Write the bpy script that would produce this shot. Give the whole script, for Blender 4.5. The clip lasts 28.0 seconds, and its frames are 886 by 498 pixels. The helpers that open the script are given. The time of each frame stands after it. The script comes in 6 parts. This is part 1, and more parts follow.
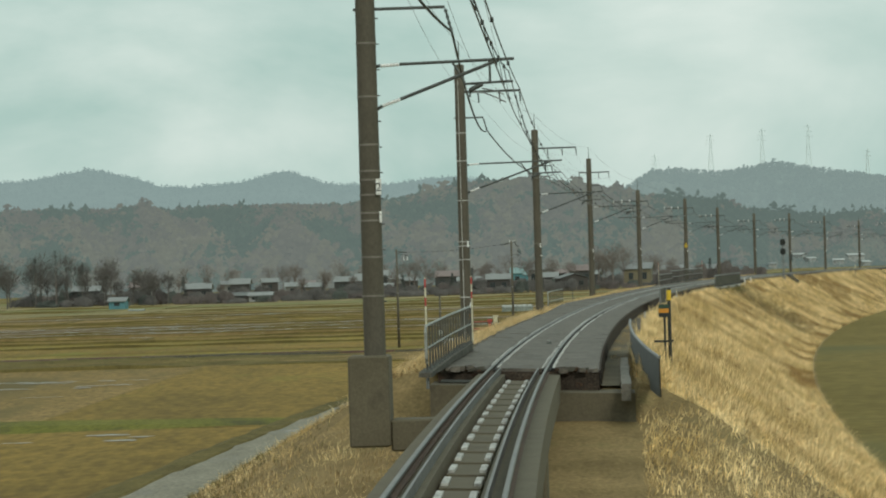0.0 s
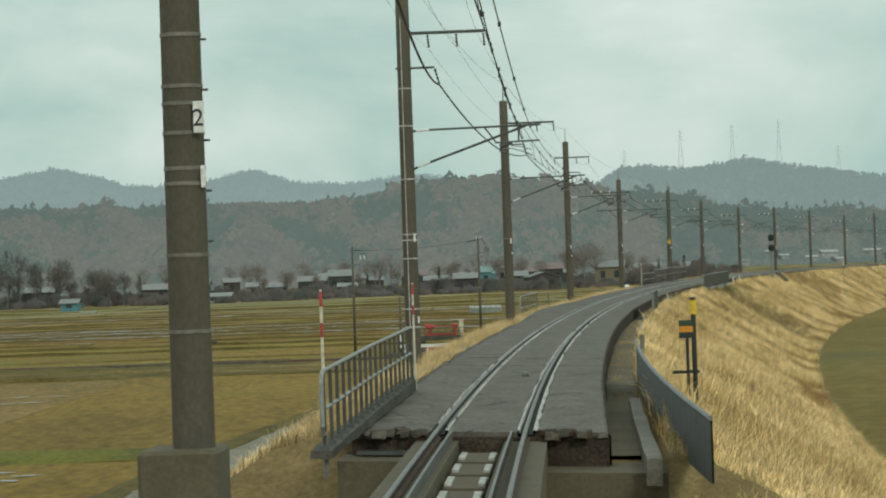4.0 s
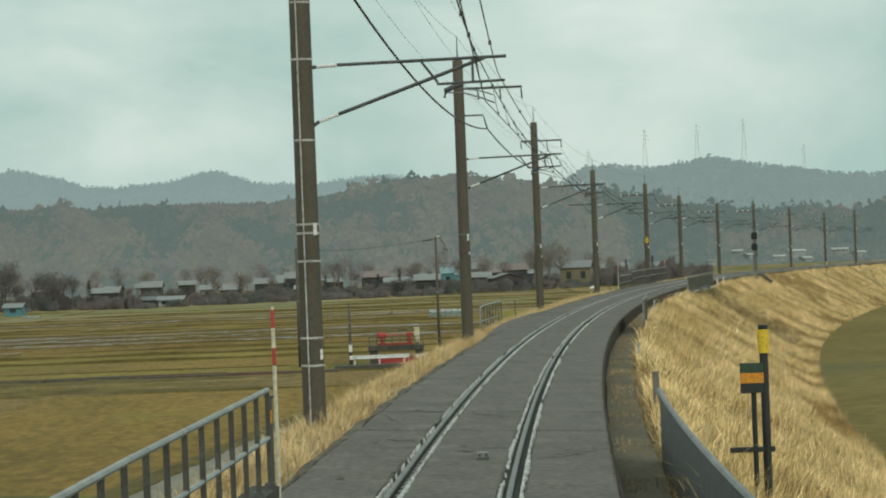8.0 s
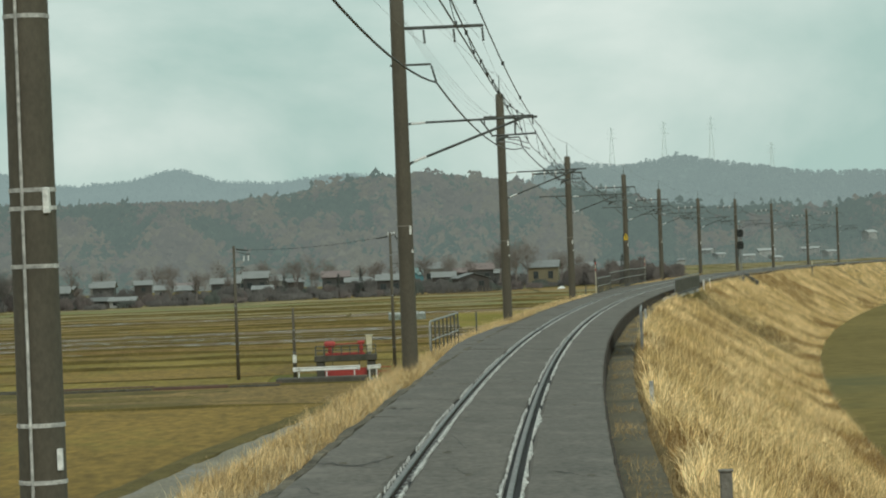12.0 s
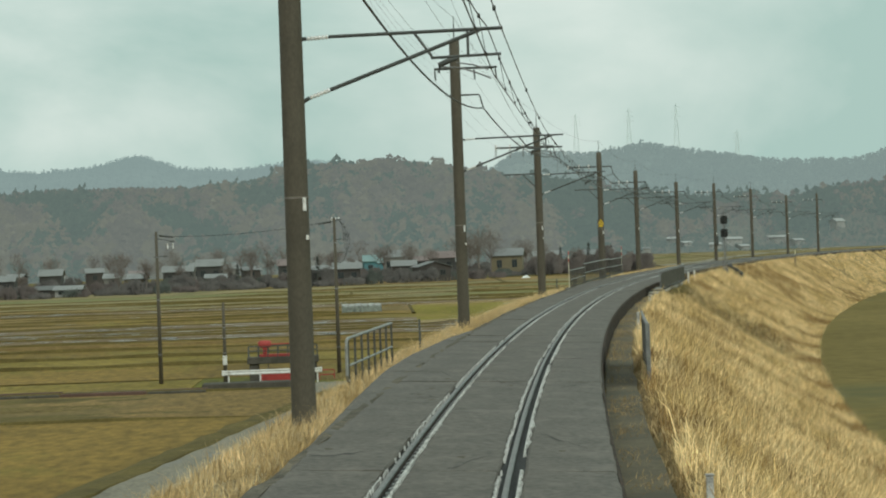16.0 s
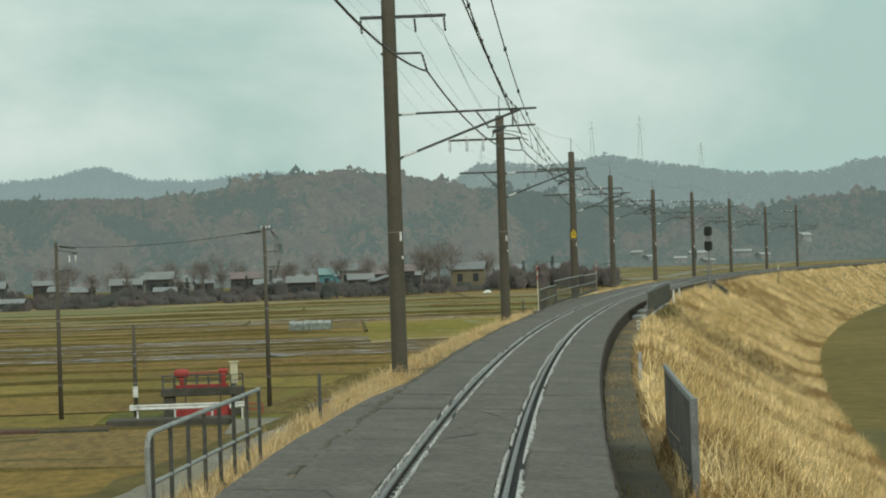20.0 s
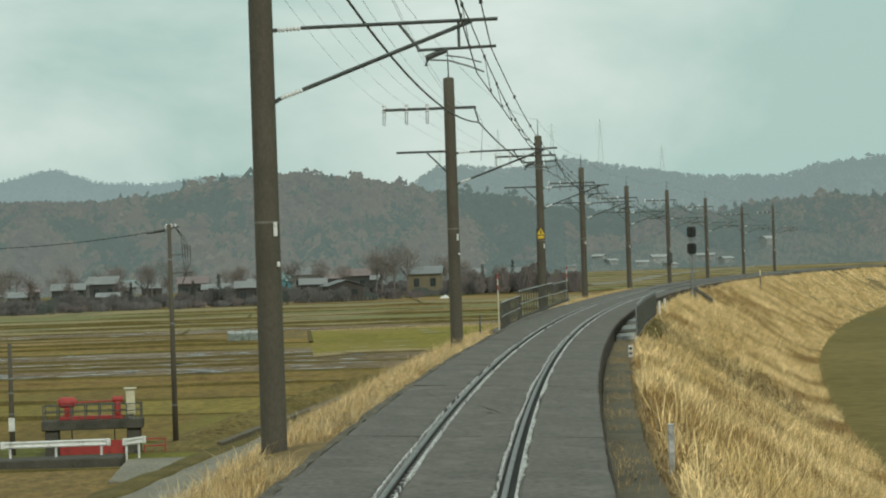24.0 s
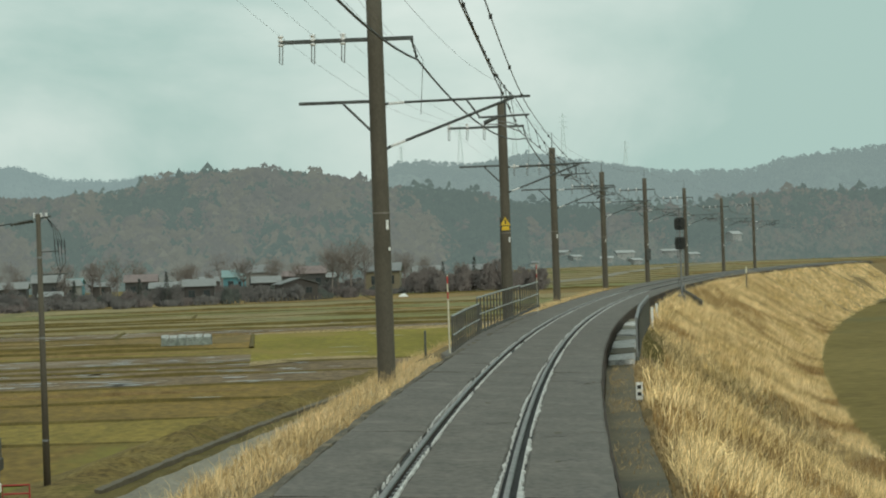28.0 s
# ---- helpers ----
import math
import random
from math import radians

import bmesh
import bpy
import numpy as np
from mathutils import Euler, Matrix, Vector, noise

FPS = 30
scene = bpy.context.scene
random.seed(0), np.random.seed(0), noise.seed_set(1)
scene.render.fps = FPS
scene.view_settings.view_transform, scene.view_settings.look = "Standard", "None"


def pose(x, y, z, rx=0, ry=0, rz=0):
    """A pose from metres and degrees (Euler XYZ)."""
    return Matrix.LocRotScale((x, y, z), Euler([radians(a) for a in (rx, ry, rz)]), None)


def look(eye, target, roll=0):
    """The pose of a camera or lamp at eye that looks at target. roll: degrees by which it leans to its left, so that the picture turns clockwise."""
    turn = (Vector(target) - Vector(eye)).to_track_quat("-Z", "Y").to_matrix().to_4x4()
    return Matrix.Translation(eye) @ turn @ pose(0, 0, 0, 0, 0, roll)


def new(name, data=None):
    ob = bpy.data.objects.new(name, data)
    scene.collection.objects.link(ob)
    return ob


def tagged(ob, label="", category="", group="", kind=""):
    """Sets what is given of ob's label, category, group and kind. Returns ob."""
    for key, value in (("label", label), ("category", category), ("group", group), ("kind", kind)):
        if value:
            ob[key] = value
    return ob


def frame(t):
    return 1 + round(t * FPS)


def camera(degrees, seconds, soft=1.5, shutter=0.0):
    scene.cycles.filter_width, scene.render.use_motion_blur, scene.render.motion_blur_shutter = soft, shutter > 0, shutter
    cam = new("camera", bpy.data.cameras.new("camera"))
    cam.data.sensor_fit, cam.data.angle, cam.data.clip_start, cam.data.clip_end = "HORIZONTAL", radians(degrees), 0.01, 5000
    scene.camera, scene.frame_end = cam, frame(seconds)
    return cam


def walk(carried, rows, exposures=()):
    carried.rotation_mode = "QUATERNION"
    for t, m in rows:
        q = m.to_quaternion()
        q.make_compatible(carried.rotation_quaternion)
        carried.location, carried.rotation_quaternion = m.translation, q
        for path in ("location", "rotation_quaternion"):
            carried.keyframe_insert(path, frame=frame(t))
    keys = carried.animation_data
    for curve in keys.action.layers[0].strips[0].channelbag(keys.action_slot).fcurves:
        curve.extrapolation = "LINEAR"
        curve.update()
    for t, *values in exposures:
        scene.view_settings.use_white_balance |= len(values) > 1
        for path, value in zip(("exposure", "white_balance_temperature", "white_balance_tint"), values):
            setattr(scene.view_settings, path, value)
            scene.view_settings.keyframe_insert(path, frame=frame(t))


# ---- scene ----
cam = camera(17.518, 28.0, soft=2.0)

# seconds, place, heading, pitch and lean of the carried camera
PATH = [
    (0.0, 1.224, -0.000, 2.904, 1.426, 0.300, 1.712),
    (0.5, 1.228, 3.619, 2.907, 1.361, 0.299, 1.789),
    (1.0, 1.236, 7.238, 2.911, 1.279, 0.283, 1.847),
    (1.5, 1.248, 10.858, 2.915, 1.197, 0.283, 1.890),
    (2.0, 1.268, 14.480, 2.918, 1.112, 0.278, 1.922),
    (2.5, 1.293, 18.105, 2.922, 1.029, 0.293, 1.945),
    (3.0, 1.322, 21.733, 2.925, 0.936, 0.305, 1.961),
    (3.5, 1.358, 25.364, 2.929, 0.868, 0.270, 1.970),
    (4.0, 1.400, 28.997, 2.932, 0.806, 0.251, 1.975),
    (4.5, 1.446, 32.632, 2.935, 0.748, 0.249, 1.977),
    (5.0, 1.498, 36.266, 2.938, 0.682, 0.252, 1.980),
    (5.5, 1.556, 39.897, 2.941, 0.597, 0.252, 1.992),
    (6.0, 1.619, 43.525, 2.944, 0.490, 0.245, 2.011),
    (6.5, 1.687, 47.147, 2.947, 0.389, 0.255, 2.051),
    (7.0, 1.762, 50.761, 2.950, 0.286, 0.253, 2.091),
    (7.5, 1.841, 54.368, 2.953, 0.182, 0.237, 2.139),
    (8.0, 1.924, 57.966, 2.955, 0.082, 0.242, 2.197),
    (8.5, 2.015, 61.556, 2.958, 0.003, 0.211, 2.196),
    (9.0, 2.110, 65.138, 2.960, -0.071, 0.225, 2.193),
    (9.5, 2.209, 68.714, 2.963, -0.148, 0.222, 2.197),
    (10.0, 2.316, 72.283, 2.965, -0.231, 0.240, 2.206),
    (10.5, 2.427, 75.849, 2.967, -0.322, 0.240, 2.224),
    (11.0, 2.542, 79.410, 2.970, -0.395, 0.253, 2.250),
    (11.5, 2.664, 82.969, 2.972, -0.488, 0.215, 2.233),
    (12.0, 2.791, 86.529, 2.974, -0.595, 0.201, 2.216),
    (12.5, 2.922, 90.090, 2.976, -0.711, 0.184, 2.200),
    (13.0, 3.061, 93.652, 2.978, -0.826, 0.156, 2.182),
    (13.5, 3.204, 97.214, 2.979, -0.939, 0.119, 2.162),
    (14.0, 3.351, 100.780, 2.981, -1.047, 0.075, 2.141),
    (14.5, 3.506, 104.351, 2.983, -1.145, 0.028, 2.120),
    (15.0, 3.666, 107.928, 2.984, -1.232, -0.022, 2.101),
    (15.5, 3.831, 111.520, 2.986, -1.285, -0.079, 2.080),
    (16.0, 4.005, 115.128, 2.987, -1.325, -0.068, 2.057),
    (16.5, 4.184, 118.755, 2.989, -1.394, -0.100, 2.042),
    (17.0, 4.369, 122.405, 2.990, -1.474, -0.063, 2.016),
    (17.5, 4.562, 126.079, 2.991, -1.547, 0.005, 1.991),
    (18.0, 4.762, 129.778, 2.993, -1.646, 0.069, 1.965),
    (18.5, 4.969, 133.501, 2.994, -1.761, 0.115, 1.943),
    (19.0, 5.183, 137.249, 2.995, -1.853, 0.132, 1.925),
    (19.5, 5.406, 141.021, 2.996, -1.975, 0.168, 1.895),
    (20.0, 5.635, 144.816, 2.997, -2.081, 0.164, 1.869),
    (20.5, 5.871, 148.636, 2.997, -2.165, 0.172, 1.877),
    (21.0, 6.117, 152.477, 2.998, -2.262, 0.119, 1.881),
    (21.5, 6.370, 156.340, 2.999, -2.343, 0.178, 1.871),
    (22.0, 6.630, 160.212, 2.999, -2.437, 0.207, 1.866),
    (22.5, 6.896, 164.092, 3.000, -2.545, 0.210, 1.864),
    (23.0, 7.171, 167.977, 3.000, -2.660, 0.204, 1.864),
    (23.5, 7.452, 171.867, 3.000, -2.775, 0.204, 1.864),
    (24.0, 7.738, 175.759, 3.001, -2.889, 0.215, 1.863),
    (24.5, 8.033, 179.660, 3.001, -2.999, 0.238, 1.855),
    (25.0, 8.336, 183.567, 3.001, -3.068, 0.256, 1.839),
    (25.5, 8.644, 187.476, 3.001, -3.187, 0.274, 1.868),
    (26.0, 8.959, 191.388, 3.001, -3.297, 0.239, 1.905),
    (26.5, 9.282, 195.299, 3.000, -3.406, 0.212, 1.936),
    (27.0, 9.612, 199.211, 3.000, -3.502, 0.199, 1.962),
    (27.5, 9.948, 203.122, 3.000, -3.576, 0.160, 1.988),
    (28.0, 10.290, 207.032, 2.999, -3.637, 0.120, 2.009),
]
walk(cam, [(t, pose(x, y, z, 90 + pitch, lean, yaw)) for t, x, y, z, yaw, pitch, lean in PATH], [(0.0, 0.0, 6400, 4.0), (28.0, 0.0, 6400, 4.0)])

# the railway's line: bends at stations along it, metres
BEND_AT = [-79.6, 53.1, 159.3, 265.5, 371.7, 504.4, 690.2]
BEND = [-0.0004019, -0.0004216, -0.0004292, -0.0004565, -0.0004483, -0.0004224, -0.000392]
GRADE = (0.001058, -0.000002878)

# ---------------------------------------------------------------- light
world = bpy.data.worlds.new("sky")
scene.world = world
world.use_nodes = True
wn, wl = world.node_tree.nodes, world.node_tree.links
wn.clear()
SUN_EL, SUN_AZ = radians(32), radians(150)
sky = wn.new("ShaderNodeTexSky")
sky.sky_type, sky.sun_disc = "NISHITA", False
sky.sun_elevation, sky.sun_rotation = SUN_EL, SUN_AZ
sky.air_density, sky.dust_density, sky.ozone_density = 1.0, 4.0, 1.0
skycol = wn.new("ShaderNodeVectorMath")
skycol.operation = "SCALE"
skycol.inputs["Scale"].default_value = 0.10
wl.new(sky.outputs[0], skycol.inputs[0])
tc = wn.new("ShaderNodeTexCoord")
stretch = wn.new("ShaderNodeMapping")
stretch.inputs["Scale"].default_value = (5.5, 5.5, 11.0)
stretch.inputs["Location"].default_value = (0.35, 0.0, 0.1)
wl.new(tc.outputs["Generated"], stretch.inputs["Vector"])
cloud = wn.new("ShaderNodeTexNoise")
cloud.inputs["Scale"].default_value = 1.0
cloud.inputs["Detail"].default_value = 7.0
cloud.inputs["Roughness"].default_value = 0.52
cloud.inputs["Distortion"].default_value = 0.35
wl.new(stretch.outputs[0], cloud.inputs["Vector"])
tone = wn.new("ShaderNodeValToRGB")
tone.color_ramp.elements[0].position, tone.color_ramp.elements[0].color = 0.45, (0.45, 0.60, 0.555, 1)
tone.color_ramp.elements[1].position, tone.color_ramp.elements[1].color = 0.80, (0.75, 0.82, 0.77, 1)
parts = wn.new("ShaderNodeSeparateXYZ")
wl.new(tc.outputs["Generated"], parts.inputs[0])
drift = wn.new("ShaderNodeMath")
drift.operation = "MULTIPLY_ADD"
drift.inputs[1].default_value = -0.48
wl.new(parts.outputs["X"], drift.inputs[0])
billow = wn.new("ShaderNodeMapRange")
billow.inputs["From Min"].default_value, billow.inputs["From Max"].default_value = 0.3, 0.7
billow.inputs["To Min"].default_value, billow.inputs["To Max"].default_value = 0.14, 0.74
wl.new(cloud.outputs[0], billow.inputs["Value"])
wl.new(billow.outputs[0], drift.inputs[2])
# the cloud deck brightens upward out of the low haze
low = wn.new("ShaderNodeMath")
low.operation = "MINIMUM"
low.inputs[1].default_value = 0.09
wl.new(parts.outputs["Z"], low.inputs[0])
lift = wn.new("ShaderNodeMath")
lift.operation = "MULTIPLY_ADD"
lift.inputs[1].default_value = 2.9
wl.new(low.outputs[0], lift.inputs[0])
wl.new(drift.outputs[0], lift.inputs[2])
wl.new(lift.outputs[0], tone.inputs[0])
over = wn.new("ShaderNodeMix")
over.data_type = "RGBA"
over.inputs[0].default_value = 0.93
wl.new(skycol.outputs[0], over.inputs[6])
wl.new(tone.outputs[0], over.inputs[7])
back = wn.new("ShaderNodeBackground")
back.inputs["Strength"].default_value = 1.0
wl.new(over.outputs[2], back.inputs["Color"])
wout = wn.new("ShaderNodeOutputWorld")
wl.new(back.outputs[0], wout.inputs["Surface"])

sun = new("sun", bpy.data.lights.new("sun", "SUN"))
sun.data.energy, sun.data.angle, sun.data.color = 1.1, radians(12), (1.0, 0.93, 0.82)
sun.matrix_world = look((math.sin(SUN_AZ) * 100, math.cos(SUN_AZ) * 100, 100 * math.tan(SUN_EL)), (0, 0, 0))
scene.view_settings.exposure = 0.0


# ---------------------------------------------------------------- materials
def ramp(nt, a, b, lo=0.3, hi=0.7):
    r = nt.nodes.new("ShaderNodeValToRGB")
    r.color_ramp.elements[0].position, r.color_ramp.elements[0].color = lo, (*a, 1)
    r.color_ramp.elements[1].position, r.color_ramp.elements[1].color = hi, (*b, 1)
    return r


def noise_node(nt, vec, scale, detail=4.0, rough=0.6):
    n = nt.nodes.new("ShaderNodeTexNoise")
    n.inputs["Scale"].default_value, n.inputs["Detail"].default_value, n.inputs["Roughness"].default_value = scale, detail, rough
    nt.links.new(vec, n.inputs["Vector"])
    return n


def mixed(nt, fac, a, b, how="MIX"):
    m = nt.nodes.new("ShaderNodeMix")
    m.data_type, m.blend_type = "RGBA", how
    if isinstance(fac, float):
        m.inputs[0].default_value = fac
    else:
        nt.links.new(fac, m.inputs[0])
    for k, v in ((6, a), (7, b)):
        if isinstance(v, tuple):
            m.inputs[k].default_value = (*v, 1)
        else:
            nt.links.new(v, m.inputs[k])
    return m.outputs[2]


def mat(name, a, b, scale=1.0, fine=20.0, rough=0.8, metal=0.0, bump=0.2, bump_scale=None, stretch3=(1, 1, 1), spread=0.0, stain=None, stain_scale=0.3, gloss=None, grit=0.25, spec=0.5):
    """Two-tone surface at two scales: broad drift, fine grain, optional stains and per-piece spread."""
    m = bpy.data.materials.new(name)
    m.use_nodes = True
    nt = m.node_tree
    bsdf = nt.nodes["Principled BSDF"]
    co = nt.nodes.new("ShaderNodeTexCoord")
    mp = nt.nodes.new("ShaderNodeMapping")
    mp.inputs["Scale"].default_value = stretch3
    nt.links.new(co.outputs["Object"], mp.inputs["Vector"])
    broad = noise_node(nt, mp.outputs[0], scale, 5.0)
    grain = noise_node(nt, mp.outputs[0], fine, 3.0)
    r1 = ramp(nt, a, b)
    nt.links.new(broad.outputs[0], r1.inputs[0])
    r2 = ramp(nt, (1 - grit,) * 3, (1 + grit,) * 3, 0.3, 0.7)
    nt.links.new(grain.outputs[0], r2.inputs[0])
    col = mixed(nt, 1.0, r1.outputs[0], r2.outputs[0], "MULTIPLY")
    if stain:
        st = noise_node(nt, mp.outputs[0], stain_scale, 6.0, 0.7)
        rs = ramp(nt, (0, 0, 0), (1, 1, 1), 0.54, 0.66)
        nt.links.new(st.outputs[0], rs.inputs[0])
        col = mixed(nt, rs.outputs[0], col, stain)
        if gloss is not None:
            rr = nt.nodes.new("ShaderNodeMapRange")
            rr.inputs["To Min"].default_value, rr.inputs["To Max"].default_value = rough, gloss
            nt.links.new(rs.outputs[0], rr.inputs["Value"])
            nt.links.new(rr.outputs[0], bsdf.inputs["Roughness"])
    if spread:
        g = nt.nodes.new("ShaderNodeNewGeometry")
        rp = ramp(nt, (1 - spread,) * 3, (1 + spread,) * 3, 0, 1)
        nt.links.new(g.outputs["Random Per Island"], rp.inputs[0])
        col = mixed(nt, 1.0, col, rp.outputs[0], "MULTIPLY")
    nt.links.new(col, bsdf.inputs["Base Color"])
    if not (stain and gloss is not None):
        bsdf.inputs["Roughness"].default_value = rough
    bsdf.inputs["Metallic"].default_value = metal
    bsdf.inputs["Specular IOR Level"].default_value = spec
    if bump:
        bp = nt.nodes.new("ShaderNodeBump")
        bp.inputs["Strength"].default_value, bp.inputs["Distance"].default_value = bump, 0.05
        hb = noise_node(nt, mp.outputs[0], bump_scale or fine, 4.0) if bump_scale else grain
        nt.links.new(hb.outputs[0], bp.inputs["Height"])
        nt.links.new(bp.outputs[0], bsdf.inputs["Normal"])
    return m


M_PAVE = mat("weathered_asphalt", (0.081, 0.070, 0.056), (0.134, 0.116, 0.095), 0.9, 9.0, 0.70, bump=0.25, stretch3=(1, 0.55, 1), stain=(0.160, 0.140, 0.116), stain_scale=1.1, grit=0.40, spec=0.35)
M_JOINT = mat("bitumen_joint", (0.012, 0.012, 0.012), (0.03, 0.028, 0.027), 2.0, 30.0, 0.8)
M_RAIL = mat("worn_rail_steel", (0.15, 0.145, 0.138), (0.26, 0.25, 0.235), 3.0, 60.0, 0.5, metal=0.8, bump=0.05)
M_RUST = mat("rusted_rail_side", (0.045, 0.028, 0.02), (0.10, 0.06, 0.04), 3.0, 40.0, 0.85)
M_CONC = mat("aged_concrete", (0.145, 0.133, 0.112), (0.235, 0.215, 0.185), 0.8, 14.0, 0.85, bump=0.3, stain=(0.13, 0.12, 0.105), stain_scale=1.1)
M_POLE = mat("spun_concrete_pole", (0.078, 0.067, 0.048), (0.106, 0.092, 0.067), 0.7, 22.0, 0.8, stretch3=(1, 1, 0.6), bump=0.15, stain=(0.070, 0.060, 0.044), stain_scale=1.2, grit=0.16)
M_PALE = mat("pale_crumbled_concrete", (0.30, 0.295, 0.28), (0.62, 0.61, 0.58), 2.5, 14.0, 0.85, bump=0.4, grit=0.4)
M_DARKC = mat("damp_dark_concrete", (0.06, 0.056, 0.046), (0.115, 0.106, 0.088), 0.8, 12.0, 0.8, bump=0.3, stain=(0.05, 0.05, 0.036), stain_scale=1.2, spec=0.2)
M_RAILING = mat("grimy_railing_steel", (0.050, 0.050, 0.043), (0.105, 0.103, 0.088), 3.0, 30.0, 0.6, metal=0.3, bump=0.08, stain=(0.075, 0.060, 0.040), stain_scale=2.0)
M_STEEL = mat("dull_galvanised_steel", (0.16, 0.165, 0.165), (0.27, 0.275, 0.27), 3.0, 40.0, 0.55, metal=0.55, bump=0.08)
M_GALV = mat("pale_galvanised_steel", (0.23, 0.235, 0.22), (0.38, 0.385, 0.365), 3.0, 40.0, 0.5, metal=0.3, bump=0.08, stain=(0.16, 0.145, 0.11), stain_scale=2.5)
M_DARKST = mat("dark_weathered_steel", (0.060, 0.066, 0.062), (0.115, 0.122, 0.115), 4.0, 40.0, 0.6, metal=0.3, bump=0.08)
M_PORC = mat("white_porcelain", (0.72, 0.73, 0.72), (0.85, 0.85, 0.84), 4.0, 30.0, 0.25, bump=0.0)
M_CABLE = mat("black_cable_sheath", (0.012, 0.012, 0.013), (0.03, 0.03, 0.03), 3.0, 30.0, 0.5, bump=0.0)
M_WIRE = mat("tarnished_copper_wire", (0.035, 0.037, 0.036), (0.07, 0.072, 0.07), 3.0, 30.0, 0.5, metal=0.5, bump=0.0)
M_WHITE = mat("chalky_white_paint", (0.66, 0.66, 0.63), (0.82, 0.82, 0.80), 2.0, 20.0, 0.6, bump=0.05, stain=(0.45, 0.43, 0.38), stain_scale=2.5)
M_RED = mat("faded_red_paint", (0.32, 0.035, 0.03), (0.46, 0.06, 0.05), 1.5, 20.0, 0.55, bump=0.05, stain=(0.28, 0.03, 0.03), stain_scale=2.0)
M_CREAMW = mat("yellowed_white_paint", (0.50, 0.46, 0.34), (0.66, 0.62, 0.48), 2.0, 20.0, 0.6, bump=0.05)
M_ORANGE = mat("orange_reflector", (0.55, 0.22, 0.02), (0.70, 0.30, 0.03), 3.0, 25.0, 0.4, bump=0.02)
M_YEL = mat("yellow_paint", (0.62, 0.40, 0.02), (0.78, 0.53, 0.04), 3.0, 25.0, 0.5, bump=0.03)
M_BLACK = mat("black_paint", (0.012, 0.014, 0.012), (0.03, 0.033, 0.03), 3.0, 25.0, 0.5, bump=0.03)
M_DKGREEN = mat("dark_green_paint", (0.016, 0.040, 0.024), (0.035, 0.070, 0.042), 3.0, 25.0, 0.5, bump=0.03)
M_CREAM = mat("cream_panel_paint", (0.55, 0.50, 0.34), (0.66, 0.61, 0.44), 2.0, 25.0, 0.5, bump=0.03)
M_BRICK = mat("red_canal_lining", (0.075, 0.045, 0.035), (0.135, 0.078, 0.06), 0.6, 12.0, 0.85)
M_SLOPE = mat("withered_grass_soil", (0.155, 0.110, 0.050), (0.305, 0.218, 0.104), 0.5, 9.0, 0.95, bump=0.6, stain=(0.16, 0.13, 0.055), stain_scale=0.25, spec=0.12)
# clump-sized tone also holds the shadows between tufts
M_STRAW = mat("dry_golden_grass", (0.49, 0.338, 0.125), (0.95, 0.73, 0.395), 0.5, 2.2, 0.85, bump=0.0, stretch3=(1, 0.2, 1), spread=0.4, grit=0.4)
M_VERGE = mat("pale_straw_grass", (0.40, 0.275, 0.108), (0.82, 0.615, 0.335), 0.5, 2.2, 0.85, bump=0.0, stretch3=(1, 0.4, 1), spread=0.4, grit=0.4)
M_DUSTY = mat("brown_dead_grass", (0.27, 0.19, 0.085), (0.46, 0.34, 0.175), 0.25, 5.0, 0.85, bump=0.0, spread=0.35)
M_RUSSET = mat("rust_brown_grass", (0.20, 0.120, 0.042), (0.44, 0.275, 0.100), 0.5, 2.2, 0.85, bump=0.0, stretch3=(1, 0.2, 1), spread=0.35, grit=0.35)
M_PALEG = mat("bleached_grass", (0.50, 0.43, 0.28), (0.74, 0.67, 0.48), 0.3, 5.0, 0.85, bump=0.0, spread=0.3)
M_GREENG = mat("low_green_grass", (0.105, 0.092, 0.032), (0.175, 0.145, 0.055), 0.3, 6.0, 0.9, bump=0.0, spread=0.3)
M_DITCH = mat("muddy_ditch_floor", (0.080, 0.065, 0.038), (0.145, 0.118, 0.070), 0.5, 8.0, 0.9, bump=0.3, stain=(0.075, 0.068, 0.042), stain_scale=0.4)
M_LANE = mat("wet_concrete_lane", (0.182, 0.164, 0.122), (0.270, 0.243, 0.184), 0.5, 6.0, 0.8, bump=0.12, stretch3=(1, 0.3, 1), stain=(0.14, 0.125, 0.096), stain_scale=0.3, gloss=0.42, grit=0.26, spec=0.25)
F_OLIVE = mat("olive_rice_stubble", (0.148, 0.098, 0.019), (0.258, 0.165, 0.035), 0.05, 1.6, 0.95, stretch3=(1, 0.3, 1), bump=0.5, stain=(0.185, 0.168, 0.028), stain_scale=0.035, grit=0.34, spec=0.22)
F_STRAW = mat("straw_rice_stubble", (0.180, 0.118, 0.034), (0.275, 0.181, 0.064), 0.06, 2.4, 0.95, stretch3=(1, 0.3, 1), bump=0.5, stain=(0.13, 0.097, 0.032), stain_scale=0.045, grit=0.42, spec=0.22)
F_GREEN = mat("green_regrown_paddy", (0.165, 0.124, 0.020), (0.250, 0.183, 0.036), 0.07, 1.6, 0.95, stretch3=(1, 0.3, 1), bump=0.4, stain=(0.27, 0.179, 0.05), stain_scale=0.055, grit=0.32, spec=0.22)
F_BRIGHT = mat("bright_green_paddy", (0.180, 0.150, 0.016), (0.262, 0.212, 0.030), 0.08, 1.6, 0.95, stretch3=(1, 0.3, 1), bump=0.4, stain=(0.25, 0.180, 0.04), stain_scale=0.06, grit=0.25, spec=0.22)
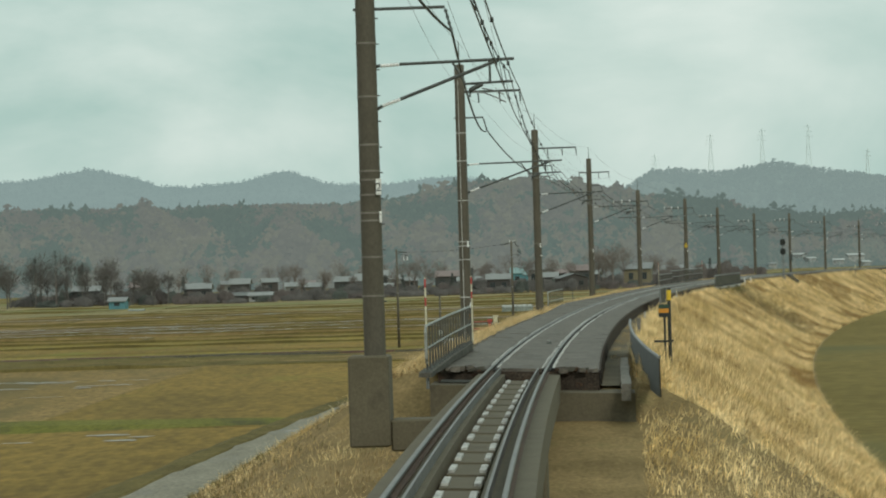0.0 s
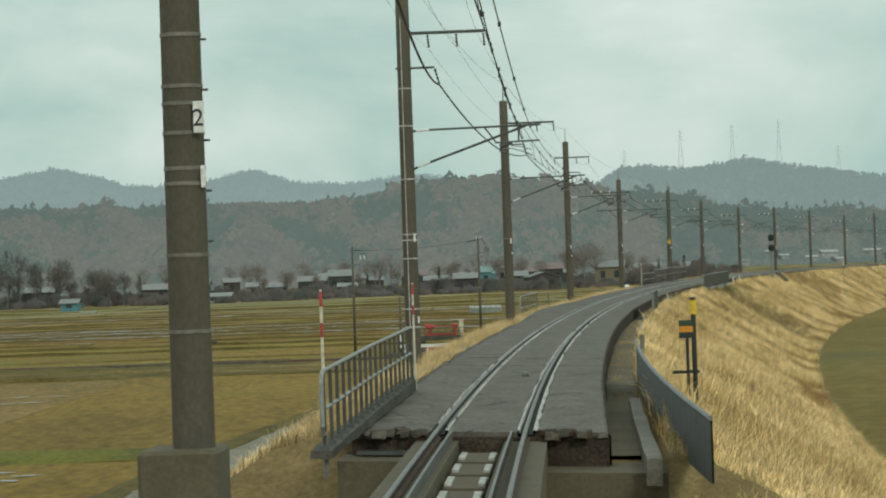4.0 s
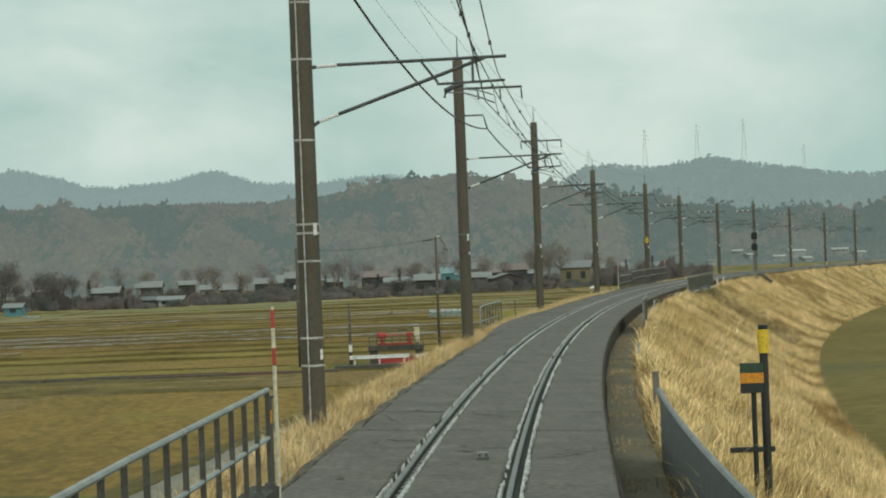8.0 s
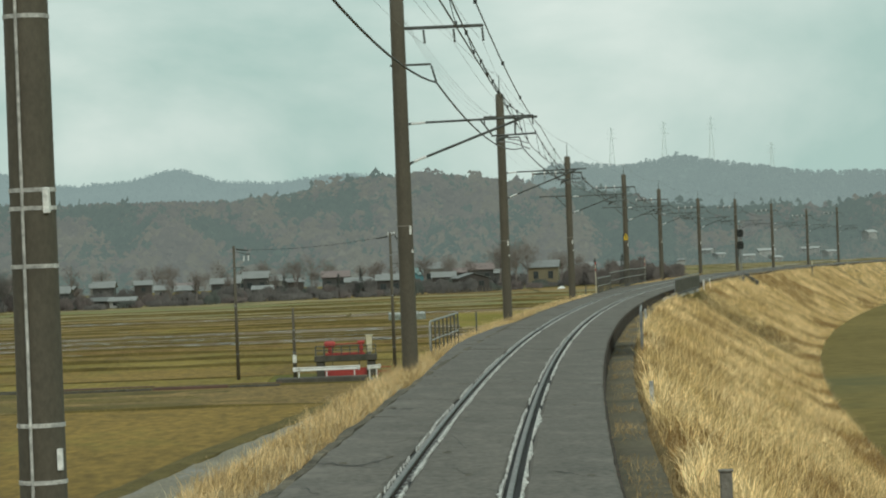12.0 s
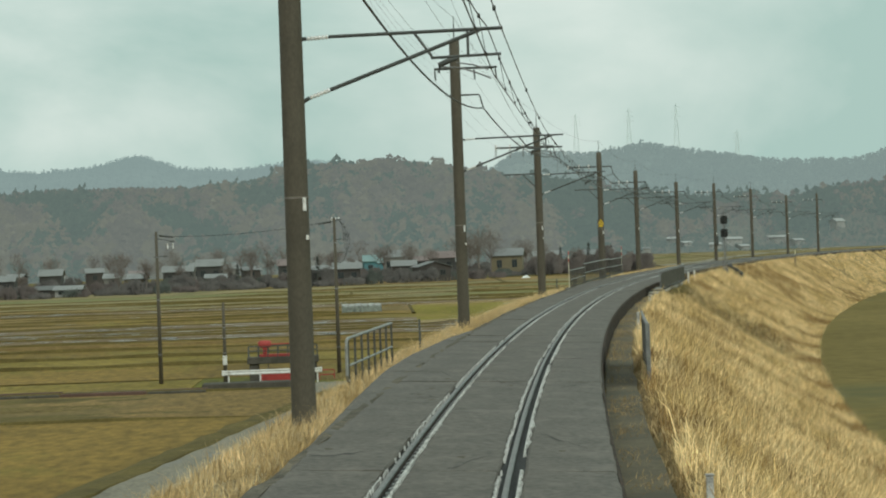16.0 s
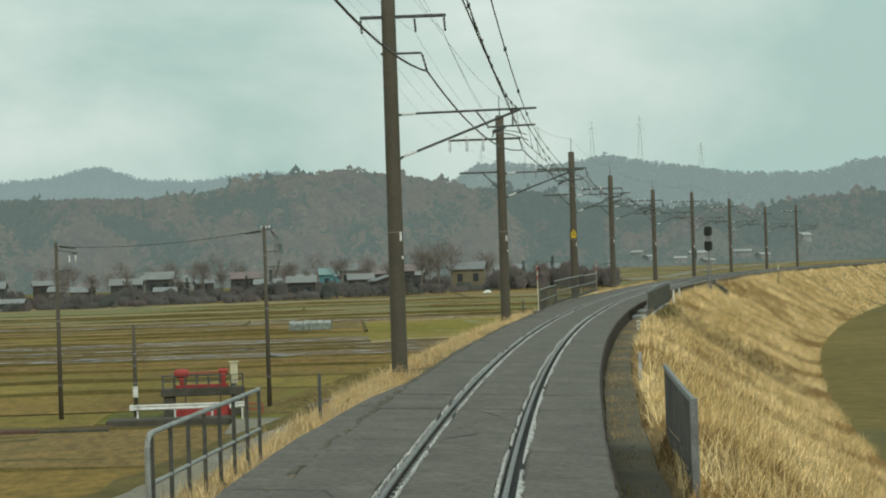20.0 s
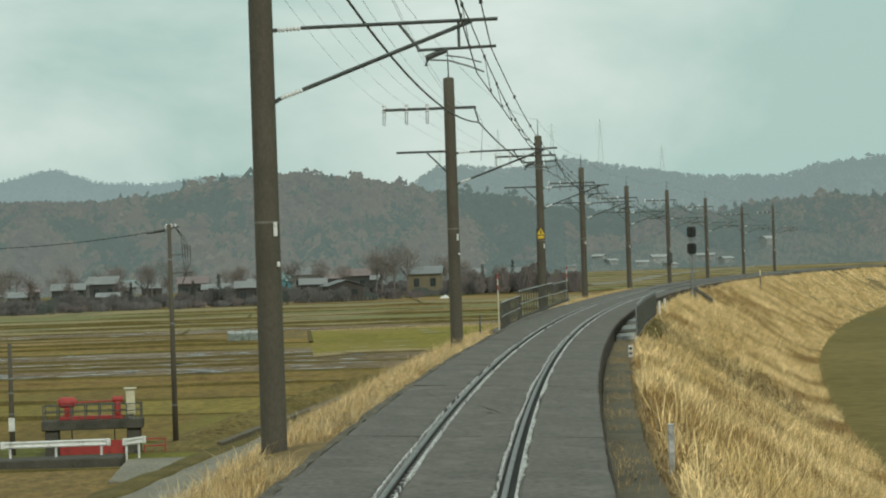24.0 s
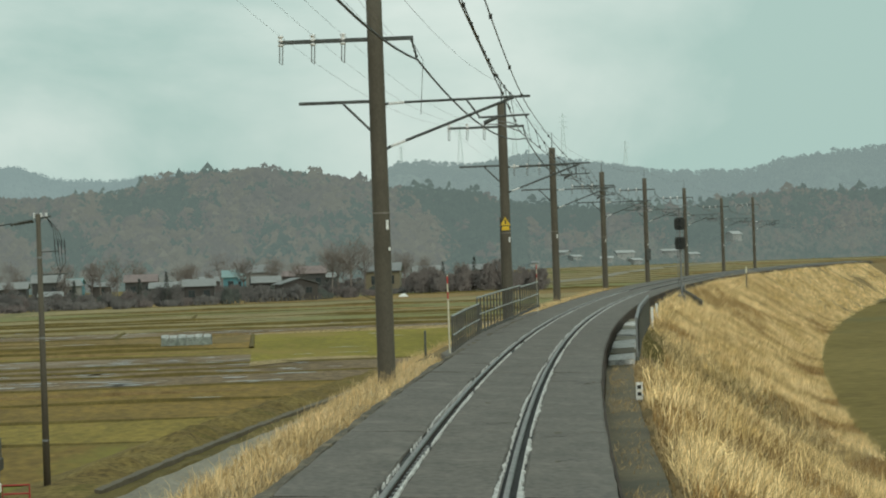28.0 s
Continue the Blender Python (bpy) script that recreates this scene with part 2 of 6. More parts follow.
F_MUD = mat("ploughed_wet_mud", (0.128, 0.087, 0.043), (0.205, 0.144, 0.078), 0.10, 1.6, 0.9, stretch3=(1, 0.3, 1), bump=0.5, stain=(0.235, 0.177, 0.115), stain_scale=0.09, grit=0.45, spec=0.22)
# far plots: paler and less saturated, distance haze put into the base colours
F_FAR = mat("hazy_far_stubble", (0.205, 0.166, 0.074), (0.285, 0.228, 0.108), 0.05, 1.2, 0.95, stretch3=(1, 0.3, 1), bump=0.4, stain=(0.150, 0.146, 0.060), stain_scale=0.04, grit=0.25, spec=0.2)
F_LUSH = mat("hazy_far_green_field", (0.150, 0.146, 0.048), (0.215, 0.202, 0.080), 0.05, 1.2, 0.95, stretch3=(1, 0.3, 1), bump=0.4, stain=(0.200, 0.176, 0.088), stain_scale=0.04, grit=0.25, spec=0.2)
M_EDGE = mat("gritty_edge_soil", (0.085, 0.075, 0.058), (0.17, 0.150, 0.118), 1.4, 14.0, 0.95, bump=0.6, stain=(0.24, 0.20, 0.14), stain_scale=0.9, grit=0.4, spec=0.15)
M_TURF = mat("bright_turf", (0.118, 0.116, 0.018), (0.180, 0.168, 0.034), 0.3, 3.0, 0.95, bump=0.4, stretch3=(1, 0.3, 1), stain=(0.08, 0.075, 0.025), stain_scale=0.2, spec=0.15)
M_ENDF = mat("dark_brown_slab_face", (0.030, 0.024, 0.019), (0.075, 0.058, 0.044), 1.5, 14.0, 0.9, bump=0.6, stain=(0.10, 0.055, 0.035), stain_scale=2.2, grit=0.5, spec=0.2)
# pale base colour stands in for the sky mirrored in the water
M_PUDDLE = mat("sky_pale_water", (0.21, 0.20, 0.175), (0.34, 0.325, 0.29), 0.5, 4.0, 0.40, bump=0.0, spec=0.7)
M_BLOCK = mat("brown_stained_concrete", (0.092, 0.077, 0.048), (0.136, 0.114, 0.073), 0.9, 16.0, 0.85, bump=0.15, stain=(0.082, 0.068, 0.044), stain_scale=0.9, grit=0.14)
M_LEVEE = mat("levee_turf", (0.092, 0.074, 0.027), (0.168, 0.132, 0.047), 0.3, 5.0, 0.95, bump=0.5, spec=0.12)
M_BERM = mat("mixed_brown_turf", (0.125, 0.088, 0.030), (0.200, 0.150, 0.050), 0.25, 3.0, 0.95, bump=0.6, stain=(0.10, 0.09, 0.022), stain_scale=0.18, grit=0.5, spec=0.12)
M_SWATH = mat("faded_straw_litter", (0.235, 0.178, 0.085), (0.36, 0.275, 0.145), 0.4, 3.0, 0.95, bump=0.6, grit=0.45, spec=0.12)
M_BASE = mat("far_plain_soil", (0.145, 0.110, 0.032), (0.22, 0.168, 0.055), 0.02, 0.8, 0.95, bump=0.3, stain=(0.13, 0.12, 0.05), stain_scale=0.01, spec=0.12)
M_CONIF = mat("hazy_cedar_foliage", (0.018, 0.026, 0.020), (0.042, 0.050, 0.036), 0.012, 0.15, 0.95, bump=0.0, spread=0.10)
M_BARE = mat("hazy_leafless_woodland", (0.040, 0.035, 0.028), (0.072, 0.062, 0.048), 0.012, 0.15, 0.95, bump=0.0, spread=0.10)
M_LARCH = mat("hazy_golden_woodland", (0.044, 0.043, 0.034), (0.070, 0.067, 0.052), 0.012, 0.15, 0.95, bump=0.0, spread=0.10)
M_HILL = mat("hazy_hillside_undergrowth", (0.03, 0.03, 0.022), (0.055, 0.052, 0.036), 0.01, 0.1, 0.95, bump=0.0)
# bushes greyed and lightened: distance haze put into their base colours
M_BUSH = mat("leafless_thicket", (0.106, 0.098, 0.091), (0.144, 0.134, 0.125), 0.1, 2.0, 0.95, bump=0.0, spread=0.14)
M_BUSH_RED = mat("reddish_thicket", (0.112, 0.092, 0.084), (0.150, 0.126, 0.116), 0.1, 2.0, 0.95, bump=0.0, spread=0.14)
M_BUSH_GREEN = mat("dull_evergreen_bush", (0.076, 0.086, 0.074), (0.110, 0.120, 0.104), 0.1, 2.0, 0.95, bump=0.0, spread=0.14)
M_GROVE = mat("dark_grey_twigs", (0.082, 0.076, 0.070), (0.118, 0.108, 0.099), 0.3, 4.0, 0.95, bump=0.0, spread=0.15)
# twigs lighter than bark, to carry distance haze in the base colour
M_TWIG = mat("hazy_grey_brown_twigs", (0.145, 0.122, 0.109), (0.190, 0.164, 0.147), 0.3, 4.0, 0.95, bump=0.0, spread=0.2)


# ---------------------------------------------------------------- geometry helpers
def part(name, verts, faces, material, parent=None, label="", smooth=False):
    me = bpy.data.meshes.new(name)
    me.from_pydata([tuple(v) for v in verts], [], faces)
    me.materials.append(material)
    if smooth:
        me.shade_smooth()
    ob = new(name, me)
    if parent is not None:
        ob.parent = parent
    return tagged(ob, label) if label else ob


def thing(name, m, label, category, group="", kind=""):
    ob = new(name)
    ob.empty_display_size = 0.2
    ob.matrix_basis = m
    return tagged(ob, label, category, group, kind)


class Geo:
    """Collects pieces of one mesh."""

    def __init__(self):
        self.v, self.f = [], []

    def add(self, v, f):
        k = len(self.v)
        self.v += [tuple(q) for q in v]
        self.f += [tuple(i + k for i in q) for q in f]
        return self

    def box(self, x0, y0, z0, x1, y1, z1, b=0.0):
        """A box with chamfered upright and level edges."""
        b = min(b, (x1 - x0) * 0.45, (y1 - y0) * 0.45, (z1 - z0) * 0.45)
        if b <= 0:
            v = [(x, y, z) for z in (z0, z1) for x, y in ((x0, y0), (x1, y0), (x1, y1), (x0, y1))]
            return self.add(v, [(3, 2, 1, 0), (4, 5, 6, 7)] + [(i, (i + 1) % 4, (i + 1) % 4 + 4, i + 4) for i in range(4)])
        ring = [(x0 + b, y0), (x1 - b, y0), (x1, y0 + b), (x1, y1 - b), (x1 - b, y1), (x0 + b, y1), (x0, y1 - b), (x0, y0 + b)]
        cx, cy = (x0 + x1) / 2, (y0 + y1) / 2
        kx, ky = 1 - 2 * b / (x1 - x0), 1 - 2 * b / (y1 - y0)
        v = []
        for z, s in ((z0, 1), (z0 + b, 0), (z1 - b, 0), (z1, 1)):
            v += [(cx + (x - cx) * (kx if s else 1), cy + (y - cy) * (ky if s else 1), z) for x, y in ring]
        f = [tuple(range(7, -1, -1)), tuple(range(24, 32))]
        for k in range(3):
            f += [(k * 8 + i, k * 8 + (i + 1) % 8, k * 8 + 8 + (i + 1) % 8, k * 8 + 8 + i) for i in range(8)]
        return self.add(v, f)

    def tube(self, pts, r, sides=8, caps=True):
        """A round bar along points; r a number or one per point."""
        pts = [Vector(p) for p in pts]
        rs = r if isinstance(r, (list, tuple)) else [r] * len(pts)
        v, f = [], []
        for i, p in enumerate(pts):
            d = (pts[min(i + 1, len(pts) - 1)] - pts[max(i - 1, 0)]).normalized()
            a = d.cross(Vector((0, 0, 1)) if abs(d.z) < 0.9 else Vector((1, 0, 0))).normalized()
            b = a.cross(d)
            v += [p + (a * math.cos(2 * math.pi * k / sides) + b * math.sin(2 * math.pi * k / sides)) * rs[i] for k in range(sides)]
        for i in range(len(pts) - 1):
            f += [(i * sides + k, i * sides + (k + 1) % sides, (i + 1) * sides + (k + 1) % sides, (i + 1) * sides + k) for k in range(sides)]
        if caps:
            f += [tuple(range(sides - 1, -1, -1)), tuple(range((len(pts) - 1) * sides, len(pts) * sides))]
        return self.add(v, f)

    def to(self, name, material, parent=None, label="", smooth=False):
        return part(name, self.v, self.f, material, parent, label, smooth)


class Leafy(Geo):
    """Slivers of foliage shaded as the soft mass that they form."""

    def __init__(self):
        self.v, self.f, self.n = [], [], []

    def sliver(self, a, b, c, heart, lift=0.5):
        out = [(q - heart).normalized() + Vector((0, 0, lift)) for q in (a, b, c)]
        if (b - a).cross(c - a).y > 0:
            b, c, out = c, b, [out[0], out[2], out[1]]
        k = len(self.v)
        self.v += [tuple(a), tuple(b), tuple(c)]
        self.n += [tuple(q.normalized()) for q in out]
        self.f.append((k, k + 1, k + 2))

    def to(self, name, material, parent=None, label=""):
        ob = part(name, self.v, self.f, material, parent, label, True)
        ob.data.normals_split_custom_set_from_vertices(self.n)
        return ob


# the line of the track: place and heading at a station s, n metres to its left
_S = np.arange(-120.0, 1200.0, 1.0)
_K = np.interp(_S, BEND_AT, BEND)
_H = np.concatenate([[0], np.cumsum((_K[1:] + _K[:-1]) / 2)])
_H -= np.interp(0, _S, _H)
_X = np.concatenate([[0], np.cumsum((-np.sin(_H[1:]) - np.sin(_H[:-1])) / 2)])
_Y = np.concatenate([[0], np.cumsum((np.cos(_H[1:]) + np.cos(_H[:-1])) / 2)])
_X -= np.interp(0, _S, _X)
_Y -= np.interp(0, _S, _Y)
CANT = math.tan(radians(2.12))


def rise(s):
    return GRADE[0] * s + GRADE[1] * s * s


def at(s, n, z=0.0, cant=False):
    h = np.interp(s, _S, _H)
    return Vector((np.interp(s, _S, _X) - math.cos(h) * n, np.interp(s, _S, _Y) - math.sin(h) * n, z + rise(s) + (n * CANT if cant else 0.0)))


def heading(s):
    return math.degrees(np.interp(s, _S, _H))


def stand(s, n, z=0.0, turn=0.0):
    """A pose beside the track: x to the right of it, y along it."""
    p = at(s, n, z)
    return pose(p.x, p.y, p.z, 0, 0, heading(s) + turn)


def sweep(profile, s0, s1, ds, cant=False, closed=False, wobble=0.0, seed=0):
    """A section (n, z) drawn along the track."""
    rnd = random.Random(seed)
    ss = np.linspace(s0, s1, max(2, int((s1 - s0) / ds) + 1))
    v, f = [], []
    for s in ss:
        for n, z in (profile(s) if callable(profile) else profile):
            v.append(at(s, n + rnd.uniform(-wobble, wobble), z + rnd.uniform(-wobble, wobble) * 0.5, cant))
    k = len(v) // len(ss)
    for i in range(len(ss) - 1):
        for j in range(k if closed else k - 1):
            a, b = i * k + j, i * k + (j + 1) % k
            f.append((a, b, b + k, a + k))
    if closed:
        f += [tuple(range(k - 1, -1, -1)), tuple(range((len(ss) - 1) * k, len(ss) * k))]
    return v, f


FIELD = -6.5
END = 900.0

# ---------------------------------------------------------------- ground, fields and lane
def plain(name, x0, x1, y0, y1, z, nx, ny, material, label, category):
    xs, ys = np.linspace(x0, x1, nx + 1), np.linspace(y0, y1, ny + 1)
    v = [(x, y, z) for y in ys for x in xs]
    f = [(j * (nx + 1) + i, j * (nx + 1) + i + 1, (j + 1) * (nx + 1) + i + 1, (j + 1) * (nx + 1) + i) for j in range(ny) for i in range(nx)]
    return tagged(part(name, v, f, material), label, category, kind="structure")


ground = plain("ground", -3000, 3000, -600, 6000, FIELD - 0.12, 30, 30, M_BASE, "flat olive-brown valley plain of harvested fields", "ground")

# rice plots between levees that run across the valley
ROWS_Y = [-120, -60, 0, 52, 110, 172, 281, 314, 334, 361, 384, 406, 430, 452, 476, 502, 524, 546, 580, 612, 642, 685, 732, 788, 850, 920, 1000]
KINDS = "OOSOOOSOOGOOMMMGOSMSFFLFFL"
FMATS = {"B": F_BRIGHT, "O": F_OLIVE, "S": F_STRAW, "G": F_GREEN, "M": F_MUD, "F": F_FAR, "L": F_LUSH}
FLABEL = {"B": "bright yellow-green paddy", "O": "olive rice stubble paddy", "S": "straw-coloured rice stubble paddy", "G": "green regrown rice paddy", "M": "ploughed brown paddy with puddles", "F": "far stubble paddy with haze in its colour", "L": "far green paddy with haze in its colour"}
paddies = thing("paddies", pose(0, 0, 0), "harvested rice paddies in strips between low turf levees", "field", kind="structure")
rng = random.Random(5)


def plot(x0, x1, y0, y1, kind, z, lane_side=False):
    nx, ny = max(2, int((x1 - x0) / 12)), 5
    v = []
    for j in range(ny + 1):
        y = y0 + (y1 - y0) * j / ny
        e = field_edge(y) if lane_side else x1
        v += [(x0 + (e - x0) * i / nx, y, z + rng.uniform(-0.02, 0.02)) for i in range(nx + 1)]
    f = [(j * (nx + 1) + i, j * (nx + 1) + i + 1, (j + 1) * (nx + 1) + i + 1, (j + 1) * (nx + 1) + i) for j in range(ny) for i in range(nx)]
    part("rice_plot", v, f, FMATS[kind], paddies, FLABEL[kind])


def levee(x0, x1, y, z, w=0.4, h=0.3, material=None):
    n = max(2, int((x1 - x0) / 7))
    v, f = [], []
    for i in range(n + 1):
        x = x0 + (x1 - x0) * i / n
        j, k = rng.uniform(-0.2, 0.2), rng.uniform(0.55, 1.25) * min(1.0, 0.15 + 5.0 * min(i, n - i) / n)
        v += [(x, y + j - w, z - 0.1), (x, y + j - w * 0.4, z + h * k), (x, y + j + w * 0.4, z + h * k), (x, y + j + w, z - 0.1)]
    for i in range(n):
        f += [(4 * i + a, 4 * i + a + 1, 4 * i + a + 5, 4 * i + a + 4) for a in range(3)]
    part("levee", v, f, material or M_LEVEE, paddies)


def field_edge(y):
    """How far east the plots may reach beside the lane at that y."""
    s = float(np.interp(y, _Y, _S))
    return at(s, 19.6).x


for i, (y0, y1) in enumerate(zip(ROWS_Y[:-1], ROWS_Y[1:])):
    if y0 == 314:
        continue
    right = min(field_edge(y0), field_edge(y1)) if y0 < 640 else 420.0
    z = FIELD + 0.02 + 0.02 * (i % 3)
    xs = [right]
    if y0 == 172:
        xs += [-29.5, -75.0]
    if 476 <= y0 < 580:
        xs.append(9.0)
    while xs[-1] > -260:
        xs.append(xs[-1] - rng.uniform(45, 120))
    for a, b in zip(xs[1:], xs[:-1]):
        kind = KINDS[i] if rng.random() < (0.72 if y0 > 400 and KINDS[i] != 'M' else 1.0) else rng.choice("OSGOSM" if y0 < 600 else "FLFS")
        if y0 == 172 and b == -29.5:
            kind = "S"
        if b == right and 476 <= y0 < 580:
            kind = "B"
        plot(a + 0.01, b - 0.01, y0 + 0.2, y1 - 0.2, kind, z, b == right and y0 < 640)
        e = field_edge(y1) if b == right and y0 < 640 else b
        if y1 == 172:
            # broad turf levee
            levee(a, e, 177.0, FIELD, 7.5, 0.42, M_TURF)
        elif b == right and 476 <= y0 < 580:
            if y1 == 580:
                levee(a, e, 581.0, FIELD, 1.6, 0.5, M_SWATH)
        elif rng.random() < 0.96:
            levee(a, e, y1 + rng.uniform(-0.5, 0.5), FIELD, rng.uniform(0.25, 0.5), rng.uniform(0.22, 0.42), M_LEVEE)
        # low ridges and furrows inside the farther plots
        for _ in range(rng.choice((0, 1, 1, 2)) if 400 < y0 < 800 and b > -160 and kind != "B" else 0):
            w = (b - a) * rng.uniform(0.85 if y0 < 430 else 0.35, 1.0)
            x0 = a + (b - a - w) * rng.random()
            levee(x0, x0 + w - 0.5 if b != right or y0 > 640 else min(x0 + w, e - 1.0), y0 + (y1 - y0) * rng.uniform(0.12, 0.88), z, rng.uniform(0.15, 0.45), rng.uniform(0.10, 0.30), rng.choice((M_LEVEE, M_LEVEE, M_LEVEE, M_SLOPE)))
        # a bund along the side of the plot
        if rng.random() < 0.5 and y0 != 172:
            v = [(a + q, y, FIELD + (0.22 if k in (1, 2) else -0.1)) for y in (y0, y1) for k, q in enumerate((-0.4, -0.15, 0.15, 0.4))]
            part("bund", v, [(k, k + 1, k + 5, k + 4) for k in range(3)], M_LEVEE, paddies)
    # standing water in the wheel ruts of the wetter rows
    for _ in range({"M": 90, "S": 10, "O": 4}.get(KINDS[i], 4) if 400 < y0 < 640 else 44 if y0 == 172 else 5 if y0 == 110 else 0):
        px, py = rng.uniform(-95, right - 8), rng.uniform(y0 + 3, y1 - 3)
        if y0 == 172:
            px, py = rng.uniform(-66, -31), rng.choice((205.0, 222.0, 238.0, 250.0)) + rng.uniform(-2.5, 2.5)
        elif y0 == 110:
            px, py = rng.uniform(-34, -15), rng.uniform(160, 168)
        w, d = (rng.uniform(0.8, 2.4), rng.uniform(0.25, 0.7)) if y0 < 330 else (rng.uniform(0.5, 2.6), rng.uniform(0.3, 1.3))
        ring = [(px + w * math.cos(a) * rng.uniform(0.6, 1.1), py + d * math.sin(a) * rng.uniform(0.5, 1.2), z + 0.045) for a in np.linspace(0, 2 * math.pi, 12, endpoint=False)]
        part("puddle", ring, [tuple(range(12))], M_PUDDLE, paddies, "shallow pale puddle")

ring = [(9 + 13 * q, 470 + 9 * math.sin(q * 2.6) + d * (1 - q) ** 0.6, FIELD + 0.12 + (0.16 if 1 < d < 4 else 0.0)) for d in (5, 3, -1, -4) for q in np.linspace(0, 1, 12)]
part("straw_tongue", ring, [(k * 12 + i, k * 12 + i + 1, k * 12 + i + 13, k * 12 + i + 12) for k in range(3) for i in range(11)], M_SWATH, paddies, "bleached straw along a levee")
# bleached straw left in swaths
for k in range(26):
    px, py = rng.uniform(-60, 6), rng.choice((470, 560, 600, 622, 630, 700)) + rng.uniform(-10, 10)
    w, d = rng.uniform(2.0, 7.0), rng.uniform(0.6, 2.0)
    ring = [(px + w * math.cos(a) * rng.uniform(0.6, 1.1), py + d * math.sin(a) * rng.uniform(0.4, 1.2), FIELD + 0.11) for a in np.linspace(0, 2 * math.pi, 14, endpoint=False)]
    part("straw_swath", ring, [tuple(range(14))], M_SWATH, paddies, "bleached straw swath")

# far side of the line: strips beyond the bend, and a pale lane through them
FAR_Y = [1000, 1050, 1105, 1170, 1240, 1315, 1400, 1500, 1620, 1760]
for i, (y0, y1) in enumerate(zip(FAR_Y[:-1], FAR_Y[1:])):
    for k, (a, b) in enumerate(((80, 150), (150, 235), (235, 330), (330, 520))):
        plot(a + 0.3, b - 0.3, y0 + 0.4, y1 - 0.4, "FFFLFFFSF"[(i * 2 + k) % 9], FIELD + 0.09 + 0.01 * i)
    levee(80, 520, y1, FIELD + 0.1, 0.5, 0.3)
LANE_AT = ((96, 1060), (108, 1105), (121, 1150), (148, 1306), (200, 1546), (253, 1743), (300, 1900))
v, f = [], []
for k, (x, y) in enumerate(LANE_AT):
    w = 2.6 + 0.5 * (k % 2)
    v += [(x - w, y, FIELD + 0.15), (x - w * 0.7, y, FIELD + 0.42), (x + w * 0.7, y, FIELD + 0.42), (x + w, y, FIELD + 0.15)]
for k in range(len(LANE_AT) - 1):
    f += [(4 * k + c, 4 * k + c + 1, 4 * k + c + 5, 4 * k + c + 4) for c in range(3)]
tagged(part("far_lane", v, f, M_LANE), "pale farm lane winding through far fields", "lane", kind="structure")

# narrow farm lane along the foot of the embankment
lane = thing("lane", pose(0, 0, 0), "narrow wet concrete farm lane with puddles", "lane", kind="structure")
part("lane_surface", *sweep([(14.3, FIELD + 0.16), (16.4, FIELD + 0.22), (18.45, FIELD + 0.18)], -20, 640, 3.0, wobble=0.05), M_LANE, lane)
part("lane_shoulder", *sweep([(17.9, FIELD + 0.1), (18.15, FIELD + 0.24), (18.9, FIELD + 0.3), (20.2, FIELD - 0.05)], -20, 640, 3.0, wobble=0.12, seed=3), M_LEVEE, lane, "low turf shoulder")


part("ditch_wall", *sweep([(18.72, FIELD - 0.1), (18.72, FIELD + 0.46), (19.05, FIELD + 0.50), (19.05, FIELD)], 322, 440, 1.0, False, True, 0.05, 6), M_BLOCK, lane, "dark low ditch wall beside the lane")


def turf_bank(q):
    """Lumpy turf between the ditch and the paddies."""
    out = []
    for n, z in ((19.0, 0.2), (19.6, 0.42), (20.4, 0.62), (21.3, 0.66), (22.2, 0.45), (23.2, 0.2), (24.2, -0.05)):
        fade = min(1.0, max(0.0, (q - 322) / 14), max(0.0, (470 - q) / 40))
        out.append((n, FIELD + 0.02 + z * fade * (1.0 + 0.55 * noise.noise(Vector((q * 0.22, n * 0.5, 4))) + 0.5 * noise.noise(Vector((q * 0.9, n * 1.3, 9))))))
    return out


part("turf_bank", *sweep(turf_bank, 322, 470, 0.8), M_BERM, lane, "lumpy brown-green turf bank", True)


# ---------------------------------------------------------------- embankment and bank
def hollow(s):
    """How far the bank dips beside the culvert bridge."""
    return float(np.interp(s, [286, 306, 322, 332, 338, 345], [0.0, 0.35, 1.2, 1.3, 0.5, 0.0]))


def section(s):
    bump = 0.12 * math.sin(s * 0.11) + 0.08 * math.sin(s * 0.37)
    dip = hollow(s)
    out = [(15.0, FIELD - 0.3), (14.4, FIELD + 0.05), (9.0, -3.4 + bump), (5.2, -1.25), (3.7, -0.32), (2.9, -0.16), (2.2, -0.12), (2.0, -0.9), (-2.0, -0.9), (-2.16, -0.75), (-3.0, -0.78), (-3.3, -0.55 - dip * 0.2)]
    out += [(-3.9, -0.74 - dip * 0.55 + bump * 0.3)]
    out += [(-n, -0.74 - 0.67 * (n - 3.9) - dip + bump * 0.5 + 0.32 * noise.noise(Vector((s * 0.075, n * 0.1, 2.0)))) for n in (5.0, 6.2, 7.5, 9.0, 10.6)]
    out += [(-12.4, FIELD + 0.15), (-14.0, FIELD - 0.3)]
    # the ground falls away before the abutment
    if s < 79:
        fall = min(1.0, (79 - s) / 16)
        out = [(n, max(FIELD - 0.3, min(z, -0.95 - 0.05 * abs(n)) - fall * 2.4)) for n, z in out]
    return out


v, f = sweep(section, 49.0, END, 2.0, wobble=0.05, seed=8)
embankment = tagged(part("embankment", v, f, M_SLOPE), "railway embankment and bank of withered golden grass", "embankment", kind="structure")
v, f = sweep(lambda s: [(15.0, FIELD - 0.3), (12.0, FIELD + 0.6), (8.0, -4.9), (3.0, -3.6), (-3.0, -3.6), (-8.0, -4.9), (-14.0, FIELD - 0.3)], -60.0, 50.0, 5.0, wobble=0.15, seed=9)
tagged(part("embankment", v, f, M_SLOPE), "low grassy ground under the railway bridge", "embankment", kind="structure")
